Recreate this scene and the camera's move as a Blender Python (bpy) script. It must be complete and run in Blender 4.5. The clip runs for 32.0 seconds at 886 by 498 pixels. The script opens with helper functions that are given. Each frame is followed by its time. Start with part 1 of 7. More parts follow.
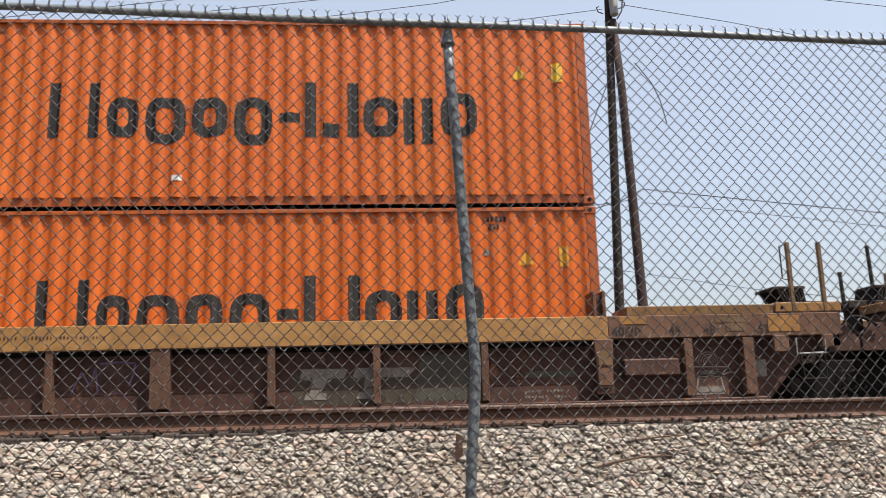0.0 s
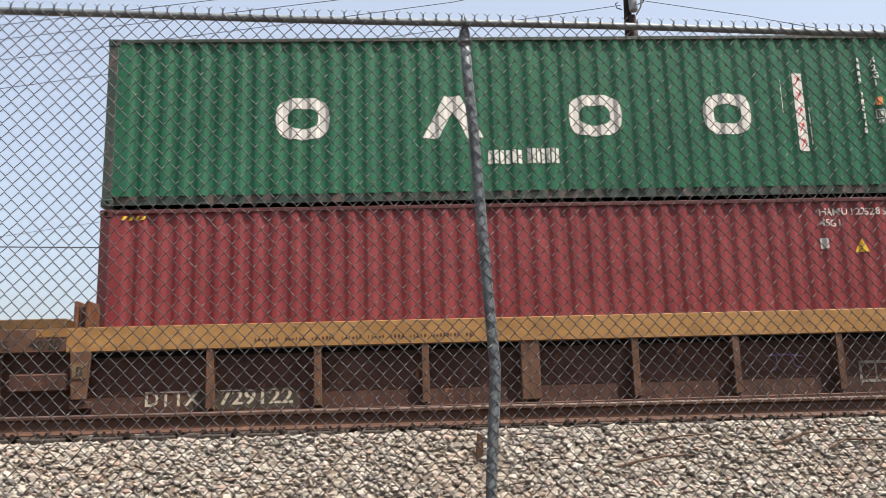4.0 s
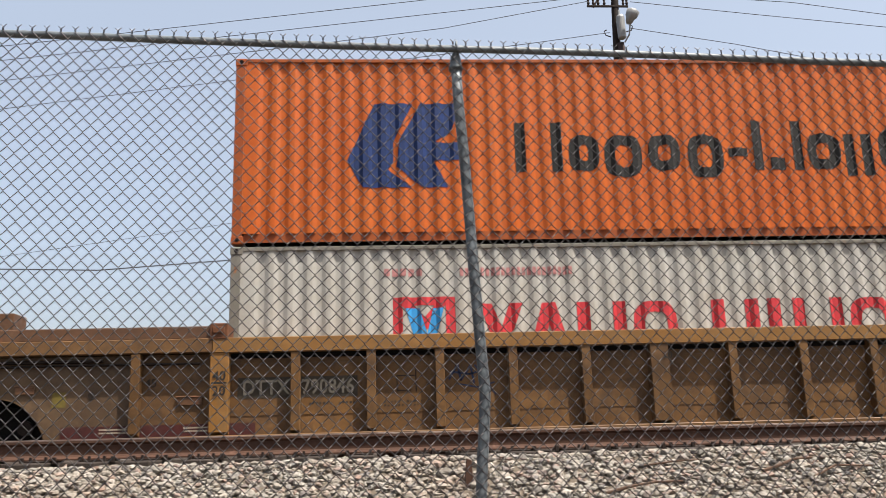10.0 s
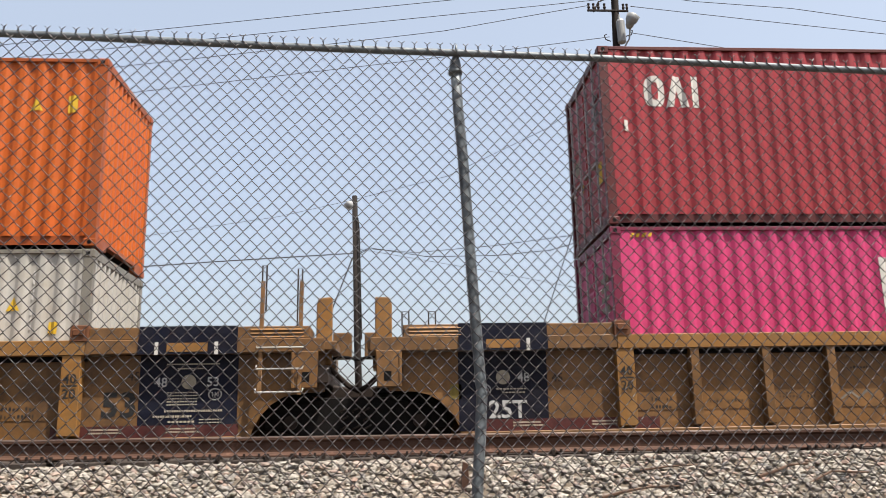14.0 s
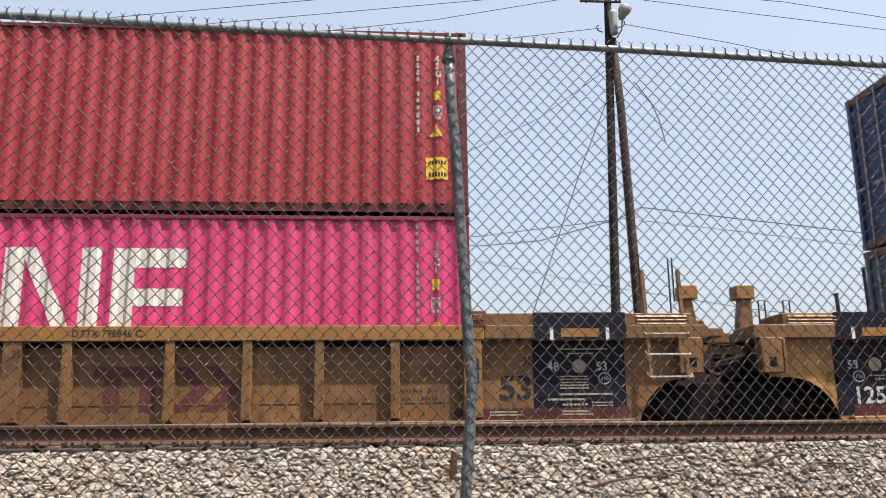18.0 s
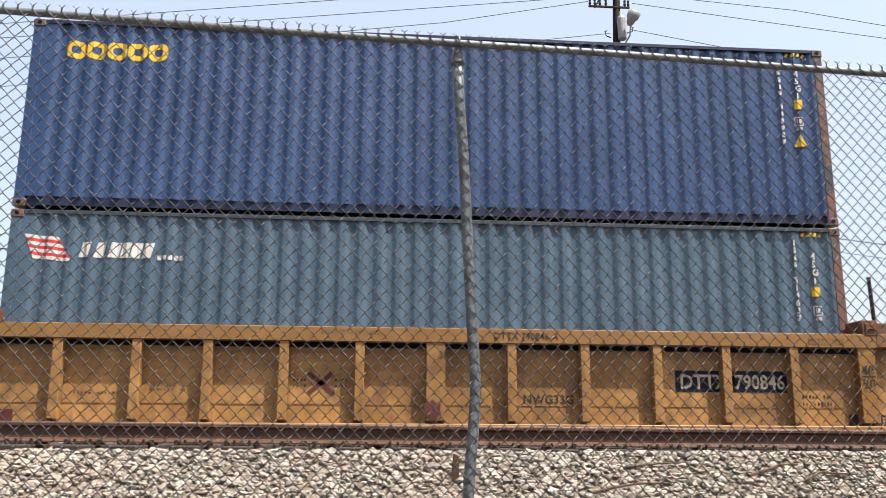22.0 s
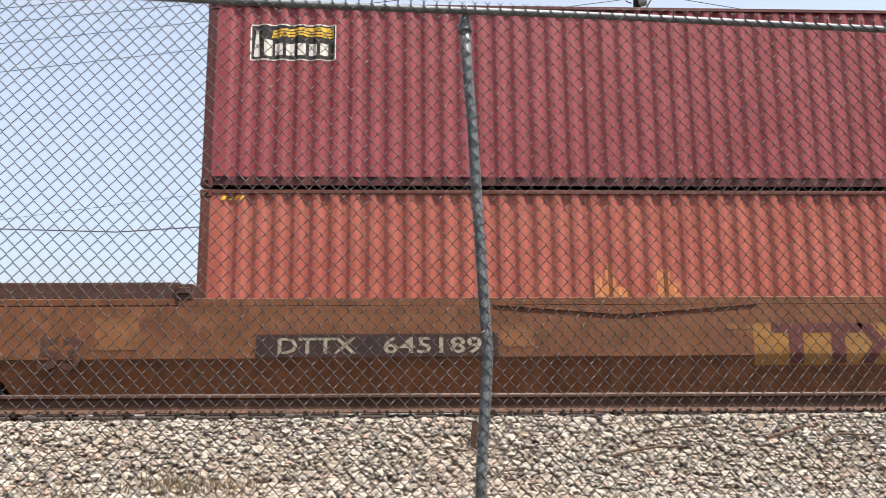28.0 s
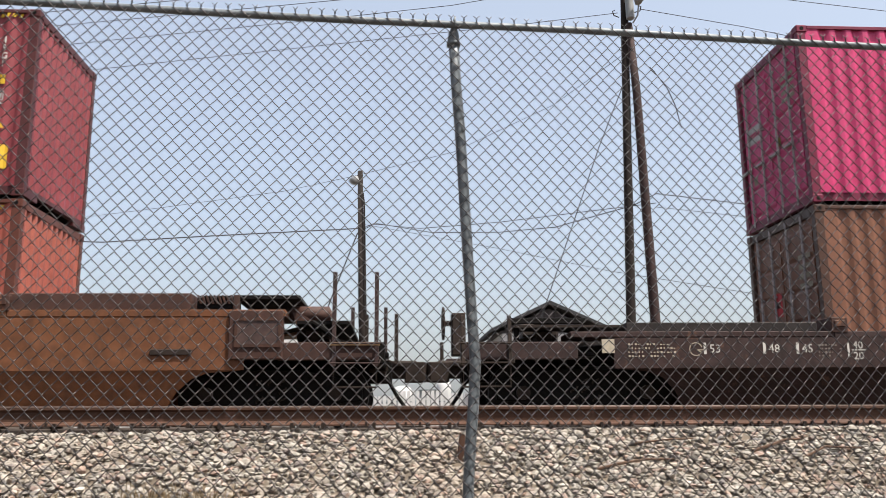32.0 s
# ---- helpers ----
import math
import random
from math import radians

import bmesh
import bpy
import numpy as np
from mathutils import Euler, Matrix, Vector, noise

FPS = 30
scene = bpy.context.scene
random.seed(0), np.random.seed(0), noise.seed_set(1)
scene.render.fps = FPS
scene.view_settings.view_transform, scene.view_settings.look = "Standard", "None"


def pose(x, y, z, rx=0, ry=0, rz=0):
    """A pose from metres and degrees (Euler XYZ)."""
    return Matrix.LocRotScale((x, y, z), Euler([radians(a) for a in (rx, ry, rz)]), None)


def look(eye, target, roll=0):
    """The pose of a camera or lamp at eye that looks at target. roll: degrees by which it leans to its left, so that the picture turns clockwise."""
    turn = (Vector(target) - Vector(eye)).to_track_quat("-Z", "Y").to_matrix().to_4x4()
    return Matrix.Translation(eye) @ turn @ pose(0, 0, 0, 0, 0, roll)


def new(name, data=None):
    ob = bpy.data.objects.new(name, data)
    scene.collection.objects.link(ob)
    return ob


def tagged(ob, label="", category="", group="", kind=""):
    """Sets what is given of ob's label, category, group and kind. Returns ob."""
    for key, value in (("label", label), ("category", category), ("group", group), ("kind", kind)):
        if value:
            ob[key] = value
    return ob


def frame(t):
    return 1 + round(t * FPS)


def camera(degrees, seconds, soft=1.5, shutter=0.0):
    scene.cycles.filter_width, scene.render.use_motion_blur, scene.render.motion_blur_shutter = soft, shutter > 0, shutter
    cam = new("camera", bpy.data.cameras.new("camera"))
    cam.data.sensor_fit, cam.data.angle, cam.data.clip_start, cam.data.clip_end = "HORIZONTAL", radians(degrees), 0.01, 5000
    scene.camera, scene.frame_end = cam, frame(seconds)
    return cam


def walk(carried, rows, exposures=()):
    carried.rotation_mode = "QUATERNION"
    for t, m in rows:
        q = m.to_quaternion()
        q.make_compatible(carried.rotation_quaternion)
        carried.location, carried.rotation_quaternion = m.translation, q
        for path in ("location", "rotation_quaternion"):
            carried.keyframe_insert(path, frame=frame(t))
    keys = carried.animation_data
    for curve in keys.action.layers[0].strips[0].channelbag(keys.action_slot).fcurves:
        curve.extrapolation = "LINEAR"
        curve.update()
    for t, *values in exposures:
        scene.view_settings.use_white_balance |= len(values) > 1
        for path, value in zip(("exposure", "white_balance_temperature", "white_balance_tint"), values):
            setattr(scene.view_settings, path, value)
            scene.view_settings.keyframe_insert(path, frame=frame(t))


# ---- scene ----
# t, place, heading, tilt and roll of the hand-held camera
CAMERA_ROWS = [
    (0, -0.015, -0.003, 1.598, -4.47, 11.36, -1.58),
    (0.5, -0.015, -0.001, 1.603, -4.26, 11.30, -1.48),
    (1, -0.012, 0.009, 1.605, -4.01, 11.28, -1.51),
    (1.5, -0.018, 0.014, 1.610, -3.74, 11.19, -1.50),
    (2, -0.019, 0.018, 1.613, -3.44, 11.13, -1.52),
    (2.5, -0.019, 0.023, 1.614, -3.24, 11.06, -1.54),
    (3, -0.009, 0.013, 1.604, -3.06, 11.15, -1.68),
    (3.5, -0.004, 0.009, 1.608, -3.02, 11.18, -1.74),
    (5.5, -0.011, 0.009, 1.600, -3.30, 11.87, -1.73),
    (6, -0.010, 0.010, 1.606, -3.38, 11.90, -1.72),
    (6.5, -0.009, 0.011, 1.605, -3.49, 11.96, -1.75),
    (7, -0.008, 0.010, 1.604, -3.54, 12.05, -1.76),
    (7.5, -0.008, 0.007, 1.602, -3.59, 12.20, -1.75),
    (8, -0.009, 0.010, 1.607, -3.65, 12.32, -1.75),
    (8.5, -0.011, 0.003, 1.607, -3.71, 12.53, -1.73),
    (9, -0.008, 0.002, 1.605, -3.73, 12.71, -1.69),
    (9.5, -0.008, 0.003, 1.606, -3.77, 12.83, -1.66),
    (10, -0.009, 0.004, 1.606, -3.84, 12.93, -1.65),
    (10.5, -0.009, 0.002, 1.608, -3.87, 12.97, -1.58),
    (11, -0.009, 0.001, 1.607, -3.94, 13.03, -1.54),
    (11.5, -0.010, 0.005, 1.606, -3.99, 13.05, -1.52),
    (12, -0.008, 0.006, 1.605, -4.01, 13.05, -1.46),
    (12.5, -0.011, 0.005, 1.608, -4.04, 13.02, -1.41),
    (13, -0.007, 0.002, 1.610, -3.97, 13.03, -1.33),
    (13.5, -0.007, 0.002, 1.609, -3.96, 13.07, -1.19),
    (14, -0.008, -0.003, 1.611, -3.96, 13.09, -1.17),
    (14.5, -0.010, 0.000, 1.612, -3.93, 13.09, -1.13),
    (15, -0.013, -0.001, 1.609, -3.93, 12.97, -1.10),
    (15.5, -0.017, 0.004, 1.604, -4.01, 12.85, -1.08),
    (17.5, -0.018, 0.011, 1.602, -4.61, 12.39, -0.77),
    (18, -0.017, 0.010, 1.606, -4.68, 12.38, -0.75),
    (18.5, -0.020, 0.003, 1.607, -4.74, 12.42, -0.73),
    (19, -0.016, 0.007, 1.610, -4.75, 12.44, -0.71),
    (19.5, -0.020, 0.007, 1.607, -4.77, 12.51, -0.62),
    (20, -0.021, 0.010, 1.604, -4.75, 12.57, -0.58),
    (20.5, -0.007, 0.012, 1.600, -4.54, 12.53, -0.47),
    (21, -0.016, 0.008, 1.599, -4.41, 12.49, -0.26),
    (21.5, -0.022, 0.010, 1.599, -4.32, 12.48, 0.03),
    (22, -0.027, 0.016, 1.607, -4.38, 12.57, 0.28),
    (22.5, -0.024, 0.021, 1.607, -4.64, 12.74, 0.30),
    (23, -0.023, 0.011, 1.608, -4.97, 12.89, 0.18),
    (23.5, -0.018, 0.015, 1.609, -5.06, 12.81, 0.03),
    (24, -0.015, 0.014, 1.608, -4.79, 12.50, 0.01),
    (24.5, 0.002, 0.009, 1.610, -4.21, 12.16, 0.04),
    (25, 0.031, -0.002, 1.601, -3.33, 11.67, 0.13),
    (25.5, 0.043, -0.011, 1.592, -2.53, 11.26, 0.12),
    (26, 0.046, -0.022, 1.584, -2.07, 10.98, 0.13),
    (26.5, 0.042, -0.016, 1.582, -1.99, 10.89, -0.05),
    (28.5, 0.056, -0.034, 1.562, -2.82, 10.57, -0.68),
    (29, 0.062, -0.032, 1.570, -2.91, 10.41, -0.72),
    (29.5, 0.057, -0.029, 1.574, -3.04, 10.42, -0.61),
    (30, 0.048, -0.036, 1.577, -3.16, 10.67, -0.57),
    (30.5, 0.045, -0.039, 1.576, -3.29, 10.95, -0.53),
    (31, 0.050, -0.039, 1.572, -3.31, 11.21, -0.51),
    (31.5, 0.047, -0.037, 1.568, -3.45, 11.37, -0.41),
    (32, 0.048, -0.041, 1.569, -3.50, 11.51, -0.47),
]
# t and how far along the line the first unit of the three-unit car stands
TRAIN_ROWS = [(0, 34.576), (0.5, 32.592), (1, 30.73), (1.5, 28.899), (2, 27.025), (2.5, 25.264), (3, 23.272), (3.5, 21.415), (5.5, 14.176), (6, 12.329), (6.5, 10.496), (7, 8.785), (7.5, 6.833), (8, 5.021), (8.5, 3.203), (9, 1.379), (9.5, -0.295), (10, -2.206), (10.5, -3.995), (11, -5.789), (11.5, -7.55), (12, -9.214), (12.5, -11.083), (13, -12.846), (13.5, -14.634), (14, -16.284), (14.5, -18.193), (15, -19.958), (15.5, -21.71), (17.5, -28.695), (18, -30.439), (18.5, -32.195), (19, -33.837), (19.5, -35.714), (20, -37.491), (20.5, -39.26), (21, -41.018), (21.5, -42.796), (22, -44.571), (22.5, -46.34), (23, -48.11), (23.5, -49.776), (24, -51.63), (24.5, -53.445), (25, -55.212), (25.5, -56.981), (26, -58.667), (26.5, -60.541), (28.5, -67.719), (29, -69.541), (29.5, -71.356), (30, -73.18), (30.5, -74.991), (31, -76.809), (31.5, -78.628), (32, -80.459)]
EXPOSURES = [(0, 1.18), (2, 1.13), (3, 1.18), (6, 1.26), (7.5, 1.16), (9, 1.08), (10, 1.10), (12, 1.16), (13, 1.18), (15, 1.18), (18, 1.26), (20, 1.20), (21, 1.22), (22, 1.47), (23, 1.5), (24, 1.30), (25, 1.26), (26, 1.18), (29, 1.48), (30, 1.33), (31, 1.24), (32, 1.18)]


def camera_pose(x, y, z, yaw, tilt, roll):
    a, b = radians(yaw), radians(tilt)
    return look((x, y, z), (x - math.sin(a) * math.cos(b), y + math.cos(a) * math.cos(b), z + math.sin(b)), roll)


cam = camera(55.83, 32.0, soft=0.5)
walk(cam, [(r[0], camera_pose(*r[1:])) for r in CAMERA_ROWS], exposures=EXPOSURES)

# ---------------------------------------------------------------- light
SUN = Vector((0.33, -0.27, 0.905)).normalized()
world = bpy.data.worlds.new("sky")
scene.world = world
world.use_nodes = True
wn = world.node_tree
sky = wn.nodes.new("ShaderNodeTexSky")
sky.sky_type = "NISHITA"
sky.sun_disc = False
sky.sun_elevation = math.asin(SUN.z)
sky.sun_rotation = math.atan2(SUN.x, SUN.y)
sky.altitude, sky.air_density, sky.dust_density, sky.ozone_density = 100, 1.0, 6.0, 1.0
haze = wn.nodes.new("ShaderNodeMix")          # summer haze greys the blue
haze.data_type = "RGBA"
haze.inputs[0].default_value = 0.46
haze.inputs[7].default_value = (2.5, 2.65, 2.74, 1)
wn.links.new(sky.outputs[0], haze.inputs[6])
wn.links.new(haze.outputs[2], wn.nodes["Background"].inputs["Color"])
wn.nodes["Background"].inputs["Strength"].default_value = 0.13
sun = new("sun", bpy.data.lights.new("sun", "SUN"))
sun.data.energy, sun.data.angle, sun.data.color = 5.0, radians(0.6), (1.0, 0.94, 0.85)
sun.matrix_world = look(SUN * 80, (0, 0, 0))


# ---------------------------------------------------------------- materials
def nodes_of(name):
    m = bpy.data.materials.new(name)
    m.use_nodes = True
    nt = m.node_tree
    return m, nt, nt.nodes["Principled BSDF"]


def noise_node(nt, scale, detail=4.0, stretch=(1, 1, 1), rough=0.55, coord="Object"):
    tc, mp, nz = nt.nodes.new("ShaderNodeTexCoord"), nt.nodes.new("ShaderNodeMapping"), nt.nodes.new("ShaderNodeTexNoise")
    mp.inputs["Scale"].default_value = stretch
    nz.inputs["Scale"].default_value, nz.inputs["Detail"].default_value, nz.inputs["Roughness"].default_value = scale, detail, rough
    nt.links.new(tc.outputs[coord], mp.inputs["Vector"])
    nt.links.new(mp.outputs["Vector"], nz.inputs["Vector"])
    return nz.outputs["Fac"]


def ramp(nt, fac, lo, hi, a=(0, 0, 0, 1), b=(1, 1, 1, 1)):
    r = nt.nodes.new("ShaderNodeValToRGB")
    r.color_ramp.elements[0].position, r.color_ramp.elements[1].position = lo, hi
    r.color_ramp.elements[0].color, r.color_ramp.elements[1].color = a, b
    nt.links.new(fac, r.inputs["Fac"])
    return r.outputs["Color"]


def mix(nt, fac, a, b):
    n = nt.nodes.new("ShaderNodeMix")
    n.data_type = "RGBA"
    for sock, val in ((n.inputs[0], fac), (n.inputs[6], a), (n.inputs[7], b)):
        if isinstance(val, (int, float)):
            sock.default_value = val
        elif isinstance(val, tuple):
            sock.default_value = (*val[:3], 1)
        else:
            nt.links.new(val, sock)
    return n.outputs[2]


def bump(nt, bsdf, height, strength, dist=0.01):
    b = nt.nodes.new("ShaderNodeBump")
    b.inputs["Strength"].default_value, b.inputs["Distance"].default_value = strength, dist
    nt.links.new(height, b.inputs["Height"])
    nt.links.new(b.outputs["Normal"], bsdf.inputs["Normal"])


def painted(name, rgb, faded=None, rust=(0.12, 0.05, 0.025), rust_lo=0.66, rough=0.46, streak=0.5, grime=None, grime_amount=0.45, metal=0.0, wear=0.22, spec=0.22):
    """Weathered paint on steel: faded patches, vertical run-off streaks, rust spots and a fine grain."""
    m, nt, bsdf = nodes_of(name)
    faded = faded or tuple(min(1, c * 1.15 + 0.02) for c in rgb)
    grime = grime or tuple(c * 0.36 + 0.004 for c in rgb)
    base = mix(nt, ramp(nt, noise_node(nt, 0.9, 5), 0.35, 0.7), rgb, faded)
    dusty = tuple(min(1, c * 1.3 + 0.015) for c in faded)
    base = mix(nt, ramp(nt, noise_node(nt, 2.3, 7, (1, 1, 1.6), 0.62), 0.47, 0.66, (0, 0, 0, 1), (wear * 0.9,) * 3 + (1,)), base, dusty)
    base = mix(nt, ramp(nt, noise_node(nt, 4.7, 9, (1, 1, 0.8), 0.68), 0.46, 0.64, (0, 0, 0, 1), (wear,) * 3 + (1,)), base, grime)
    info = nt.nodes.new("ShaderNodeObjectInfo")
    base = mix(nt, ramp(nt, info.outputs["Random"], 0.35, 1.0, (0, 0, 0, 1), (wear * 0.45,) * 3 + (1,)), base, grime)
    base = mix(nt, ramp(nt, noise_node(nt, 3.0, 6, (2.6, 2.6, 0.28)), 0.5, 0.95, (0, 0, 0, 1), (streak, streak, streak, 1)), base, grime)
    base = mix(nt, ramp(nt, noise_node(nt, 1.7, 8, (1, 1, 1.2), 0.7), 0.48, 0.85, (0, 0, 0, 1), (grime_amount,) * 3 + (1,)), base, grime)
    base = mix(nt, ramp(nt, noise_node(nt, 5.5, 9, (1, 1, 0.7), 0.72), rust_lo, rust_lo + 0.06), base, rust)
    nt.links.new(base, bsdf.inputs["Base Color"])
    nt.links.new(ramp(nt, noise_node(nt, 6, 4), 0.3, 0.8, (rough - 0.1,) * 3 + (1,), (rough + 0.2,) * 3 + (1,)), bsdf.inputs["Roughness"])
    bsdf.inputs["Metallic"].default_value = metal
    bsdf.inputs["Specular IOR Level"].default_value = spec
    bump(nt, bsdf, noise_node(nt, 40, 5), 0.12, 0.004)
    return m


def plain(name, rgb, rough=0.6, metal=0.0, vary=0.25, scale=8.0, grain=0.15, spec=0.25):
    m, nt, bsdf = nodes_of(name)
    dark = tuple(c * (1 - vary) for c in rgb)
    lite = tuple(min(1, c * (1 + vary)) for c in rgb)
    base = mix(nt, ramp(nt, noise_node(nt, scale, 6), 0.3, 0.7), dark, lite)
    base = mix(nt, ramp(nt, noise_node(nt, scale * 9, 3), 0.45, 0.8, (0, 0, 0, 1), (0.5, 0.5, 0.5, 1)), base, dark)
    nt.links.new(base, bsdf.inputs["Base Color"])
    bsdf.inputs["Roughness"].default_value, bsdf.inputs["Metallic"].default_value = rough, metal
    bsdf.inputs["Specular IOR Level"].default_value = spec
    bump(nt, bsdf, noise_node(nt, scale * 6, 4), grain, 0.006)
    return m


def stone_material(name, colours, scale=60.0):
    m, nt, bsdf = nodes_of(name)
    geo = nt.nodes.new("ShaderNodeNewGeometry")
    r = nt.nodes.new("ShaderNodeValToRGB")
    r.color_ramp.interpolation = "LINEAR"
    e = r.color_ramp.elements
    for k, c in enumerate(colours):
        el = e[k] if k < 2 else e.new(0.5)
        el.color = (*c, 1)
    for k in range(len(colours)):
        e[k].position = k / (len(colours) - 1)
    nt.links.new(geo.outputs["Random Per Island"], r.inputs["Fac"])
    base = mix(nt, ramp(nt, noise_node(nt, scale, 6), 0.42, 0.75, (0, 0, 0, 1), (0.55,) * 3 + (1,)), r.outputs["Color"], (0.07, 0.06, 0.05))
    base = mix(nt, ramp(nt, noise_node(nt, 1.3, 3), 0.5, 0.72, (0, 0, 0, 1), (0.35,) * 3 + (1,)), base, (0.15, 0.10, 0.065))
    nt.links.new(base, bsdf.inputs["Base Color"])
    bsdf.inputs["Roughness"].default_value = 0.85
    bump(nt, bsdf, noise_node(nt, scale * 2.5, 4), 0.4, 0.004)
    return m


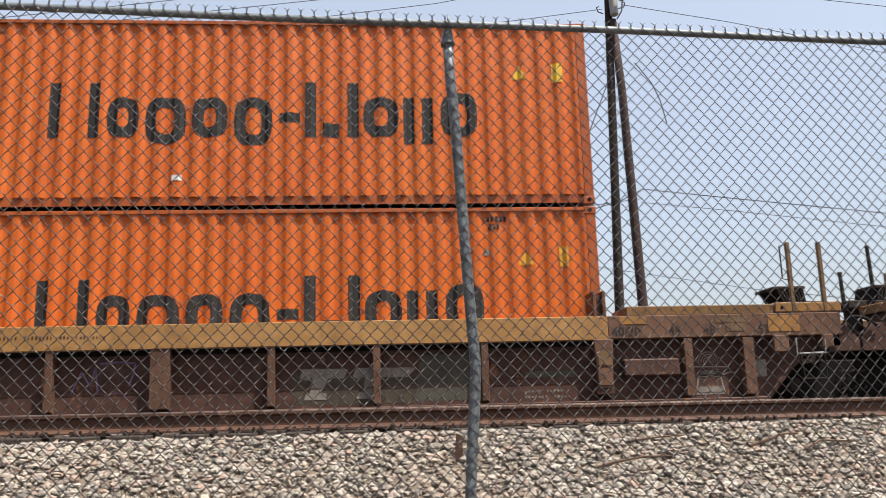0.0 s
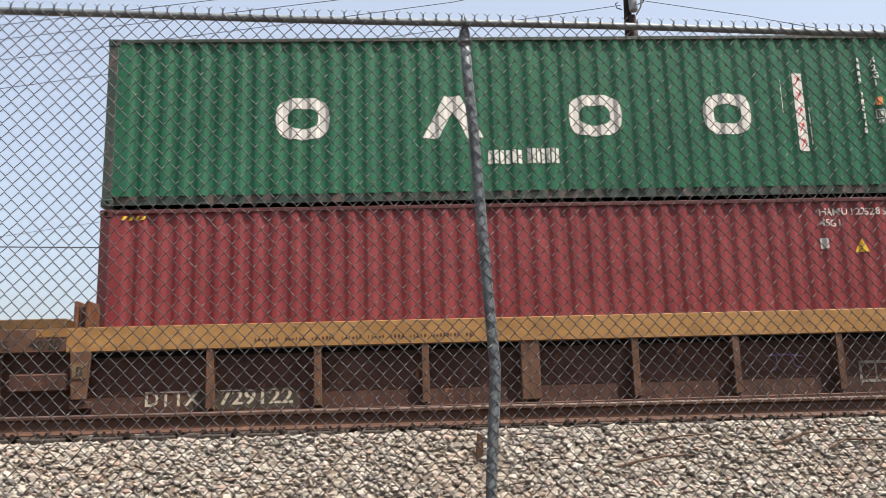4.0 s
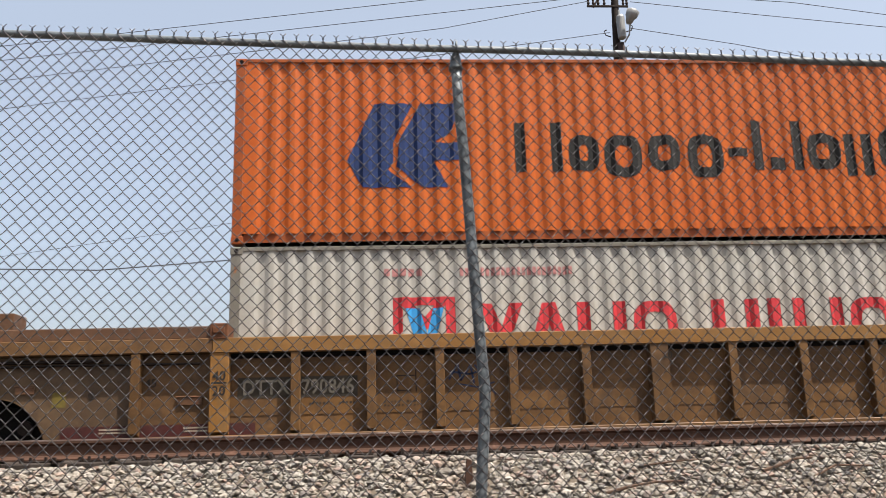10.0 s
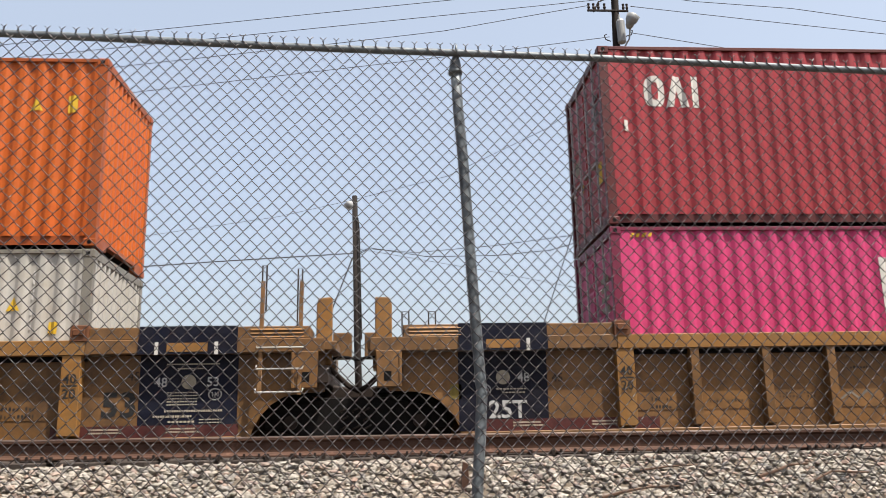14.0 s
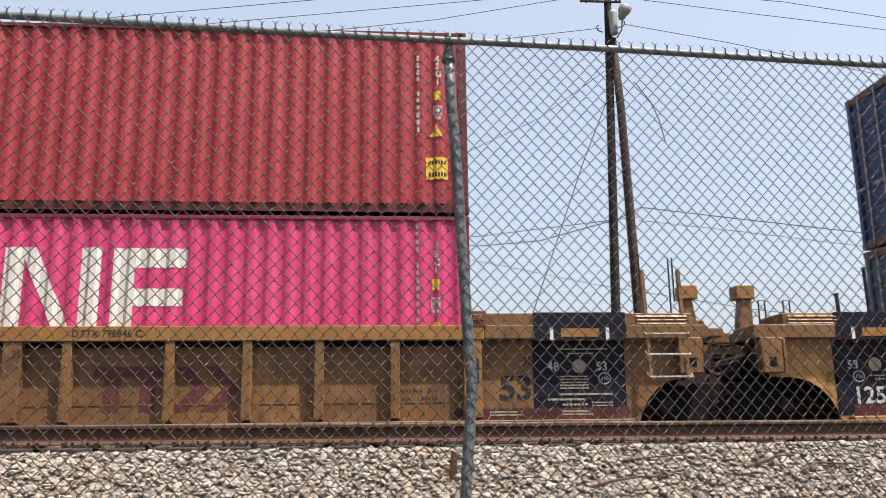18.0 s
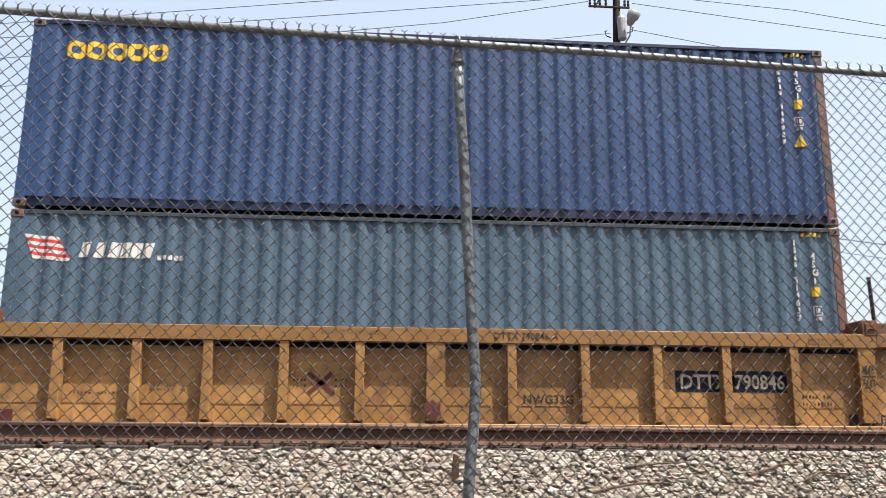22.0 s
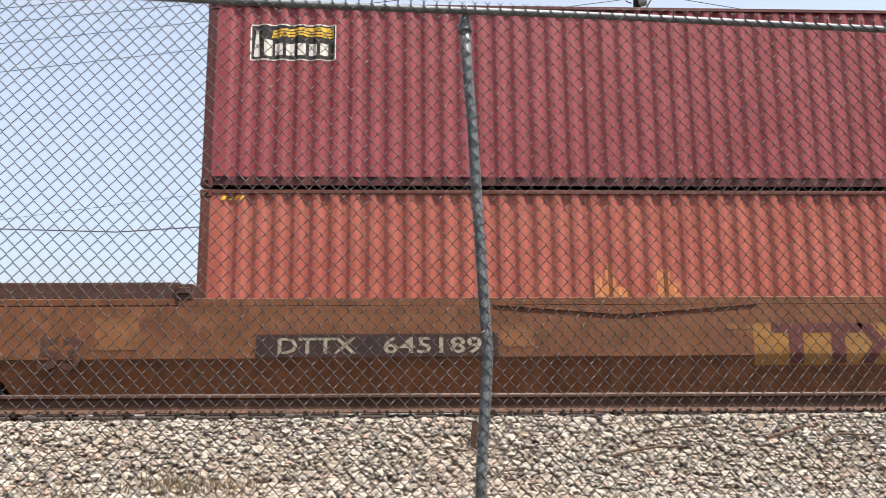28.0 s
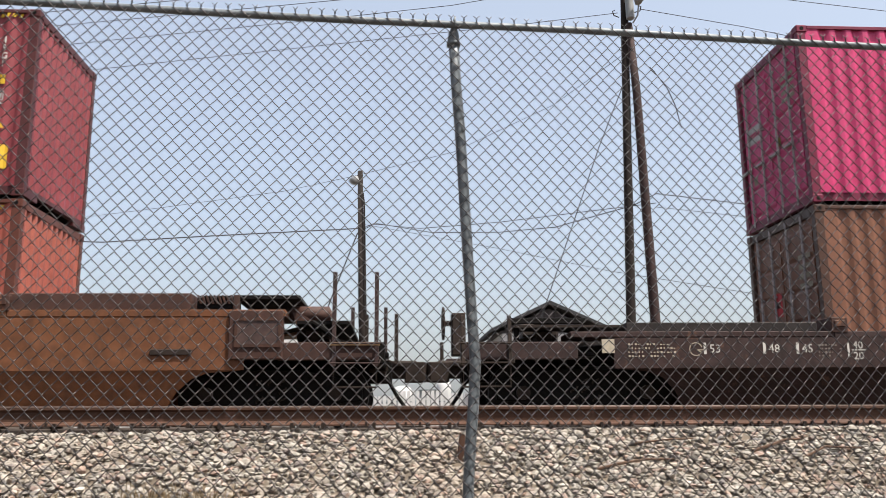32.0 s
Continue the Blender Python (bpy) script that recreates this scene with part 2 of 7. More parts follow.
M = {
    "orange": painted("orange_paint", (0.3371, 0.0628, 0.0045), (0.3638, 0.0803, 0.0075), rust_lo=0.71, streak=0.35, grime_amount=0.28),
    "orange_frame": painted("orange_frame_paint", (0.22, 0.046, 0.008), (0.245, 0.06, 0.011), rust_lo=0.66, streak=0.5),
    "green": painted("green_paint", (0.0058, 0.0614, 0.0288), (0.0115, 0.0816, 0.0413), rust_lo=0.72, streak=0.4),
    "green_frame": painted("green_frame_paint", (0.018, 0.032, 0.025), (0.032, 0.045, 0.038), rust=(0.07, 0.05, 0.042), rust_lo=0.52),
    "maroon": painted("maroon_paint", (0.1141, 0.0151, 0.0175), (0.1438, 0.0245, 0.0264), rust_lo=0.72, streak=0.4),
    "maroon_frame": painted("maroon_frame_paint", (0.0495, 0.0117, 0.0131), (0.0638, 0.0174, 0.016), rust_lo=0.66),
    "white": painted("white_paint", (0.274, 0.266, 0.241), (0.307, 0.298, 0.278), rust_lo=0.71, streak=0.35, grime=(0.2, 0.16, 0.11)),
    "white_frame": painted("white_frame_paint", (0.122, 0.111, 0.0904), (0.151, 0.14, 0.122), rust=(0.24, 0.09, 0.03), rust_lo=0.6),
    "rose": painted("rose_maroon_paint", (0.1548, 0.0270, 0.0329), (0.1860, 0.0397, 0.0478), rust_lo=0.73, streak=0.35),
    "red": painted("red_paint", (0.2042, 0.0171, 0.0237), (0.2355, 0.0264, 0.0330), rust_lo=0.73, streak=0.35),
    "red_frame": painted("red_frame_paint", (0.0638, 0.0102, 0.0117), (0.0784, 0.0174, 0.0146), rust_lo=0.66),
    "magenta": painted("magenta_paint", (0.3450, 0.0231, 0.0924), (0.3696, 0.0374, 0.1166), rust_lo=0.75, streak=0.22, grime_amount=0.2),
    "magenta_frame": painted("magenta_frame_paint", (0.111, 0.00872, 0.0291), (0.131, 0.0174, 0.0408), rust_lo=0.68),
    "navy": painted("navy_paint", (0.0129, 0.0330, 0.0896), (0.0213, 0.0493, 0.1232), rust_lo=0.72, streak=0.35),
    "navy_frame": painted("navy_frame_paint", (0.036, 0.038, 0.04), (0.056, 0.056, 0.056), rust=(0.12, 0.055, 0.04), rust_lo=0.47),
    "slate": painted("slate_blue_paint", (0.0353, 0.0627, 0.0946), (0.0502, 0.0832, 0.1208), rust_lo=0.7, streak=0.4),
    "slate_frame": painted("slate_frame_paint", (0.06, 0.048, 0.045), (0.08, 0.062, 0.056), rust=(0.11, 0.052, 0.042), rust_lo=0.45),
    "navy_rail": painted("navy_rail_paint", (0.0075, 0.0125, 0.036), (0.011, 0.018, 0.048), rust_lo=0.74),
    "slate_rail": painted("slate_rail_paint", (0.018, 0.028, 0.042), (0.026, 0.038, 0.054), rust=(0.2, 0.07, 0.03), rust_lo=0.62),
    "brick": painted("brick_red_paint", (0.2052, 0.0487, 0.0351), (0.2462, 0.0739, 0.0522), rust_lo=0.71, streak=0.4, grime_amount=0.35),
    "brick_frame": painted("brick_frame_paint", (0.0672, 0.0204, 0.0131), (0.0816, 0.0262, 0.0174), rust_lo=0.62),
    "brown": painted("brown_paint", (0.122, 0.0522, 0.0326), (0.148, 0.0653, 0.0392), rust_lo=0.69),
    "brown_frame": painted("brown_frame_paint", (0.0495, 0.0233, 0.016), (0.0582, 0.0291, 0.0204), rust_lo=0.62),
    "yellow": painted("yellow_car_paint", (0.079, 0.0385, 0.0125), (0.135, 0.065, 0.0185), rust_lo=0.66, streak=0.7, grime=(0.045, 0.027, 0.016), grime_amount=0.7, wear=0.6),
    "yellow_mid": painted("mid_yellow_paint", (0.1, 0.047, 0.015), (0.16, 0.077, 0.023), rust_lo=0.67, streak=0.65, grime=(0.055, 0.032, 0.017), grime_amount=0.6, wear=0.6),
    "yellow_bright": painted("orange_yellow_paint", (0.2016, 0.0968, 0.0269), (0.2867, 0.1478, 0.0448), rust_lo=0.67, streak=0.6, grime=(0.065, 0.037, 0.018), grime_amount=0.55, wear=0.6),
    "rusty_box": painted("rusty_brown_box_paint", (0.075, 0.036, 0.018), (0.11, 0.052, 0.024), rust_lo=0.6, streak=0.6, grime=(0.045, 0.026, 0.017), grime_amount=0.6, wear=0.6),
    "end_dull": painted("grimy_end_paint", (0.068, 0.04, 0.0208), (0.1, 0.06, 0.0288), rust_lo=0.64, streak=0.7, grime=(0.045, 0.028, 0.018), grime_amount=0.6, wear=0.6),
    "end_yellow": painted("end_yellow_paint", (0.108, 0.051, 0.0165), (0.134, 0.067, 0.0225), rust_lo=0.67, streak=0.6, grime=(0.055, 0.033, 0.018), grime_amount=0.55, wear=0.6),
    "dull_yellow": painted("dull_yellow_paint", (0.1, 0.0496, 0.0136), (0.128, 0.064, 0.0176), rust_lo=0.66, streak=0.6, grime=(0.05, 0.03, 0.017), grime_amount=0.6, wear=0.6),
    "chord_yellow": painted("chord_yellow_paint", (0.1619, 0.0721, 0.0147), (0.1914, 0.092, 0.0236), rust_lo=0.68, streak=0.4, grime=(0.12, 0.07, 0.03), grime_amount=0.35, wear=0.6),
    "car_brown": painted("car_brown_paint", (0.040, 0.0168, 0.0115), (0.055, 0.0235, 0.0145), rust=(0.14, 0.06, 0.03), rust_lo=0.6, rough=0.7, wear=0.6),
    "car_rust": painted("car_rust_paint", (0.092, 0.033, 0.0125), (0.116, 0.043, 0.0165), rust=(0.11, 0.05, 0.03), rust_lo=0.64, rough=0.65, wear=0.6),
    "car_dark": painted("car_dark_brown_paint", (0.0205, 0.0095, 0.0088), (0.028, 0.0132, 0.0115), rust=(0.06, 0.03, 0.02), rust_lo=0.6, rough=0.7, wear=0.6),
    "end_brown": painted("end_brown_paint", (0.0368, 0.016, 0.0116), (0.0496, 0.0216, 0.0152), rust=(0.12, 0.05, 0.025), rust_lo=0.6, rough=0.65, wear=0.5),
    "black_brown": painted("black_brown_paint", (0.0096, 0.0068, 0.0068), (0.0144, 0.0096, 0.0088), rust=(0.05, 0.025, 0.015), rust_lo=0.63, rough=0.7, wear=0.4),
    "faded_pane": plain("scratched_faded_pane", (0.05, 0.03, 0.026), 0.45, 0, 0.45, 9),
    "brown_tan": painted("brown_tan_paint", (0.072, 0.0335, 0.0195), (0.096, 0.047, 0.026), rust=(0.12, 0.055, 0.028), rust_lo=0.61, rough=0.7, wear=0.6),
    "chord_tan": painted("chord_tan_paint", (0.2, 0.103, 0.032), (0.24, 0.13, 0.045), rust_lo=0.68, streak=0.4, grime=(0.1, 0.055, 0.024), grime_amount=0.35, wear=0.5),
    "tan": painted("tan_paint", (0.0952, 0.0538, 0.0238), (0.114, 0.0697, 0.0349), rust_lo=0.62, rough=0.65, wear=0.6),
    "black_panel": painted("black_panel_paint", (0.0042, 0.005, 0.0112), (0.0068, 0.0078, 0.0155), rust_lo=0.76, grime=(0.011, 0.009, 0.0095), grime_amount=0.3, wear=0.5, spec=0.08),
    "maroon_band": painted("maroon_band_paint", (0.0507, 0.0111, 0.00952), (0.0634, 0.0158, 0.0126), rust_lo=0.66, wear=0.6),
    # near-black steel; its darkness also stands for shade in recesses and under cars
    "underframe": plain("grimy_black_steel_and_shade", (0.0045, 0.0038, 0.0036), 0.8, 0.0, 0.4, 4, spec=0.1),
    "iron": plain("rusty_dark_iron", (0.0192, 0.0123, 0.00945), 0.75, 0.2, 0.4, 6),
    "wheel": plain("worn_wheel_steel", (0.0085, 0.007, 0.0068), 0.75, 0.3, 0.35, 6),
    "galv": plain("galvanised_steel", (0.105, 0.118, 0.128), 0.55, 0.3, 0.4, 14),
    "wire": plain("galvanised_wire", (0.062, 0.058, 0.059), 0.33, 0.93, 0.25, 60, spec=0.3),
    "rail": painted("rusty_rail", (0.044, 0.0195, 0.0115), (0.058, 0.028, 0.0165), rust=(0.09, 0.045, 0.03), rust_lo=0.58, rough=0.7, streak=0.3),
    "railhead": plain("worn_rail_head", (0.167, 0.132, 0.113), 0.4, 0.7, 0.25, 10),
    "tie": plain("creosoted_timber", (0.0288, 0.0216, 0.0173), 0.9, 0, 0.4, 5),
    "pole": plain("weathered_pole_timber", (0.0147, 0.0105, 0.0088), 0.9, 0, 0.35, 3),
    "brace_wood": plain("reddish_pole_timber", (0.032, 0.019, 0.018), 0.9, 0, 0.35, 3),
    "lamp_grey": plain("grey_lamp_housing", (0.22, 0.225, 0.225), 0.5, 0.2, 0.12, 8),
    "pale_steel": plain("worn_pale_steel", (0.32, 0.31, 0.28), 0.45, 0.3, 0.12, 8),
    "cable": plain("grey_cable", (0.03, 0.03, 0.034), 0.7, 0, 0.2, 20),
    "white_mark": plain("white_marking", (0.382, 0.371, 0.345), 0.6, 0, 0.12, 6),
    "black_mark": plain("black_marking", (0.0137, 0.0132, 0.013), 0.85, 0, 0.25, 5),
    "blue_mark": plain("blue_marking", (0.0065, 0.0195, 0.08), 0.55, 0, 0.25, 4),
    "yellow_mark": plain("yellow_marking", (0.432, 0.276, 0.018), 0.6, 0, 0.15, 8),
    "red_mark": plain("red_marking", (0.348, 0.024, 0.03), 0.6, 0, 0.15, 5),
    "sky_mark": plain("light_blue_marking", (0.0225, 0.188, 0.413), 0.6, 0, 0.15, 5),
    "blue_haze": plain("faded_blue_spray_paint", (0.022, 0.03, 0.062), 0.7, 0, 0.4, 9),
    "patch_orange": plain("fresh_orange_patch", (0.30, 0.115, 0.045), 0.6, 0, 0.2, 5),
    "rust_orange": plain("bare_orange_rust", (0.125, 0.052, 0.018), 0.7, 0, 0.35, 6),
    "orange_mark": plain("orange_sign", (0.42, 0.15, 0.04), 0.6, 0, 0.3, 20),
    "door_brown": painted("dark_brown_door_paint", (0.036, 0.017, 0.019), (0.05, 0.025, 0.026), rust_lo=0.72),
    "rod_grey": plain("worn_rod_paint", (0.25, 0.22, 0.22), 0.6, 0.2, 0.35, 10),
    "faded_red": plain("faded_red_print", (0.3, 0.13, 0.125), 0.7, 0, 0.4, 20),
    "rust_mark": plain("rust_red_marking", (0.0637, 0.016, 0.0136), 0.65, 0, 0.3, 5),
    "purple_mark": plain("purple_spray_paint", (0.0924, 0.063, 0.118), 0.7, 0, 0.3, 12),
    "dim_mark": plain("grimy_lettering", (0.19, 0.165, 0.125), 0.75, 0, 0.3, 14),
    "dim_label": plain("faded_yellow_label", (0.11, 0.082, 0.016), 0.7, 0, 0.3, 14),
    "faded_sign": plain("faded_orange_yellow_sign", (0.38, 0.19, 0.015), 0.7, 0, 0.25, 14),
    "board_dark": plain("grimy_black_board", (0.035, 0.027, 0.018), 0.7, 0, 0.4, 9),
    "worn_white": plain("worn_white_stencil", (0.29, 0.285, 0.275), 0.7, 0, 0.25, 14),
    "pale_mark": plain("pale_lettering", (0.30, 0.26, 0.20), 0.7, 0, 0.2, 12),
    "patch_grey": plain("dull_grey_green_patch", (0.04, 0.036, 0.027), 0.7, 0, 0.25, 5),
    "faint_mark": plain("faint_grey_spray_paint", (0.135, 0.117, 0.1), 0.7, 0, 0.3, 12),
    "house_wall": plain("white_siding", (0.396, 0.396, 0.396), 0.7, 0, 0.06, 2),
    "roof_dark": plain("dark_shingle_roof", (0.03, 0.03, 0.033), 0.9, 0, 0.3, 6),
    "gable_grey": plain("weathered_gable_boards", (0.055, 0.05, 0.052), 0.9, 0, 0.3, 5),
    "glass_dark": plain("dark_window_pane", (0.03, 0.035, 0.04), 0.15, 0, 0.1, 2),
    "straw": plain("dry_grass_straw", (0.119, 0.0828, 0.0462), 0.9, 0, 0.35, 30),
    "stick": plain("dead_branch_bark", (0.0612, 0.036, 0.0234), 0.9, 0, 0.3, 20),
    "stone": stone_material("ballast_stone", [(0.074, 0.067, 0.058), (0.206, 0.187, 0.156), (0.132, 0.118, 0.097), (0.297, 0.273, 0.237), (0.190, 0.125, 0.097), (0.092, 0.087, 0.085), (0.234, 0.206, 0.168), (0.179, 0.168, 0.149)]),
    "soil": plain("dusty_soil", (0.0828, 0.066, 0.0495), 0.95, 0, 0.3, 1.5, 0.5),
}


# ---------------------------------------------------------------- mesh helpers
class Shape:
    def __init__(self):
        self.v, self.f = [], []

    def add(self, vs, fs):
        n = len(self.v)
        self.v += [tuple(p) for p in vs]
        self.f += [tuple(n + i for i in q) for q in fs]
        return self

    def box(self, x0, x1, y0, y1, z0, z1):
        return self.add([(x, y, z) for x in (x0, x1) for y in (y0, y1) for z in (z0, z1)],
                        [(0, 1, 3, 2), (4, 6, 7, 5), (0, 4, 5, 1), (2, 3, 7, 6), (0, 2, 6, 4), (1, 5, 7, 3)])

    def prism_y(self, pts, y0, y1):
        n = len(pts)
        return self.add([(x, y, z) for y in (y0, y1) for x, z in pts],
                        [tuple(range(n)), tuple(range(2 * n - 1, n - 1, -1))] + [(i, i + n, (i + 1) % n + n, (i + 1) % n) for i in range(n)])

    def prism_x(self, pts, x0, x1):
        n = len(pts)
        return self.add([(x, y, z) for x in (x0, x1) for y, z in pts],
                        [tuple(range(n)), tuple(range(2 * n - 1, n - 1, -1))] + [(i, i + n, (i + 1) % n + n, (i + 1) % n) for i in range(n)])

    def prism_z(self, pts, z0, z1):
        n = len(pts)
        return self.add([(x, y, z) for z in (z0, z1) for x, y in pts],
                        [tuple(range(n)), tuple(range(2 * n - 1, n - 1, -1))] + [(i, i + n, (i + 1) % n + n, (i + 1) % n) for i in range(n)])

    def tube(self, pts, r, n=6, closed=False):
        pts = [Vector(p) for p in pts]
        rs = r if isinstance(r, (list, tuple)) else [r] * len(pts)
        vs, m = [], len(pts)
        for i, p in enumerate(pts):
            a = pts[i - 1] if (i or closed) else p
            b = pts[(i + 1) % m] if (i < m - 1 or closed) else p
            d = (b - a).normalized()
            u = d.cross(Vector((0, 0, 1)) if abs(d.z) < 0.9 else Vector((0, 1, 0))).normalized()
            w = d.cross(u)
            for k in range(n):
                g = 2 * math.pi * (k + 0.5) / n
                vs.append(p + (u * math.cos(g) + w * math.sin(g)) * rs[i])
        fs = []
        for i in range(m if closed else m - 1):
            j = (i + 1) % m
            fs += [(i * n + k, i * n + (k + 1) % n, j * n + (k + 1) % n, j * n + k) for k in range(n)]
        if not closed:
            fs += [tuple(range(n)), tuple(range(m * n - 1, m * n - n - 1, -1))]
        return self.add(vs, fs)

    def ring(self, c, r, tube, axis="y", n=20, k=6):
        pts = []
        for i in range(n):
            g = 2 * math.pi * i / n
            a, b = r * math.cos(g), r * math.sin(g)
            pts.append((c[0] + a, c[1], c[2] + b) if axis == "y" else (c[0], c[1] + a, c[2] + b))
        return self.tube(pts, tube, k, True)


def mesh_of(name, shape, bevel=0.0, smooth=False):
    me = bpy.data.meshes.new(name)
    me.from_pydata(shape.v, [], shape.f)
    bm = bmesh.new()
    bm.from_mesh(me)
    bmesh.ops.recalc_face_normals(bm, faces=bm.faces)
    if bevel:
        edges = [e for e in bm.edges if len(e.link_faces) == 2 and e.calc_face_angle(0) > 0.6]
        bmesh.ops.bevel(bm, geom=edges, offset=bevel, segments=1, affect="EDGES", clamp_overlap=True)
    bm.to_mesh(me)
    bm.free()
    if smooth:
        me.shade_smooth()
    return me


def part(name, shape, material, parent, label="", bevel=0.0, smooth=False):
    """One mesh object under a thing or under a part."""
    me = mesh_of(name, shape, bevel, smooth)
    me.materials.append(M[material])
    ob = new(name, me)
    ob.parent = parent
    if label:
        tagged(ob, label)
    return ob


def thing(name, label, category, group="", kind=""):
    return tagged(new(name), label, category, group, kind)


def lone(name, shape, material, label, category="", group="", kind="", bevel=0.0, smooth=False):
    me = mesh_of(name, shape, bevel, smooth)
    me.materials.append(M[material])
    return tagged(new(name, me), label, category, group, kind)


# ---------------------------------------------------------------- ground and tracks
RAIL_TOP = 1.46        # top of the rails that the train runs on
FACE_Y = 11.895        # near face of the containers
FLOOR_Z = 1.82         # underside of the lower containers
NEAR_Y = 8.42          # near rail of the empty track in front

profile = [(-400, 0.0), (2.6, 0.0), (3.6, 0.62), (4.5, 0.84), (6.3, 0.88), (6.75, 0.97), (7.72, 1.425), (10.9, 1.42), (11.6, 1.12), (15.0, 1.12), (15.9, 0.8), (40, 0.75), (4000, 0.75)]
g = Shape()
xs = [-3000, -60, -12, -6, 0, 6, 12, 60, 3000]
g.add([(x, y, z) for y, z in profile for x in xs], [(j * len(xs) + i, j * len(xs) + i + 1, (j + 1) * len(xs) + i + 1, (j + 1) * len(xs) + i)
      for j in range(len(profile) - 1) for i in range(len(xs) - 1)])
ground = lone("ground", g, "soil", "dusty bare ground with a ballasted bank under the tracks", "ground", kind="structure")


def ground_z(y):
    return float(np.interp(y, [p[0] for p in profile], [p[1] for p in profile]))


def stones(name, label, n, x0, x1, y0, y1, size, lift, seed):
    """Crushed stone, each piece a squashed and turned polyhedron."""
    rng = np.random.default_rng(seed)
    q = (1 + 5 ** 0.5) / 2
    ico = np.array([(-1, q, 0), (1, q, 0), (-1, -q, 0), (1, -q, 0), (0, -1, q), (0, 1, q), (0, -1, -q), (0, 1, -q), (q, 0, -1), (q, 0, 1), (-q, 0, -1), (-q, 0, 1)]) / 1.9
    tri = np.array([(0, 11, 5), (0, 5, 1), (0, 1, 7), (0, 7, 10), (0, 10, 11), (1, 5, 9), (5, 11, 4), (11, 10, 2), (10, 7, 6), (7, 1, 8), (3, 9, 4), (3, 4, 2), (3, 2, 6), (3, 6, 8), (3, 8, 9), (4, 9, 5), (2, 4, 11), (6, 2, 10), (8, 6, 7), (9, 8, 1)])
    verts = ico[None] * (1 + rng.uniform(-0.28, 0.2, (n, 12, 1)))
    verts = verts * rng.uniform(0.5, 1.3, (n, 1, 3)) * (size[0] + (size[1] - size[0]) * rng.random((n, 1, 1)) ** 1.6)
    a, b = rng.uniform(0, 6.283, (n, 1)), rng.uniform(0, 6.283, (n, 1))
    x, y, z = verts[..., 0], verts[..., 1], verts[..., 2]
    x, y = x * np.cos(a) - y * np.sin(a), x * np.sin(a) + y * np.cos(a)
    y, z = y * np.cos(b) - z * np.sin(b), y * np.sin(b) + z * np.cos(b)
    z = z * 0.68
    px, py = rng.uniform(x0, x1, (n, 1)), rng.uniform(y0, y1, (n, 1))
    pz = np.interp(py, [p[0] for p in profile], [p[1] for p in profile]) + rng.uniform(lift[0], lift[1], (n, 1))
    co = np.stack([x + px, y + py, z + pz], -1).reshape(-1, 3)
    faces = (tri[None] + 12 * np.arange(n)[:, None, None]).reshape(-1, 3)
    me = bpy.data.meshes.new(name)
    me.from_pydata(co.tolist(), [], faces.tolist())
    me.materials.append(M["stone"])
    return tagged(new(name, me), label, "gravel", kind="stuff")


stones("track_ballast", "pale grey and tan crushed stone on the track bank", 36000, -5.2, 7.4, 5.7, 8.36, (0.018, 0.047), (-0.02, 0.035), 3)
stones("far_ballast", "crushed stone between the two tracks", 2500, -9, 13, 8.6, 11.6, (0.03, 0.05), (-0.01, 0.02), 4)


def rail_profile(h):
    """Half-section of a flat-bottomed rail as (across, up) points, base at 0."""
    w = [(0.076, 0), (0.076, 0.012), (0.03, 0.028), (0.009, 0.045), (0.009, h - 0.055), (0.022, h - 0.042), (0.036, h - 0.034), (0.036, h - 0.006), (0.03, h)]
    return [(-a, b) for a, b in w] + [(a, b) for a, b in reversed(w)]


def track(name, label, y_near, top, x0, x1, tilt, detailed):
    root = thing(name, label, "railway track", kind="structure")
    h = 0.19
    rails = []
    for k in range(2):
        y = y_near + k * 1.505
        s = Shape().prism_x([(y + a, top - h + b) for a, b in rail_profile(h)], x0, x1)
        rails.append(part("rail", s, "rail", root, "rusty steel rail with a worn bright head"))
        s = Shape().prism_x([(y - 0.037, top - 0.012), (y - 0.032, top + 0.0015), (y + 0.032, top + 0.0015), (y + 0.037, top - 0.012)], x0, x1)
        part("rail_head", s, "railhead", rails[-1])
    tie = mesh_of("crosstie", Shape().box(-0.115, 0.115, y_near - 0.52, y_near + 2.02, top - h - 0.19, top - h - 0.018), 0.012)
    tie.materials.append(M["tie"])
    plate = Shape().box(-0.1, 0.1, y_near - 0.16, y_near + 0.15, top - h - 0.018, top - h - 0.002)
    for sx in (-0.07, 0.07):
        plate.box(sx - 0.011, sx + 0.011, y_near - 0.1, y_near - 0.072, top - h - 0.01, top - h + 0.034)
    plate = mesh_of("tie_plate", plate, 0.002)
    plate.materials.append(M["iron"])
    clip = mesh_of("rail_anchor", Shape().box(-0.014, 0.014, y_near - 0.1, y_near + 0.09, top - h - 0.02, top - h + 0.004)
                   .box(-0.017, 0.017, y_near - 0.105, y_near - 0.078, top - h - 0.03, top - h + 0.03), 0.003)
    clip.materials.append(M["iron"])
    rng = random.Random(5)
    x = x0 + 0.3
    while x < x1 - 0.3:
        dx = rng.uniform(-0.03, 0.03)
        for me, off in ((tie, 0), (plate, 0), (clip, -0.15), (clip, 0.15)):
            if me is not tie and not detailed:
                continue
            ob = new(me.name.split(".")[0], me)
            ob.parent = root
            ob.location = (x + dx + off, 0, 0)
        x += 0.51
    if tilt:
        root.rotation_euler = (0, radians(tilt), 0)
        root.location = (0, 0, top * (1 - math.cos(radians(tilt))))
    return root


track("front_track", "empty track on timber crossties in stone ballast", NEAR_Y, 1.703, -7.2, 9.6, 0.28, True)
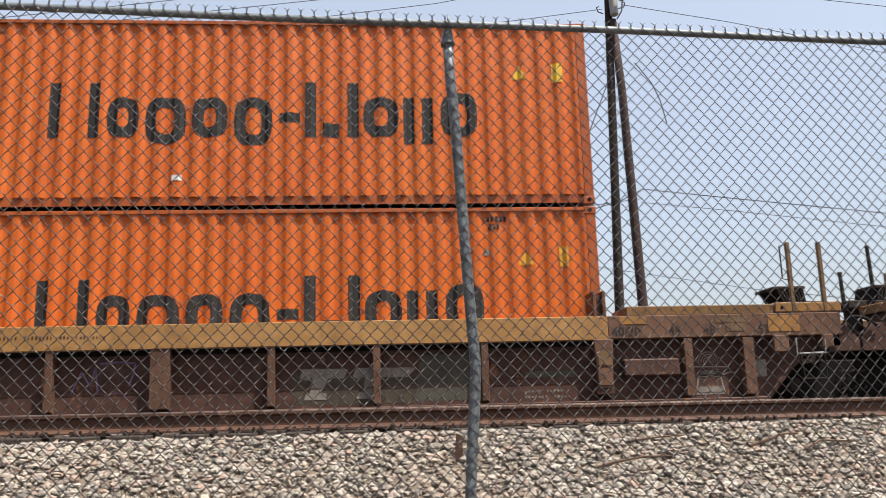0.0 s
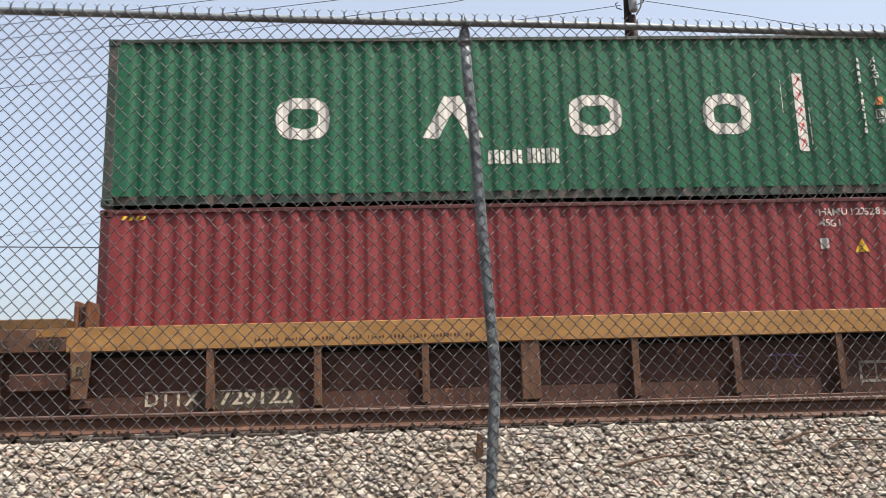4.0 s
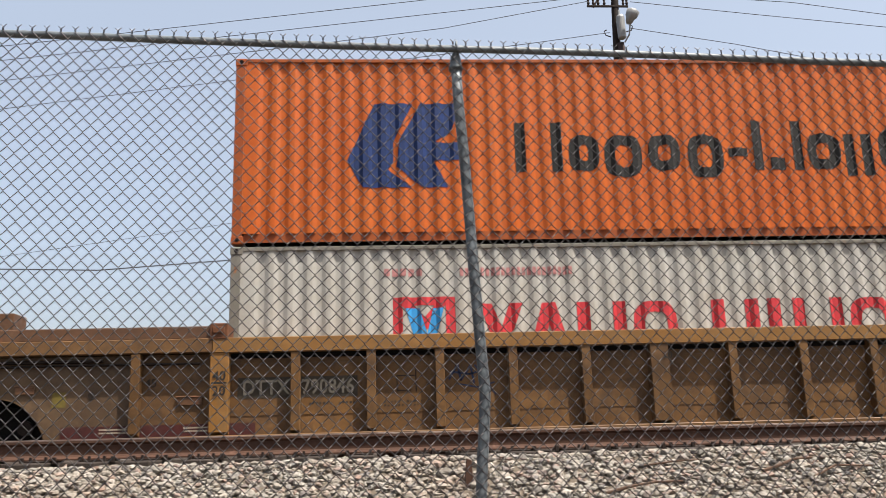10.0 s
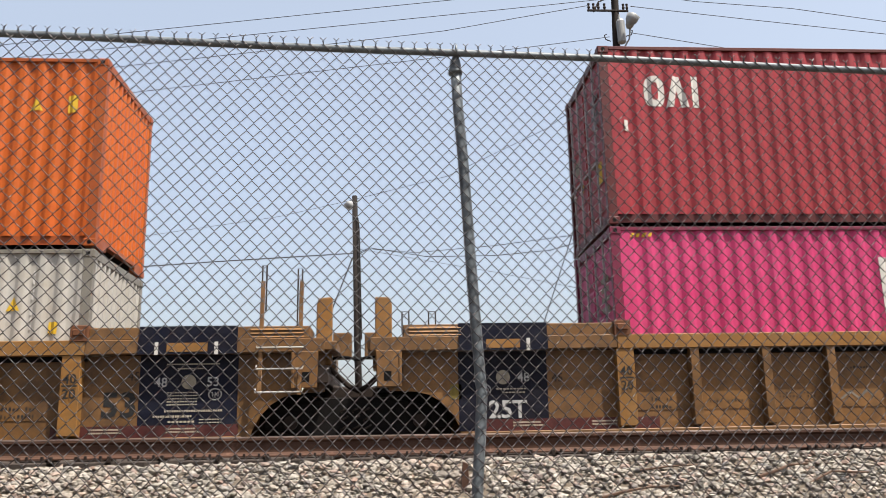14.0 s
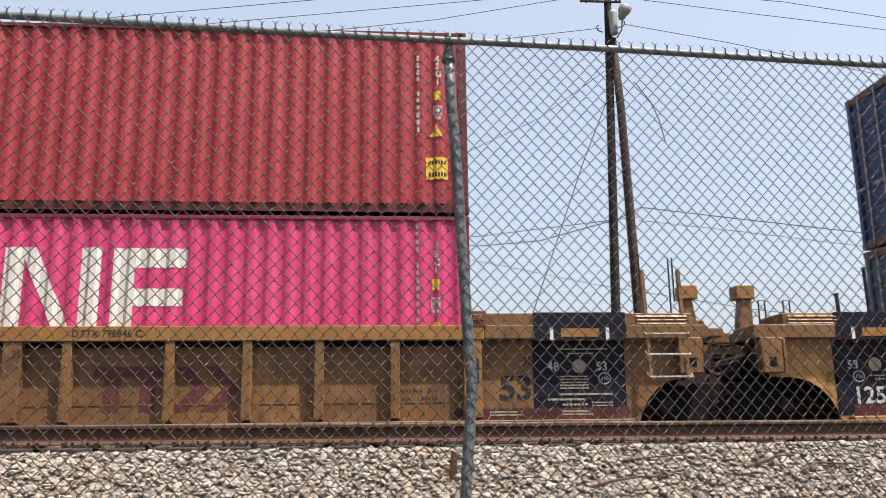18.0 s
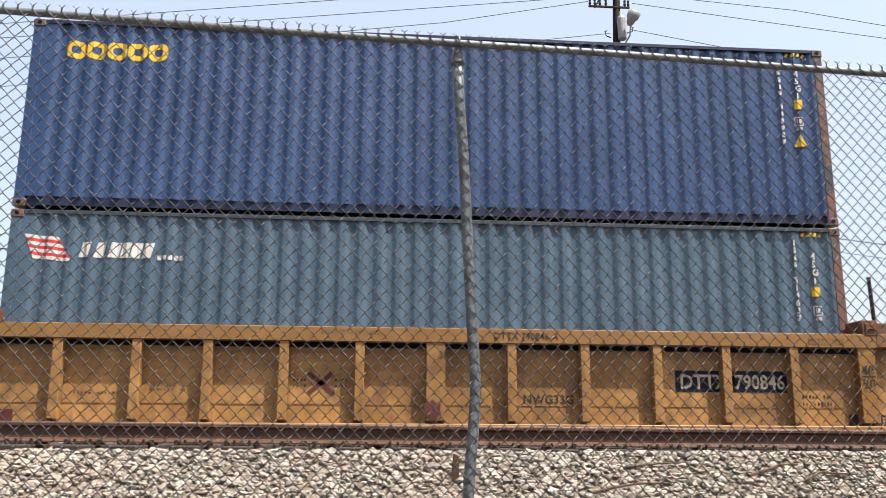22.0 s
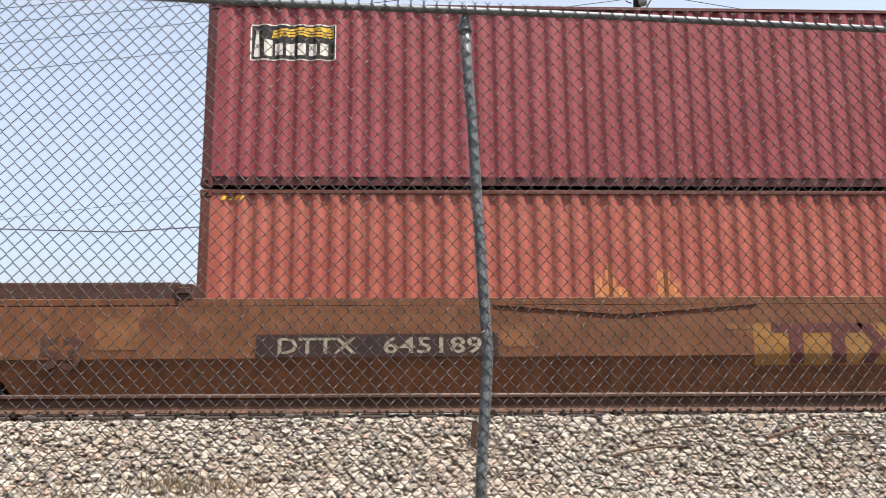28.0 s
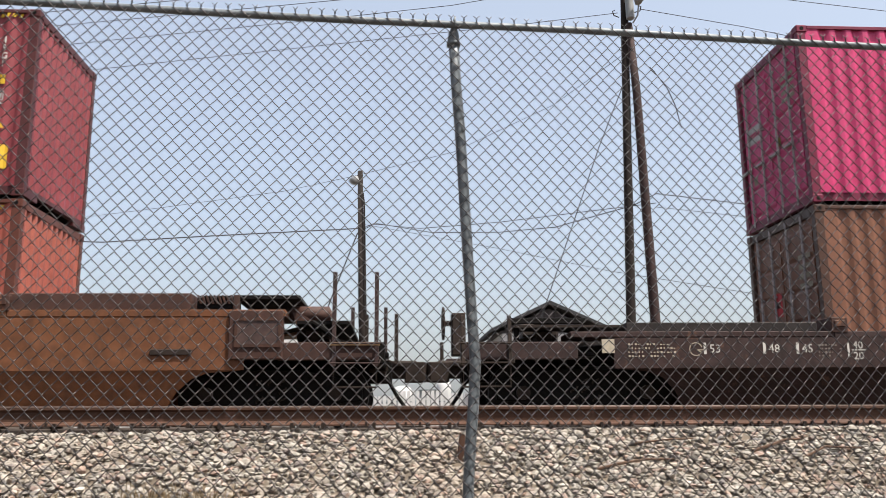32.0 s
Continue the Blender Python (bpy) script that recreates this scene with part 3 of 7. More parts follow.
track("train_track", "track on timber crossties under the train", FACE_Y + 1.219 - 0.7525, RAIL_TOP, -12, 16, 0, False)

# ---------------------------------------------------------------- fence
FENCE_A = radians(3.8)
FENCE_0 = Vector((0.403, 4.49, 0))
FENCE_BASE, FENCE_TOP = 0.86, 3.837


def on_fence(s, z, out=0.0):
    """A place s metres along the fence from its post, z up, out metres towards the train."""
    return (FENCE_0.x + s * math.cos(FENCE_A) - out * math.sin(FENCE_A), FENCE_0.y + s * math.sin(FENCE_A) + out * math.cos(FENCE_A), z)


fence = thing("chain_link_fence", "weathered galvanised chain-link fence with a twisted barbed top edge", "fence", kind="structure")
rail_pts = [on_fence(s, FENCE_TOP + 0.004 * math.sin(s * 1.9)) for s in np.linspace(-3.6, 3.6, 33)]
part("top_rail", Shape().tube(rail_pts, 0.0215, 12), "galv", fence, "round grey steel top rail", smooth=True)
post_line = [(0.0, FENCE_TOP - 0.03), (0.010, 3.52), (0.031, 3.21), (0.049, 2.85), (0.067, 2.46), (0.086, 2.11), (0.101, 1.86), (0.088, 1.66), (0.066, 1.42), (0.052, 1.2), (0.04, 0.7)]


def fence_post(s, bent):
    pts = [on_fence(s + (a if bent else 0), z, 0.045) for a, z in post_line]
    p = part("post", Shape().tube(pts, 0.0305, 14), "galv", fence, "bent grey steel fence post" if bent else "", smooth=True)
    cap = Shape().tube([on_fence(s, FENCE_TOP - 0.115, 0.045), on_fence(s, FENCE_TOP - 0.1, 0.045), on_fence(s, FENCE_TOP - 0.085, 0.045), on_fence(s, FENCE_TOP - 0.06, 0.042), on_fence(s, FENCE_TOP - 0.035, 0.03), on_fence(s, FENCE_TOP - 0.012, 0.012)], [0.041, 0.042, 0.037, 0.034, 0.027, 0.016], 14)
    cap.tube([on_fence(s, FENCE_TOP - 0.02, -0.024), on_fence(s, FENCE_TOP + 0.036, -0.018), on_fence(s + 0.004, FENCE_TOP + 0.05, 0.0), on_fence(s, FENCE_TOP + 0.03, 0.02)], 0.006, 8)
    part("post_cap", cap, "galv", p, smooth=True)


fence_post(0.0, True)
fence_post(-3.2, False)
fence_post(3.2, False)
PITCH, ROW, WIRE_R = 0.0749, 0.0825, 0.0027


def wire_mesh(name, seed, flip, fork):
    """One zigzag wire of the fabric; every second one ends in a twisted fork above the rail."""
    rng = random.Random(seed)
    pts = []
    tip = FENCE_TOP + 0.012
    n = int((tip - FENCE_BASE) / (ROW / 2))
    for i in range(n + 1):
        side = flip if i % 2 else -flip
        z = tip - i * ROW / 2
        x = side * PITCH / 4 * 1.02
        for dz, dy in ((0.0024, -0.0022), (-0.0024, 0.0022)):
            pts.append((x + rng.uniform(-0.0006, 0.0006), 0.004 + dy * side, z + dz))
    s = Shape().tube(pts, WIRE_R, 6)
    if fork:
        a = flip * PITCH / 4
        s.tube([(-a, 0, tip), (-a - 0.004, 0.002, tip + 0.016), (-a + 0.004, 0.004, tip + 0.026), (-a + 0.017 + rng.uniform(-0.003, 0.003), 0.003, tip + 0.039)], 0.0024, 4)
        s.tube([(-a, 0.003, tip), (-a + 0.004, 0.002, tip + 0.016), (-a - 0.005, 0.002, tip + 0.026), (-a - 0.018 + rng.uniform(-0.003, 0.003), 0.005, tip + 0.037)], 0.0024, 4)
    me = mesh_of(name, s, smooth=True)
    me.materials.append(M["wire"])
    return me


wires = [wire_mesh("fence_wire", k, 1 if k % 2 else -1, k % 2 == 0) for k in range(6)]
for k in range(-89, 90):
    w = new("fence_wire", wires[k % 6])
    w.parent = fence
    w.matrix_local = Matrix.Translation(on_fence((k / 2 + 0.465) * PITCH, 0, -0.024)) @ Matrix.Rotation(FENCE_A, 4, "Z")

# ---------------------------------------------------------------- poles and wires behind the train
utility_pole = thing("utility_pole", "tall dark timber utility pole with transformer, floodlight and brace", "utility pole")
part("pole", Shape().tube([(7.75, 27, 0.7), (7.89, 27, 4.7), (8.06, 27, 10), (8.29, 27, 17.3), (8.3, 27, 18.0)], [0.17, 0.16, 0.145, 0.13, 0.125], 14), "pole", utility_pole, smooth=True)
part("brace_pole", Shape().tube([(8.75, 26.75, 0.7), (8.64, 26.8, 4.67), (8.46, 26.82, 12.6), (8.33, 26.86, 15.2)], [0.17, 0.165, 0.14, 0.12], 14), "brace_wood", utility_pole, "leaning timber brace pole", smooth=True)
arm = part("crossarm", Shape().box(7.22, 8.72, 26.86, 26.93, 16.62, 16.69), "pole", utility_pole, bevel=0.01)
for ax in (7.28, 7.46, 7.64, 7.86, 8.55, 8.68):
    s = Shape().tube([(ax, 26.91, 16.7), (ax, 26.91, 16.78), (ax, 26.91, 16.84), (ax, 26.91, 16.93)], [0.025, 0.055, 0.035, 0.05], 10)
    part("insulator", s, "iron", arm)
part("arm_brace", Shape().tube([(7.45, 26.9, 16.6), (7.65, 26.9, 17.0), (8.2, 26.9, 17.25)], 0.03, 6), "iron", utility_pole)
can = Shape().tube([(8.36, 26.72, 15.3), (8.36, 26.72, 15.34), (8.34, 26.72, 16.12), (8.34, 26.72, 16.2)], [0.11, 0.15, 0.15, 0.11], 18)
can.tube([(8.3, 26.7, 16.18), (8.3, 26.7, 16.4)], [0.05, 0.03], 8)
part("transformer", can, "lamp_grey", utility_pole, "pale grey transformer can")
part("lamp_arm", Shape().tube([(8.4, 26.6, 15.1), (8.52, 26.4, 15.3), (8.56, 26.3, 15.75)], 0.03, 8), "lamp_grey", utility_pole)
head = Shape().tube([(8.5, 26.32, 15.66), (8.53, 26.3, 15.76), (8.59, 26.26, 15.92), (8.67, 26.2, 16.1), (8.7, 26.18, 16.16)], [0.08, 0.14, 0.21, 0.235, 0.09], 18)
part("floodlight", head, "lamp_grey", utility_pole, "bell-shaped grey floodlight", smooth=True)
for ex, ez, side in ((7.95, 15.64, -1), (8.62, 15.84, 1)):
    part("service_bracket", Shape().tube([(ex - side * 0.05, 26.9, ez - 0.18), (ex + side * 0.14, 26.85, ez - 0.14), (ex + side * 0.18, 26.85, ez + 0.02), (ex + side * 0.1, 26.85, ez + 0.06)], 0.022, 6), "iron", utility_pole)
part("drop_cable", Shape().tube([(9.0, 26.9, 13.6), (9.12, 26.9, 13.47), (9.57, 26.9, 12.83), (9.82, 26.9, 12.2), (9.99, 26.9, 11.36)], 0.019, 5), "cable", utility_pole)

light_pole = thing("street_light_pole", "slim dark timber pole with a small street light", "street lamp")
part("pole", Shape().tube([(-1.12, 36, 0.7), (-1.28, 36, 6.0), (-1.42, 36, 12.45)], [0.16, 0.15, 0.12], 12), "pole", light_pole, smooth=True)
part("lamp_head", Shape().tube([(-1.55, 35.8, 12.1), (-1.62, 35.7, 12.0), (-1.68, 35.6, 11.85), (-1.7, 35.58, 11.75)], [0.07, 0.17, 0.22, 0.1], 14), "lamp_grey", light_pole, smooth=True)
part("lamp_bracket", Shape().tube([(-1.4, 35.95, 12.2), (-1.5, 35.85, 12.25), (-1.56, 35.8, 12.1)], 0.03, 6), "iron", light_pole)
part("side_conduit", Shape().tube([(-1.28, 35.84, 11.4), (-1.22, 35.84, 10.9), (-1.1, 35.84, 6.0)], 0.04, 6), "pole", light_pole)
part("guy_wire", Shape().tube([(-1.5, 36, 9.63), (-2.55, 36, 6.86), (-4.7, 36, 0.8)], 0.03, 5), "cable", light_pole)


def hung(x, z):
    """Shift a place seen in the plane 30 m off on to the line from the street light to the utility pole."""
    y = 36 - 9 * min(1, max(0, (x + 1.1) / 10.9))
    return x * y / 30, y, 1.6 + (z - 1.6) * y / 30


def cable(label, pts, r=0.012, between=False):
    """An overhead wire through the given (along, up) points, in the pole's plane or between the two poles."""
    line = []
    for (xa, za), (xb, zb) in zip(pts, pts[1:]):
        line += [(xa + (xb - xa) * i / 6, za + (zb - za) * i / 6) for i in range(6)]
    line.append(pts[-1])
    line = [hung(x, z) if between else (x, 27.0, z) for x, z in line]
    return lone("overhead_wire", Shape().tube(line, r, 4), "cable", label, "wire", "overhead wires")


thin = "thin dark overhead wire against the sky"
cable(thin, [(-30, 13.0), (-8.76, 15.63), (1.99, 17.0), (8.2, 17.78)])
cable(thin, [(-30, 12.5), (-5.5, 15.49), (6.17, 16.95), (8.1, 17.2)])
cable(thin, [(-30, 11.6), (-1.6, 15.32), (2.05, 15.83), (7.25, 16.9)])
cable(thin, [(-30, 10.5), (4.97, 15.23), (8.0, 15.68)])
cable(thin, [(8.85, 16.9), (13.33, 16.43), (18.36, 15.93), (34, 14.2)])
cable(thin, [(8.75, 15.86), (12.58, 15.24), (15.04, 14.75), (34, 10.9)])
cable(thin, [(8.3, 17.5), (11.29, 17.13), (14.88, 16.91), (18.43, 16.43), (36, 14)])
thick = "sagging black service cable between the poles"
cable(thick, [(-34, 9.3), (-14.35, 8.01), (-10.37, 7.9), (-6.36, 8.16), (-1.15, 8.46)], 0.03, True)
cable(thick, [(-1.1, 8.45), (-0.63, 8.66), (1.45, 8.32), (3.95, 8.34), (6.07, 8.54), (9.08, 9.4), (9.96, 9.85)], 0.019, True)
cable(thick, [(-1.1, 8.4), (-0.63, 8.62), (1.03, 8.47), (3.96, 8.72), (9.96, 9.5)], 0.016, True)
cable(thin, [(-1.1, 8.62), (-0.22, 8.47), (3.95, 7.72), (8.12, 6.88), (14.0, 5.96), (30, 4.2)], 0.012, True)
cable(thin, [(-20, 7.6), (-8.45, 9.18), (-3.98, 9.85), (-1.5, 10.43), (2.29, 11.42), (6.2, 13.37), (8.9, 15.4)], 0.011, True)
cable(thick, [(9.96, 9.87), (13.53, 9.47), (19.49, 8.84), (38, 7.4)], 0.019, True)
cable(thin, [(9.9, 9.35), (13.49, 8.98), (19.42, 8.3), (38, 6.6)], 0.012, True)
cable("steel guy wire slanting down from the utility pole", [(8.15, 13.19), (7.1, 10.7), (5.42, 6.18), (3.4, 0.75)], 0.021)

# ---------------------------------------------------------------- yard beyond the tracks
shed = thing("yard_building", "small white building with a dark gabled roof", "building")
part("wall", Shape().box(6.4, 11.7, 44.6, 52, 0.75, 6.2), "house_wall", shed)
part("gable", Shape().prism_y([(6.1, 6.2), (9.0, 7.55), (11.9, 6.2)], 44.6, 52), "gable_grey", shed, "grey-brown boarded gable")
for i in range(9):
    part("gable_board", Shape().box(6.5 + 0.55 * i, 6.54 + 0.55 * i, 44.57, 44.6, 6.2, 6.2 + 1.35 * (1 - abs(6.52 + 0.55 * i - 9.0) / 2.9)), "roof_dark", shed)
part("roof", Shape().prism_y([(5.75, 6.24), (9.0, 7.75), (12.2, 6.34), (12.2, 6.52), (9.0, 7.93), (5.75, 6.42)], 44.1, 52.5), "roof_dark", shed, "dark shingle gable roof")
for wx in (7.2, 9.9):
    part("window", Shape().box(wx, wx + 1.0, 44.55, 44.62, 4.3, 5.6), "glass_dark", shed)
shed.location = (-0.5, 0, -0.15)

warehouse = thing("warehouse", "long low pale grey warehouse with panelled siding", "building")
part("wall", Shape().box(-22, -4.4, 60, 66, 0.75, 7.6), "house_wall", warehouse)
for i in range(15):
    part("siding_panel", Shape().box(-21.9 + 1.17 * i, -20.77 + 1.17 * i, 59.95, 60, 1.0, 6.1).box(-21.9 + 1.17 * i, -20.77 + 1.17 * i, 59.95, 60, 6.16, 7.5), "house_wall", warehouse)
part("roof_edge", Shape().box(-22.1, -4.3, 59.85, 66.1, 7.6, 7.85), "gable_grey", warehouse, "dull grey roof edge")

yard_fence = thing("yard_fence", "white picket fence panels standing in the yard", "fence")
rng = random.Random(21)
x = -7.7
while x < 6.4:
    for z in (1.4, 2.6):
        part("rail", Shape().box(x, x + 1.5, 46.06, 46.1, z, z + 0.1), "house_wall", yard_fence)
    top = rng.uniform(2.7, 3.2)
    for i in range(6):
        part("picket", Shape().box(x + 0.25 * i, x + 0.25 * i + 0.17, 46.0, 46.06, 0.75, top), "house_wall", yard_fence)
    x += 1.56
for tx, tw, th in ((-6.9, 0.35, 3.6), (-5.6, 0.5, 3.3), (-2.3, 0.4, 3.5), (0.6, 0.55, 3.4), (2.9, 0.4, 3.7), (5.3, 0.5, 3.4)):
    tank = thing("storage_tank", "small white upright tank in the yard", "tank", "yard tanks")
    part("tank_body", Shape().tube([(tx, 47, 0.75), (tx, 47, th - 0.3), (tx, 47, th - 0.1), (tx, 47, th)], [tw, tw, tw * 0.8, tw * 0.3], 14), "house_wall", tank, smooth=True)
    part("tank_band", Shape().tube([(tx, 47, 2.5), (tx, 47, 2.56)], tw + 0.02, 14), "galv", tank)

loader = thing("yellow_loader", "yellow yard machine with a low frame", "machine")
part("body", Shape().box(-11.4, -8.9, 45, 46.4, 2.35, 3.25), "chord_yellow", loader, bevel=0.08)
part("hood", Shape().prism_y([(-8.9, 2.4), (-7.75, 2.4), (-7.75, 2.9), (-8.3, 3.3), (-8.9, 3.3)], 45.1, 46.3), "chord_yellow", loader, bevel=0.05)
part("bumper", Shape().box(-11.6, -7.6, 44.8, 45.0, 2.3, 2.5), "chord_yellow", loader)
part("belly", Shape().box(-11.0, -8.0, 45.1, 46.3, 1.3, 2.35), "underframe", loader)
for wx in (-10.8, -8.3):
    part("tyre", Shape().tube([(wx, 44.8, 1.3), (wx, 45.2, 1.3)], 0.55, 16), "underframe", loader)

for k, (bx, bw, bh, colr) in enumerate(((-3.6, 1.4, 2.3, "house_wall"), (-1.4, 2.2, 1.7, "house_wall"), (1.6, 1.2, 2.4, "lamp_grey"), (4.2, 1.8, 1.9, "house_wall"), (7.6, 2.3, 1.6, "house_wall"), (-12.6, 1.8, 2.0, "house_wall"))):
    b = thing("storage_bin", "pale painted storage bin standing in the yard", "bin", "storage bins")
    part("bin_body", Shape().box(bx, bx + bw, 48, 49.6, 0.75, 0.75 + bh), colr, b, bevel=0.05)
    part("bin_lid", Shape().box(bx - 0.05, bx + bw + 0.05, 47.95, 49.65, 0.75 + bh, 0.83 + bh), "galv", b)
    part("bin_door", Shape().box(bx + 0.2, bx + bw * 0.6, 47.96, 48.0, 0.95, 0.6 + bh), "lamp_grey", b)
for px, pz in ((34.7, 11.4), (37.1, 13.4)):
    s = thing("distant_pole", "distant dark timber pole", "pole", "distant poles")
    part("pole", Shape().tube([(px + 0.3, 60, 0.7), (px, 60, pz)], [0.19, 0.14], 10), "pole", s)
    part("pole_cap", Shape().box(px - 0.14, px + 0.14, 59.86, 60.14, pz, pz + 0.12), "iron", s)

# ---------------------------------------------------------------- odds and ends on the bank
def stick(pts, r):
    line = [(x, y, ground_z(y) + z) for x, y, z in pts]
    return lone("dead_branch", Shape().tube(line, [r * (1 - 0.6 * i / len(line)) for i in range(len(line))], 6), "stick", "dead brown branch lying on the ballast", "branch", "dead branches")


stick([(3.2, 7.30, 0.05), (3.4, 7.36, 0.07), (3.55, 7.46, 0.06), (3.75, 7.5, 0.05)], 0.016)
stick([(1.75, 7.05, 0.04), (1.95, 7.08, 0.07), (2.2, 7.16, 0.06), (2.45, 7.2, 0.04)], 0.014)
stick([(2.2, 7.45, 0.05), (2.5, 7.47, 0.07), (2.75, 7.52, 0.05)], 0.009)
stick([(3.6, 7.2, 0.04), (3.85, 7.3, 0.08), (4.2, 7.33, 0.05)], 0.012)
scrap = Shape().prism_y([(0.61, 1.16), (0.66, 1.15), (0.675, 1.30), (0.67, 1.44), (0.625, 1.46), (0.61, 1.32)], 7.25, 7.275)
lone("rusty_plate", scrap, "rail", "rusty red steel plate standing in the ballast", "scrap metal", bevel=0.004)

tufts = Shape()
rng = random.Random(8)
for cx, cy, n in ((-1.75, 6.62, 150), (-1.35, 6.55, 110), (-2.5, 6.45, 60)):
    for _ in range(n):
        x, y = cx + rng.gauss(0, 0.2), cy + rng.gauss(0, 0.08)
        z, a, h, w = ground_z(y), rng.uniform(0, 6.28), rng.uniform(0.05, 0.19), rng.uniform(0.0015, 0.003)
        lx, ly = math.cos(a) * h * rng.uniform(0.2, 0.9), math.sin(a) * h * 0.5
        tufts.add([(x - w, y, z), (x + w, y, z), (x + lx * 0.5 + w, y + ly * 0.5, z + h * 0.7), (x + lx * 0.5 - w, y + ly * 0.5, z + h * 0.7), (x + lx, y + ly, z + h * 0.95)],
                  [(0, 1, 2, 3), (3, 2, 4)])
me = bpy.data.meshes.new("dry_grass")
me.from_pydata(tufts.v, [], tufts.f)
me.materials.append(M["straw"])
tagged(new("dry_grass", me), "straw-coloured dry grass at the foot of the bank", "grass", kind="stuff")


# ---------------------------------------------------------------- containers
LONG, WIDE, TALL, LOW = 12.192, 2.438, 2.896, 2.591
WAVE, DEEP = 0.2755, 0.04
MOVING = []            # each moving thing with its place in the train: thing, along, across, up


def wave_breaks(x0, x1):
    """Bends of the trapezoid corrugation from x0 to x1 as (along, depth)."""
    out, n = [], round((x1 - x0) / WAVE)
    w = (x1 - x0) / n
    for i in range(n):
        a = x0 + i * w
        out += [(a, 0.0), (a + 0.3 * w, 0.0), (a + 0.5 * w, DEEP), (a + 0.8 * w, DEEP)]
    return out + [(x1, 0.0)]


SIDE_WAVE = [(0.13, 0.0)] + wave_breaks(0.27, LONG - 0.20) + [(LONG - 0.13, 0.0)]


def wave_depth(x):
    return float(np.interp(x, [a for a, _ in SIDE_WAVE], [d for _, d in SIDE_WAVE]))


def corrugated(x0, x1, z0, z1, pts, offset=0.0, flip=1):
    """A folded sheet; pts are (along, depth)."""
    s = Shape()
    vs = [(a, offset + flip * d, z) for z in (z0, z1) for a, d in pts]
    n = len(pts)
    return s.add(vs, [(i, i + 1, n + i + 1, n + i) for i in range(n - 1)])


def rounded(pts, f=0.13):
    """Cut the folds of a sheet's section, so that they are bent, not creased."""
    out = [pts[0]]
    for p0, p1, p2 in zip(pts, pts[1:], pts[2:]):
        out.append(tuple(b + (a - b) * f for a, b in zip(p0, p1)))
        out.append(tuple(b + (c - b) * f for c, b in zip(p2, p1)))
    return out + [pts[-1]]


def polygon_on_side(polys, lift=0.004):
    """Flat outlines given as (along, up), cut and folded on to the corrugated side."""
    bm = bmesh.new()
    for poly in polys:
        vs = [bm.verts.new((x, 0, z)) for x, z in poly]
        bm.faces.new(vs)
    lo, hi = min(v.co.x for v in bm.verts), max(v.co.x for v in bm.verts)
    for a, _ in SIDE_WAVE:
        if lo < a < hi:
            bmesh.ops.bisect_plane(bm, geom=bm.verts[:] + bm.edges[:] + bm.faces[:], plane_co=(a, 0, 0), plane_no=(1, 0, 0), dist=1e-5)
    s = Shape()
    bm.verts.index_update()
    s.add([(v.co.x, 0.012 + wave_depth(v.co.x) - lift, v.co.z) for v in bm.verts], [[v.index for v in f.verts] for f in bm.faces])
    bm.free()
    return s


TEXTS = {}


def text_polys(words, x, z, height, squeeze=1.0, bold=0.0):
    """Outlines of a line of writing with the built-in font, lower left corner at (x, z)."""
    key = (words, bold)
    if key not in TEXTS:
        cu = bpy.data.curves.new("writing", "FONT")
        cu.body, cu.size, cu.offset, cu.resolution_u = words, 1.0, bold, 2
        ob = bpy.data.objects.new("writing", cu)
        me = bpy.data.meshes.new_from_object(ob)
        TEXTS[key] = ([tuple(v.co[:2]) for v in me.vertices], [tuple(p.vertices) for p in me.polygons])
        bpy.data.objects.remove(ob)
        bpy.data.meshes.remove(me)
        bpy.data.curves.remove(cu)
    vs, fs = TEXTS[key]
    k = height / 0.72
    return [[(x + vs[i][0] * k * squeeze, z + vs[i][1] * k) for i in f] for f in fs]


def rect(x0, x1, z0, z1):
    return [(x0, z0), (x1, z0), (x1, z1), (x0, z1)]


def round_block(x0, x1, z0, z1, t, n=16):
    """A rounded ring t thick that fills the given field, in short plain pieces."""
    cx, cz, a, b = (x0 + x1) / 2, (z0 + z1) / 2, (x1 - x0) / 2, (z1 - z0) / 2
    def at(k, u, v):
        c, d = math.cos(2 * math.pi * k / n), math.sin(2 * math.pi * k / n)
        return cx + u * math.copysign(abs(c) ** 0.7, c), cz + v * math.copysign(abs(d) ** 0.7, d)
    return [[at(k, a, b), at(k + 1, a, b), at(k + 1, a - t, b - t), at(k, a - t, b - t)] for k in range(n)]


def leaning(x0, x1, z0, z1, w, up=True):
    """Two bars that lean together at the top, or at the foot."""
    m = (x0 + x1) / 2
    lo, hi = (z0, z1) if up else (z1, z0)
    fork = lo + (hi - lo) * (m - x0 - w) / (m - x0 - w / 2)
    return [[(x0, lo), (x0 + w, lo), (m, fork), (m, hi), (m - w / 2, hi)], [(x1 - w, lo), (x1, lo), (m + w / 2, hi), (m, hi), (m, fork)]]


def dashes(x0, x1, z0, z1, n):
    """Unreadable line of print: n short bars side by side."""
    w = (x1 - x0) / (n - 0.3)
    return [rect(x0 + i * w, x0 + i * w + 0.7 * w, z0, z1) for i in range(n)]


def mark(root, level, name, polys, material, label):
    """A painted mark; each block of a row is a part of its own. level: later marks lie over earlier ones."""
    lift = 0.006 + 0.0012 * level
    if name in ("name_blocks", "address_blocks", "bar_marks", "script_marks", "corner_stripes"):
        for poly in polys:
            part(name[:-1], polygon_on_side([poly], lift), material, root, label if "name" in name else "")
        return None
    ob = part(name, polygon_on_side(polys, lift), material, root, label)
    return tagged(ob, kind="stuff") if name == "sign_print" else ob


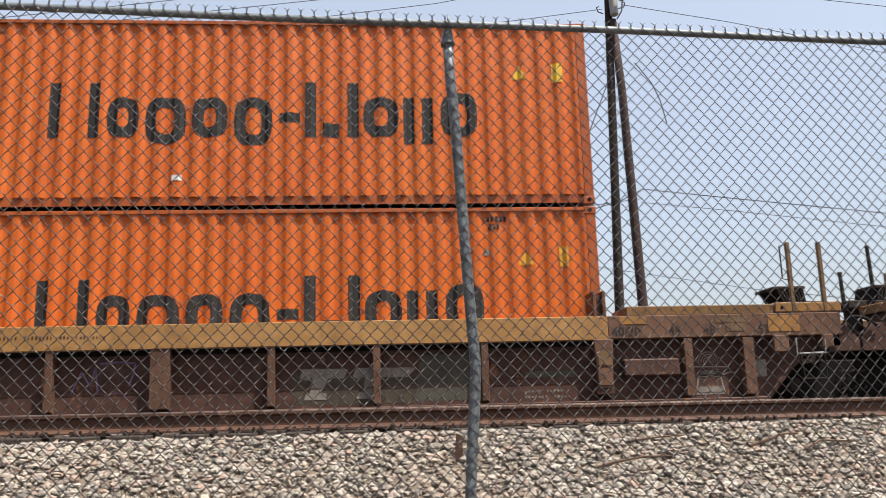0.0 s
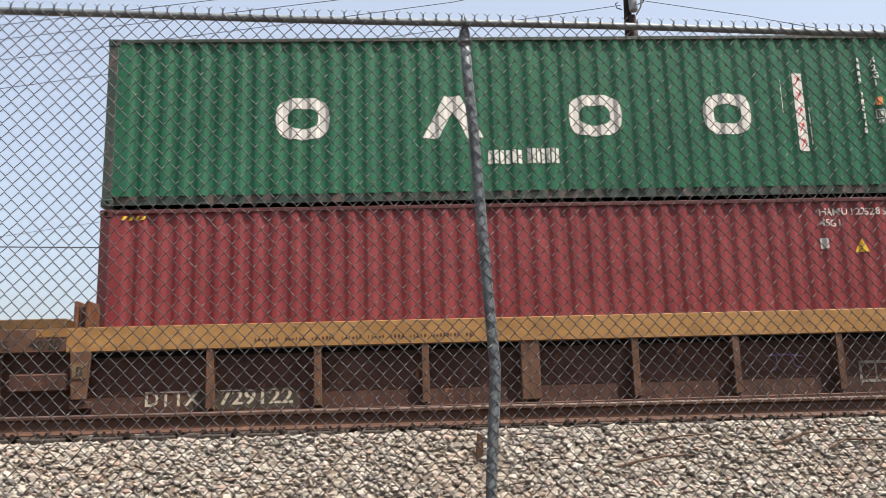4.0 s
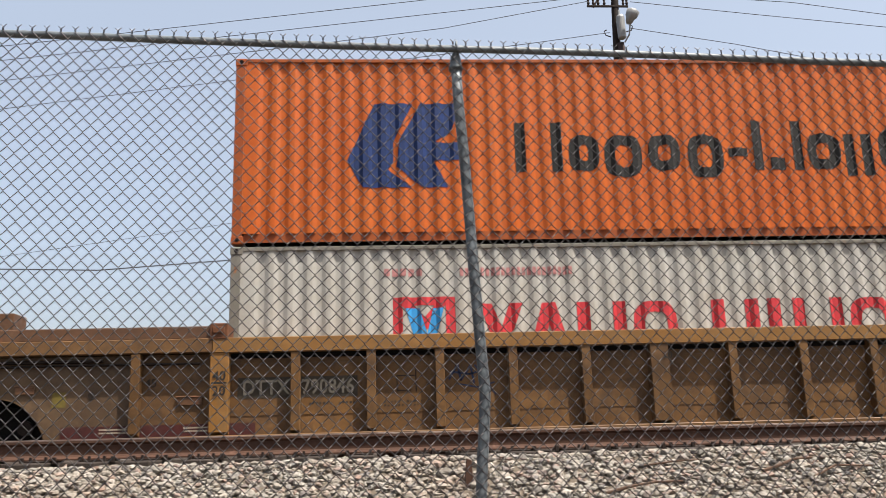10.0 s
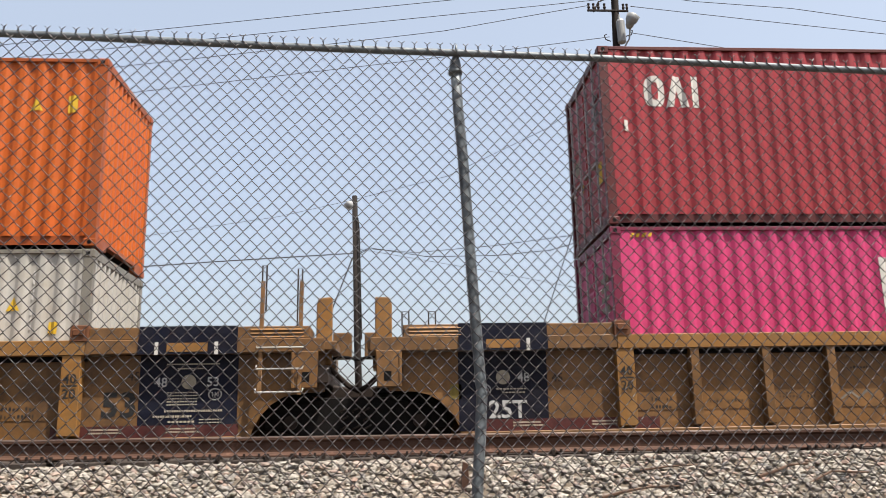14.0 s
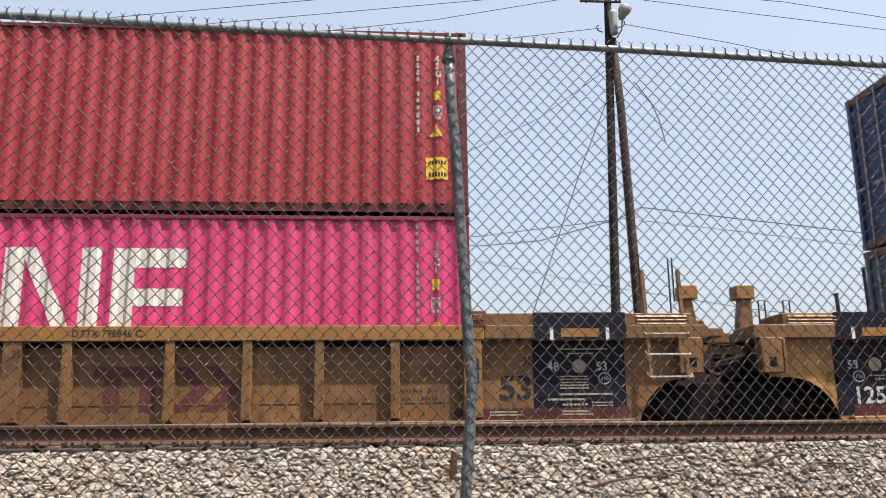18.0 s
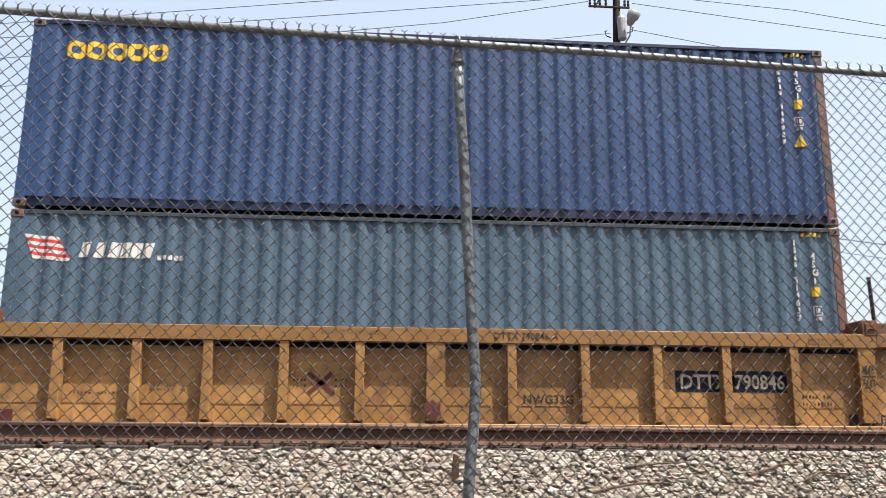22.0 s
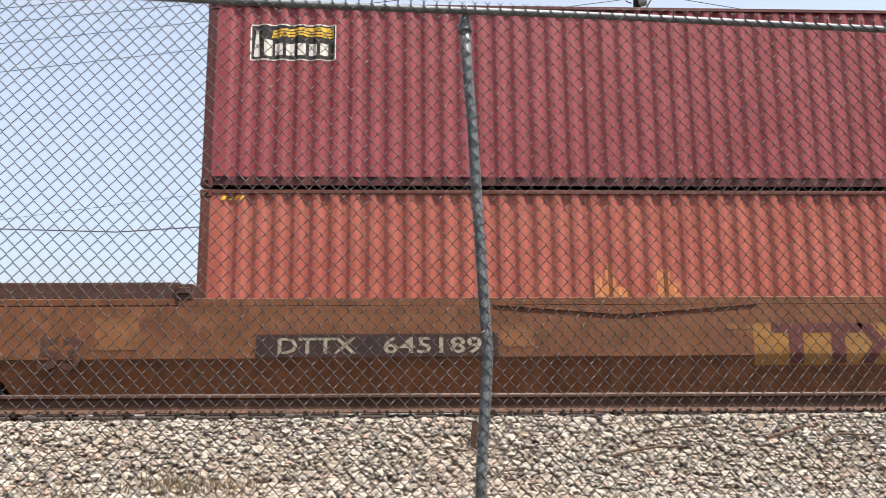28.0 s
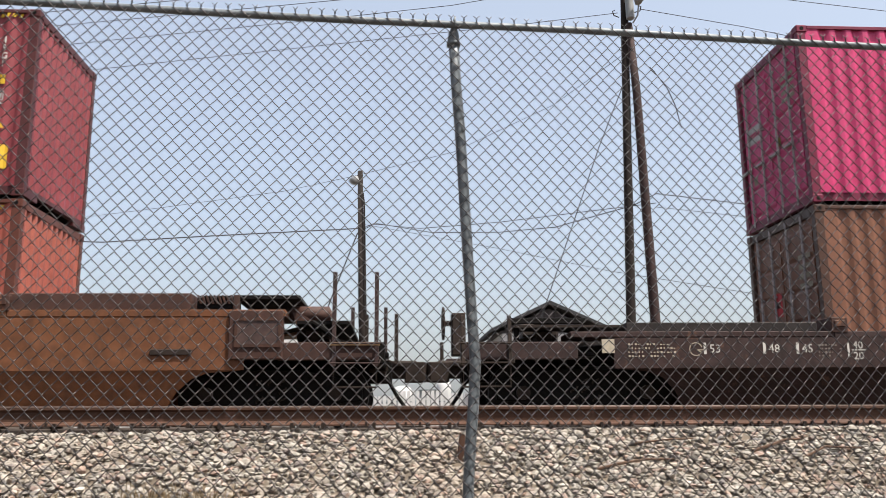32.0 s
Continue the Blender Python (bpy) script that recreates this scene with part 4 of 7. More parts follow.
def container(label, along, up, height, paint, frame, marks=(), name="shipping_container", sunk=0.0, rail="", doors=(), door_paint="", posts=""):
    rail = rail or frame
    root = thing(name, label, "container", "stacked shipping containers")
    L, W, H = LONG, WIDE, height
    for x0 in (0.0, L - 0.15):
        for y0 in (0.0, W - 0.12):
            part("corner_post", Shape().box(x0 + 0.004, x0 + 0.146, y0 + 0.004, y0 + 0.116, 0.11, H - 0.11), frame if x0 else posts or frame, root, bevel=0.008)
    cast = Shape().box(0, 0.178, 0, 0.162, 0, 0.118)
    cm = mesh_of("corner_casting", cast, 0.012)
    cm.materials.append(M[frame])
    hole = mesh_of("casting_hole", Shape().tube([(0.089, -0.002, 0.06), (0.089, 0.01, 0.06)], 0.033, 10), 0)
    hole.materials.append(M["underframe"])
    for x0 in (-0.006, L - 0.172):
        for y0 in (-0.006, W - 0.156):
            for z0 in (-0.002, H - 0.116):
                ob = new("corner_casting", cm)
                ob.parent, ob.location = root, (x0, y0, z0)
                if y0 < 0:
                    h = new("casting_hole", hole)
                    h.parent = ob
    for y0 in (0.0, W - 0.06):
        part("top_side_rail", Shape().box(0.17, L - 0.17, y0, y0 + 0.06, H - 0.062, H - 0.004), rail, root, bevel=0.006)
        inn = 0.05 if y0 == 0 else 0.01
        part("bottom_side_rail", Shape().box(0.17, L - 0.17, y0 + inn - 0.004, y0 + inn + 0.004, 0.03, 0.16).box(0.17, L - 0.17, y0 + (0.012 if y0 == 0 else 0.03), y0 + (0.03 if y0 == 0 else 0.048), 0.022, 0.034), rail, root)
    part("side_wall", corrugated(0, 0, 0.155, H - 0.06, rounded(SIDE_WAVE), offset=0.012), paint, root, "corrugated side panel", smooth=True)
    part("side_wall", corrugated(0, 0, 0.155, H - 0.06, SIDE_WAVE, offset=W - 0.012, flip=-1), paint, root, "corrugated side panel")
    end = [(0.14 + (W - 0.28) * (k + u) / 11, d) for k in range(11) for u, d in ((0, 0.0), (0.3, 0.0), (0.48, 0.046), (0.82, 0.046))] + [(W - 0.14, 0.0)]
    s = Shape()
    n = len(end)
    s.add([(L - 0.014 - d, a, z) for z in (0.16, H - 0.1) for a, d in end], [(i, i + 1, n + i + 1, n + i) for i in range(n - 1)])
    part("end_wall", s, paint, root, "corrugated end panel")
    part("end_header", Shape().box(L - 0.09, L - 0.01, 0.15, W - 0.15, H - 0.12, H - 0.01), frame, root)
    part("end_sill", Shape().box(L - 0.1, L - 0.008, 0.15, W - 0.15, 0.1, 0.165).box(L - 0.1, L - 0.008, 0.15, 0.5, 0.01, 0.1).box(L - 0.1, L - 0.008, W - 0.5, W - 0.15, 0.01, 0.1), frame, root)
    roof = wave_breaks(0.2, L - 0.2)
    s = Shape()
    n = len(roof)
    s.add([(a, y, H - 0.012 - d * 0.4) for y in (0.05, W - 0.05) for a, d in roof], [(i, i + 1, n + i + 1, n + i) for i in range(n - 1)])
    part("roof", s, paint, root, "corrugated roof panel")
    fl = Shape().box(0.05, L - 0.05, 0.05, W - 0.05, 0.13, 0.16)
    for i in range(28):
        fl.box(0.4 + i * 0.42, 0.45 + i * 0.42, 0.05, W - 0.05, 0.02, 0.13)
    part("floor_frame", fl, "underframe", root, "dark steel cross members")
    part("door_header", Shape().box(0.01, 0.1, 0.15, W - 0.15, H - 0.14, H - 0.01), frame, root)
    part("door_sill", Shape().box(0.01, 0.1, 0.15, W - 0.15, 0.01, 0.15), frame, root)
    for k in range(2):
        y0 = 0.14 + k * (W - 0.28) / 2
        y1 = y0 + (W - 0.28) / 2 - 0.012
        s = Shape().box(0.05, 0.085, y0, y1, 0.16, H - 0.15)
        for j in range(5):
            zz = 0.3 + j * (H - 0.5) / 5
            s.prism_y([(0.03, zz), (0.05, zz - 0.05), (0.05, zz + (H - 0.5) / 5 - 0.06), (0.03, zz + (H - 0.5) / 5 - 0.11)], y0 + 0.06, y1 - 0.06)
        door = part("door", s, door_paint or paint, root, "ribbed steel cargo door")
        for f in (0.3, 0.78):
            y = y0 + (y1 - y0) * f
            rod = Shape().tube([(-0.002, y, 0.06), (-0.002, y, H - 0.06)], 0.017, 8)
            for zz in (0.35, 1.0, 1.7, H - 0.4):
                rod.box(0.0, 0.05, y - 0.03, y + 0.03, zz - 0.02, zz + 0.02)
            rod.box(-0.03, 0.02, y - 0.02, y + 0.3, 1.08, 1.12)
            part("lock_rod", rod, "rod_grey" if paint != "white" else "white_frame", door)
    for y0, y1, z0, z1, rows, paint_of in doors:
        for r in range(rows):
            a, b = z0 + (z1 - z0) * r / rows, z0 + (z1 - z0) * (r + (0.55 if rows > 1 else 1)) / rows
            part("door_sign" if rows == 1 else "door_print", Shape().add([(0.027, y0, a), (0.027, y1, a), (0.027, y1, b), (0.027, y0, b)], [(0, 1, 2, 3)]), paint_of, root)
    for level, args in enumerate(marks):
        mark(root, level, *args)
    MOVING.append((root, along, 0.0, up + (0.045 if up else 0.0) - sunk))
    return root


def warning_marks(x, z, size=0.24):
    """Yellow warning triangle."""
    return ("warning_sign", [[(x, z), (x + size, z), (x + size / 2, z + size)]], "yellow_mark", "yellow warning triangle")


def id_marks(x, z_top, n, step=0.125, code=""):
    """Container number set upright: the characters of code, and narrow bars where it cannot be read."""
    draw, out = random.Random(round(1000 * x) + n), []
    for i in range(n):
        z = z_top - (i + 0.72) * step
        ch = code[i] if i < len(code) else "|"
        if ch == "|" and i != 4:
            w = draw.choice((0.03, 0.04, 0.046))
            out.append(rect(x + 0.046 - w, x + 0.046, z + draw.choice((0, 0.015)), z_top - i * step))
        elif ch not in "| ":
            out += text_polys(ch, x - 0.016, z, 0.8 * step, 0.95, 0.032)
    return ("identity_code" if code else "bar_marks", out, "white_mark", "white identity marks")


def boxed(x, z, w=0.13, h=0.15):
    """Square outline sign with two bars in it and a line of print below."""
    ring = [rect(x, x + w, z, z + .018), rect(x, x + w, z + h - .018, z + h), rect(x, x + .016, z + .018, z + h - .018), rect(x + w - .016, x + w, z + .018, z + h - .018)]
    return ("boxed_sign", ring + [rect(x + .03, x + .045, z + .04, z + h - .035), rect(x + .06, x + w - .028, z + .04, z + h - .035), rect(x + .02, x + .05, z - .07, z - .02), rect(x + .065, x + w - .02, z - .07, z - .02)], "worn_white", "white square sign with small print")


def line_logo(z0, k=1.0):
    """Dark name as plain blocks and bars of its size."""
    b = []
    t = 0.16
    for x0, x1, lo, hi, slot in ((4.20, 4.36, 0, .79, 0), (4.76, 4.92, 0, .79, 0), (5.02, 5.49, 0, .58, 1), (5.57, 6.16, -.1, .58, 1), (6.25, 6.76, 0, .58, 1), (6.86, 7.42, -.12, .58, 1), (7.52, 7.82, .22, .36, 0),
                             (7.90, 8.06, 0, .8, 0), (8.16, 8.4, 0, .2, 0), (8.53, 8.69, 0, .8, 0), (8.76, 9.29, 0, .59, 1), (9.92, 10.48, 0, .66, 1), (9.36, 9.52, -.1, .58, 0), (9.64, 9.80, -.1, .58, 0)):
        b += round_block(x0, x1, z0 + lo * k, z0 + hi * k, t) if slot else [rect(x0, x1, z0 + lo * k, z0 + hi * k)]
    return ("name_blocks", b, "black_mark", "dark block of a painted name")


def arrow_logo(z0):
    """Blue folded-arrow emblem."""
    up = lambda pts: [(x, z + z0) for x, z in pts]
    return ("emblem", [up([(1.67, .42), (2.08, 1.33), (2.66, 1.33), (2.36, .72), (2.36, .42)]), up([(1.67, .42), (2.36, .42), (2.28, .28), (2.62, 0), (1.90, 0)]),
                       up([(2.45, .74), (2.78, 1.33), (3.43, 1.33), (3.22, .86), (3.0, .72), (3.0, .42), (2.42, .42)]), up([(2.42, .42), (3.0, .42), (2.96, .40), (3.18, 0), (2.78, 0), (2.40, .33)]),
                       up([(3.0, .42), (3.0, .70), (3.47, .70), (3.36, .42)])], "blue_mark", "blue arrow emblem")


STACKS = {"first": -43.56, "second": -23.893, "third": -0.068, "fourth": 19.597, "fifth": 39.32, "sixth": 63.015, "seventh": 86.875}
corner_stripes = lambda x, z: ("corner_stripes", [[(x + 0.09 * i, z), (x + 0.09 * i + 0.05, z), (x + 0.09 * i + 0.08, z + 0.06), (x + 0.09 * i + 0.03, z + 0.06)] for i in range(4)], "yellow_mark", "yellow height stripes")
sq = lambda x, z, w, h, m="yellow_mark": ("sign", [rect(x, x + w, z, z + h)], m, "small square sign")

u = STACKS["first"]
container("orange corrugated container stacked over another, dark name on its side", u, TALL, TALL, "orange", "orange_frame",
          [line_logo(1.055, 1.07), arrow_logo(0.86), ("patch", [rect(5.98, 6.13, .4, .48)], "white_mark", ""), warning_marks(11.03, 1.98, .22), sq(11.65, 1.93, .16, .3)], sunk=0.1)
container("faded orange corrugated container sitting in the well car", u, 0, TALL, "orange", "orange_frame",
          [line_logo(1.055, 1.07), ("warning_sign", [[(11.0, 2.03), (11.24, 2.03), (11.12, 2.25)]], "faded_sign", "faded yellow warning triangle"), sq(11.62, 2.0, .13, .3, "faded_sign"), sq(10.5, 2.18, .1, .08, "faint_mark"), ("code_print", dashes(10.55, 10.85, 2.68, 2.76, 5) + dashes(10.58, 10.74, 2.56, 2.64, 3), "black_mark", "dark small print")], sunk=0.1)
u = STACKS["second"]
container("green corrugated container with white block marks, stacked on top", u, TALL, LOW, "green", "green_frame",
          [("name_blocks", [q for x0, x1 in ((2.48, 3.28), (6.87, 7.69), (8.95, 9.71)) for q in round_block(x0, x1, .98, 1.64, .17)] + leaning(4.66, 5.57, .98, 1.64, .24), "white_mark", "white block of a painted name"),
           ("address_blocks", dashes(5.63, 6.14, .57, .78, 6) + dashes(6.22, 6.7, .57, .8, 7), "white_mark", "white line of small blocks"),
           ("script_strip", [rect(10.39, 10.56, .7, 1.96)], "white_mark", "white upright strip"), ("script_marks", [q for i in range(5) for q in ([(10.42, .76 + .25 * i), (10.45, .76 + .25 * i), (10.53, .9 + .25 * i), (10.5, .9 + .25 * i)], [(10.43, .88 + .25 * i), (10.53, .84 + .25 * i), (10.53, .86 + .25 * i), (10.44, .91 + .25 * i)])], "red_mark", "red script"),
           ("fine_lines", [rect(10.2, 10.215, 1.3, 1.85), rect(10.6, 10.615, .8, 1.4)], "white_mark", ""), id_marks(11.44, 2.2, 11, .115), id_marks(11.7, 2.2, 4, code="42G1"), sq(11.69, 1.42, .1, .13, "orange_mark"), boxed(11.67, 1.2)], sunk=0.06, doors=((.35, .8, 1.6, 2.2, 4, "dim_mark"),))
container("maroon corrugated container sitting in the well car", u, 0, TALL, "maroon", "maroon_frame",
          [("identity_code", text_polys("HAMU 122528 5", 10.57, 2.63, .11, 1.0, .01) + text_polys("45G1", 10.57, 2.46, .11, 1.0, .01), "white_mark", "white identity lettering"), warning_marks(11.07, 2.06, .2), sq(11.63, 2.0, .18, .28), sq(10.55, 2.12, .11, .16, "worn_white"), corner_stripes(11.72, 2.76), corner_stripes(.3, 2.74)], sunk=0.06, doors=((.35, .8, 1.7, 2.3, 4, "dim_mark"), (1.5, 1.9, 1.5, 1.7, 1, "faded_pane")))
u = STACKS["third"]
container("orange corrugated container with a blue emblem, stacked on top", u, LOW, TALL, "orange", "orange_frame",
          [line_logo(1.07), arrow_logo(0.84), warning_marks(11.09, 2.06, .2), sq(11.64, 2.03, .15, .27)])
container("white corrugated container with red blocks, sitting in the well car", u, 0, LOW, "white", "white_frame",
          [("emblem", [rect(2.32, 2.46, 1.1, 1.82), rect(3.08, 3.22, 1.1, 1.82), rect(2.46, 3.08, 1.70, 1.82), [(2.46, 1.7), (2.62, 1.7), (2.77, 1.52), (2.92, 1.7), (3.08, 1.7), (2.84, 1.36), (2.70, 1.36)]], "red_mark", "red square emblem"),
           ("emblem_fold", [[(2.50, 1.66), (2.70, 1.66), (2.86, 1.1), (2.66, 1.1)], [(2.90, 1.66), (3.05, 1.66), (2.90, 1.1), (2.76, 1.1)]], "sky_mark", "blue folded shape"),
           ("name_blocks", [p for x0, x1 in ((3.56, 4.2), (4.3, 4.86), (4.99, 5.71), (5.82, 6.48), (7.0, 7.7), (7.85, 8.05), (8.22, 8.98), (9.09, 9.77))
                            for p in (leaning(x0, x1, 1.1, 1.71, .19, x0 > 4) if x0 < 4.5 else round_block(x0, x1, .95, 1.71, .16) if x0 in (5.82, 9.09) else [rect(x0, x0 + .19, 1.1, 1.71), rect(x1 - .19, x1, 1.1, 1.71)] if x1 - x0 > .3 else [rect(x0, x1, 1.1, 1.71)])],
            "red_mark", "red block of a painted name"), ("address_blocks", dashes(2.2, 2.75, 2.13, 2.24, 5) + dashes(3.3, 4.95, 2.12, 2.24, 22), "faded_red", "faded red line of blocks"), warning_marks(11.03, 1.71, .2), sq(11.63, 1.38, .13, .17), id_marks(11.36, 2.28, 8, .11)])
u = STACKS["fourth"]
container("red corrugated container with a white block mark, stacked on top", u, TALL, TALL, "red", "red_frame",
          [("name_blocks", round_block(.7, 1.03, 1.88, 2.4, .11) + leaning(1.04, 1.4, 1.88, 2.4, .11) + [rect(1.46, 1.57, 1.88, 2.4)], "white_mark", "white block of a painted name"),
           id_marks(11.42, 2.5, 11, .115), id_marks(11.73, 2.5, 4, code="45G1"), sq(11.69, 1.78, .1, .15), boxed(11.68, 1.54), warning_marks(11.62, 1.2, .2), sq(11.56, .53, .33, .34), ("sign_print", dashes(11.6, 11.86, .57, .64, 6) + dashes(11.6, 11.86, .76, .82, 6), "black_mark", "black print on the yellow sign"), sq(.34, 1.48, .07, .18, "white_mark")], doors=((.3, .62, .75, 1.1, 1, "yellow_mark"), (.3, .75, 1.75, 2.3, 4, "faded_pane"), (1.75, 2.05, 1.35, 1.6, 1, "dim_mark"), (1.5, 1.62, .95, 1.1, 1, "yellow_mark")))
container("bright magenta container with large white blocks, sitting in the well car", u, 0, TALL, "magenta", "magenta_frame",
          [("name_blocks", [rect(4.1, 4.39, .9, 2.41), rect(5.12, 5.41, .9, 2.41), rect(4.39, 5.12, 2.11, 2.41)] + [rect(5.63, 5.9, .9, 2.41), rect(6.68, 6.95, .9, 2.41), [(5.9, 2.41), (6.06, 2.41), (6.68, 1.05), (6.68, .9), (6.52, .9), (5.9, 2.26)]]
            + [rect(7.13, 7.43, .9, 2.4), rect(7.43, 8.15, 2.12, 2.4), rect(7.43, 8.1, 1.57, 1.82)], "white_mark", "white block of a painted name"),
           id_marks(11.4, 2.78, 13, .115), id_marks(11.68, 2.5, 4, code="45G1"), sq(11.64, 1.8, .1, .16), boxed(11.62, 1.54), warning_marks(11.6, 1.2, .2), corner_stripes(.3, 2.74)], doors=((1.5, 2.05, 1.0, 1.6, 3, "dim_mark"), (.35, .8, 1.7, 2.3, 4, "dim_mark")))
u = STACKS["fifth"]
container("navy blue corrugated container with a yellow mark, stacked on top", u, TALL, TALL, "navy", "navy_frame",
          [("name_blocks", [p for i in range(5) for p in round_block(.5 + i * .3, .79 + i * .3, 2.29, 2.57, .08)], "yellow_mark", "yellow block of a painted name"),
           id_marks(11.43, 2.52, 11, .115), id_marks(11.72, 2.52, 4, code="45G1"), sq(11.68, 1.88, .12, .16), boxed(11.66, 1.6), corner_stripes(11.58, 2.77), warning_marks(11.62, 1.26, .2)], rail="navy_rail", posts="navy", doors=((.3, .75, 1.9, 2.35, 3, "dim_mark"), (.3, .6, .7, 1.0, 1, "dim_mark")))
container("slate blue corrugated container with a small flag, in the well car", u, 0, TALL, "slate", "slate_frame",
          [("flag_emblem", [[(.34 - .04 * i, 2.24 + .1 * i), (.86 - .06 * i, 2.2 + .1 * i), (.84 - .06 * i, 2.25 + .1 * i), (.32 - .04 * i, 2.29 + .1 * i)] for i in range(3)], "red_mark", "red and white striped flag"), ("flag_white", [[(.36 - .04 * i, 2.19 + .1 * i), (.88 - .06 * i, 2.15 + .1 * i), (.86 - .06 * i, 2.2 + .1 * i), (.34 - .04 * i, 2.24 + .1 * i)] for i in range(4)], "white_mark", ""),
           ("name_blocks", [[(x, 2.22), (x + .13, 2.22), (x + .18, 2.44), (x + .05, 2.44)] for x in (.97, 1.18, 1.38, 1.53, 1.68, 1.84)] + dashes(2.06, 2.43, 2.2, 2.27, 5), "white_mark", "white block of a painted name"),
           id_marks(11.43, 2.7, 12, .115, "|||| 514637 |"), id_marks(11.72, 2.5, 4, code="45G1"), sq(11.68, 1.84, .12, .14), boxed(11.68, 1.55), corner_stripes(11.58, 2.76)], rail="slate_rail", posts="slate", doors=((.35, .85, 1.75, 2.2, 3, "dim_mark"), (1.6, 2.0, 1.2, 1.35, 2, "worn_white")))
u = STACKS["sixth"]
container("dull maroon corrugated container with a framed name board, stacked on top", u, TALL, TALL, "rose", "maroon_frame",
          [("board_rim", [rect(.64, 1.93, 1.97, 2.55)], "white_mark", "white rim of the name board"), ("name_board", [rect(.66, 1.91, 1.99, 2.53)], "black_mark", "dark name board"), ("board_blocks", [[(.69, 2.03), (.79, 2.03), (.76, 2.45), (.72, 2.45)], rect(.85, .97, 2.04, 2.3)] + [rect(1.01 + i * .17, 1.13 + i * .17, 2.05, 2.24) for i in range(5)], "white_mark", "pale plain blocks"),
           ("board_waves", [[(.95, 2.33), (1.4, 2.37), (1.89, 2.33), (1.89, 2.5), (1.45, 2.5), (.98, 2.46)]], "yellow_mark", "yellow wavy band"), ("wave_lines", [[(1.0, 2.37 + .05 * i), (1.4, 2.4 + .04 * i), (1.88, 2.36 + .05 * i), (1.88, 2.375 + .05 * i), (1.4, 2.415 + .04 * i), (1.0, 2.385 + .05 * i)] for i in range(2)], "black_mark", ""),
           id_marks(11.4, 2.44, 12, .115), id_marks(11.7, 2.44, 4, code="45G1"), sq(11.66, 1.7, .12, .15), boxed(11.65, 1.44), corner_stripes(11.6, 2.77), warning_marks(11.63, 1.02, .19), sq(11.58, .41, .32, .36)], doors=((1.55, 1.85, 1.6, 1.95, 1, "green"), (1.9, 2.15, 1.45, 1.65, 1, "dim_mark"), (.3, .7, 1.75, 2.3, 4, "dim_mark"), (.35, .65, .5, .95, 1, "dim_mark")), door_paint="door_brown")
container("faded brick-red corrugated container sitting in the well car", u, 0, TALL, "brick", "brick_frame",
          [("fresh_patch", [rect(5.72, 5.84, 1.25, 1.62), rect(5.84, 6.24, 1.25, 1.45), [(5.86, 1.45), (6.05, 1.45), (5.98, 1.8), (5.92, 1.8)], rect(6.66, 6.84, 1.25, 1.71), rect(6.84, 7.0, 1.25, 1.5)], "patch_orange", "fresh orange touch-up patch"), id_marks(11.45, 2.55, 12, .1), id_marks(11.7, 2.5, 4, code="45G1"), sq(11.7, 1.7, .11, .2), boxed(11.69, 1.44), warning_marks(11.66, 1.1, .18), corner_stripes(11.58, 2.75), corner_stripes(.3, 2.74)], doors=((.3, .75, 1.75, 2.3, 4, "dim_mark"), (1.4, 1.7, 1.5, 1.7, 1, "dim_mark"), (.35, .6, .9, 1.2, 1, "dim_label")), door_paint="door_brown")
u = STACKS["seventh"]
container("bright magenta corrugated container stacked on top", u, TALL, TALL, "magenta", "magenta_frame", [id_marks(11.4, 2.6, 12)], doors=((1.55, 2.1, 1.55, 1.95, 2, "worn_white"), (.3, .75, 1.85, 2.35, 4, "dim_mark"), (1.85, 2.0, .8, .95, 1, "dim_mark"), (.9, 1.05, 1.2, 1.35, 1, "dim_label")))
container("brown corrugated container sitting in the well car", u, 0, TALL, "brown", "brown_frame", [id_marks(11.4, 2.6, 12)], doors=((1.35, 1.65, 1.35, 1.75, 1, "red_mark"), (1.42, 1.6, 1.5, 1.6, 1, "worn_white"), (.3, .7, 1.7, 2.3, 4, "dim_mark")))


# ---------------------------------------------------------------- well cars
OUT = -0.45            # outer face of the car sides, from the container's face
SKIN = -0.27           # recessed side sheets
UNDER = FLOOR_Z - RAIL_TOP
WHEEL_R = 0.47
AXLES = []


def both(fn):
    """Run fn for the near and the far side; it maps a depth on the near side to the one wanted."""
    fn(lambda y: y)
    fn(lambda y: WIDE - y)


def flat_mark(parent, name, polys, material, y, label="", lift=0.004):
    s = Shape()
    for p in polys:
        s.add([(x, y - lift, z) for x, z in p], [tuple(range(len(p)))])
    ob = part(name, s, material, parent, label)
    return tagged(ob, label, kind="stuff") if name == "spray_paint" else ob


def stroke(pts, w):
    """Painted line through the points, as one quad a step."""
    out = []
    for (xa, za), (xb, zb) in zip(pts, pts[1:]):
        n = math.hypot(xb - xa, zb - za) or 1
        dx, dz = -(zb - za) / n * w / 2, (xb - xa) / n * w / 2
        ex, ez = (xb - xa) / n * w * .3, (zb - za) / n * w * .3
        out.append([(xa - dx - ex, za - dz - ez), (xb - dx + ex, zb - dz + ez), (xb + dx + ex, zb + dz + ez), (xa + dx - ex, za + dz - ez)])
    return out


def curve(c, rx, rz, a0, a1, n=9):
    return [(c[0] + rx * math.cos(radians(a0 + (a1 - a0) * i / n)), c[1] + rz * math.sin(radians(a0 + (a1 - a0) * i / n))) for i in range(n + 1)]


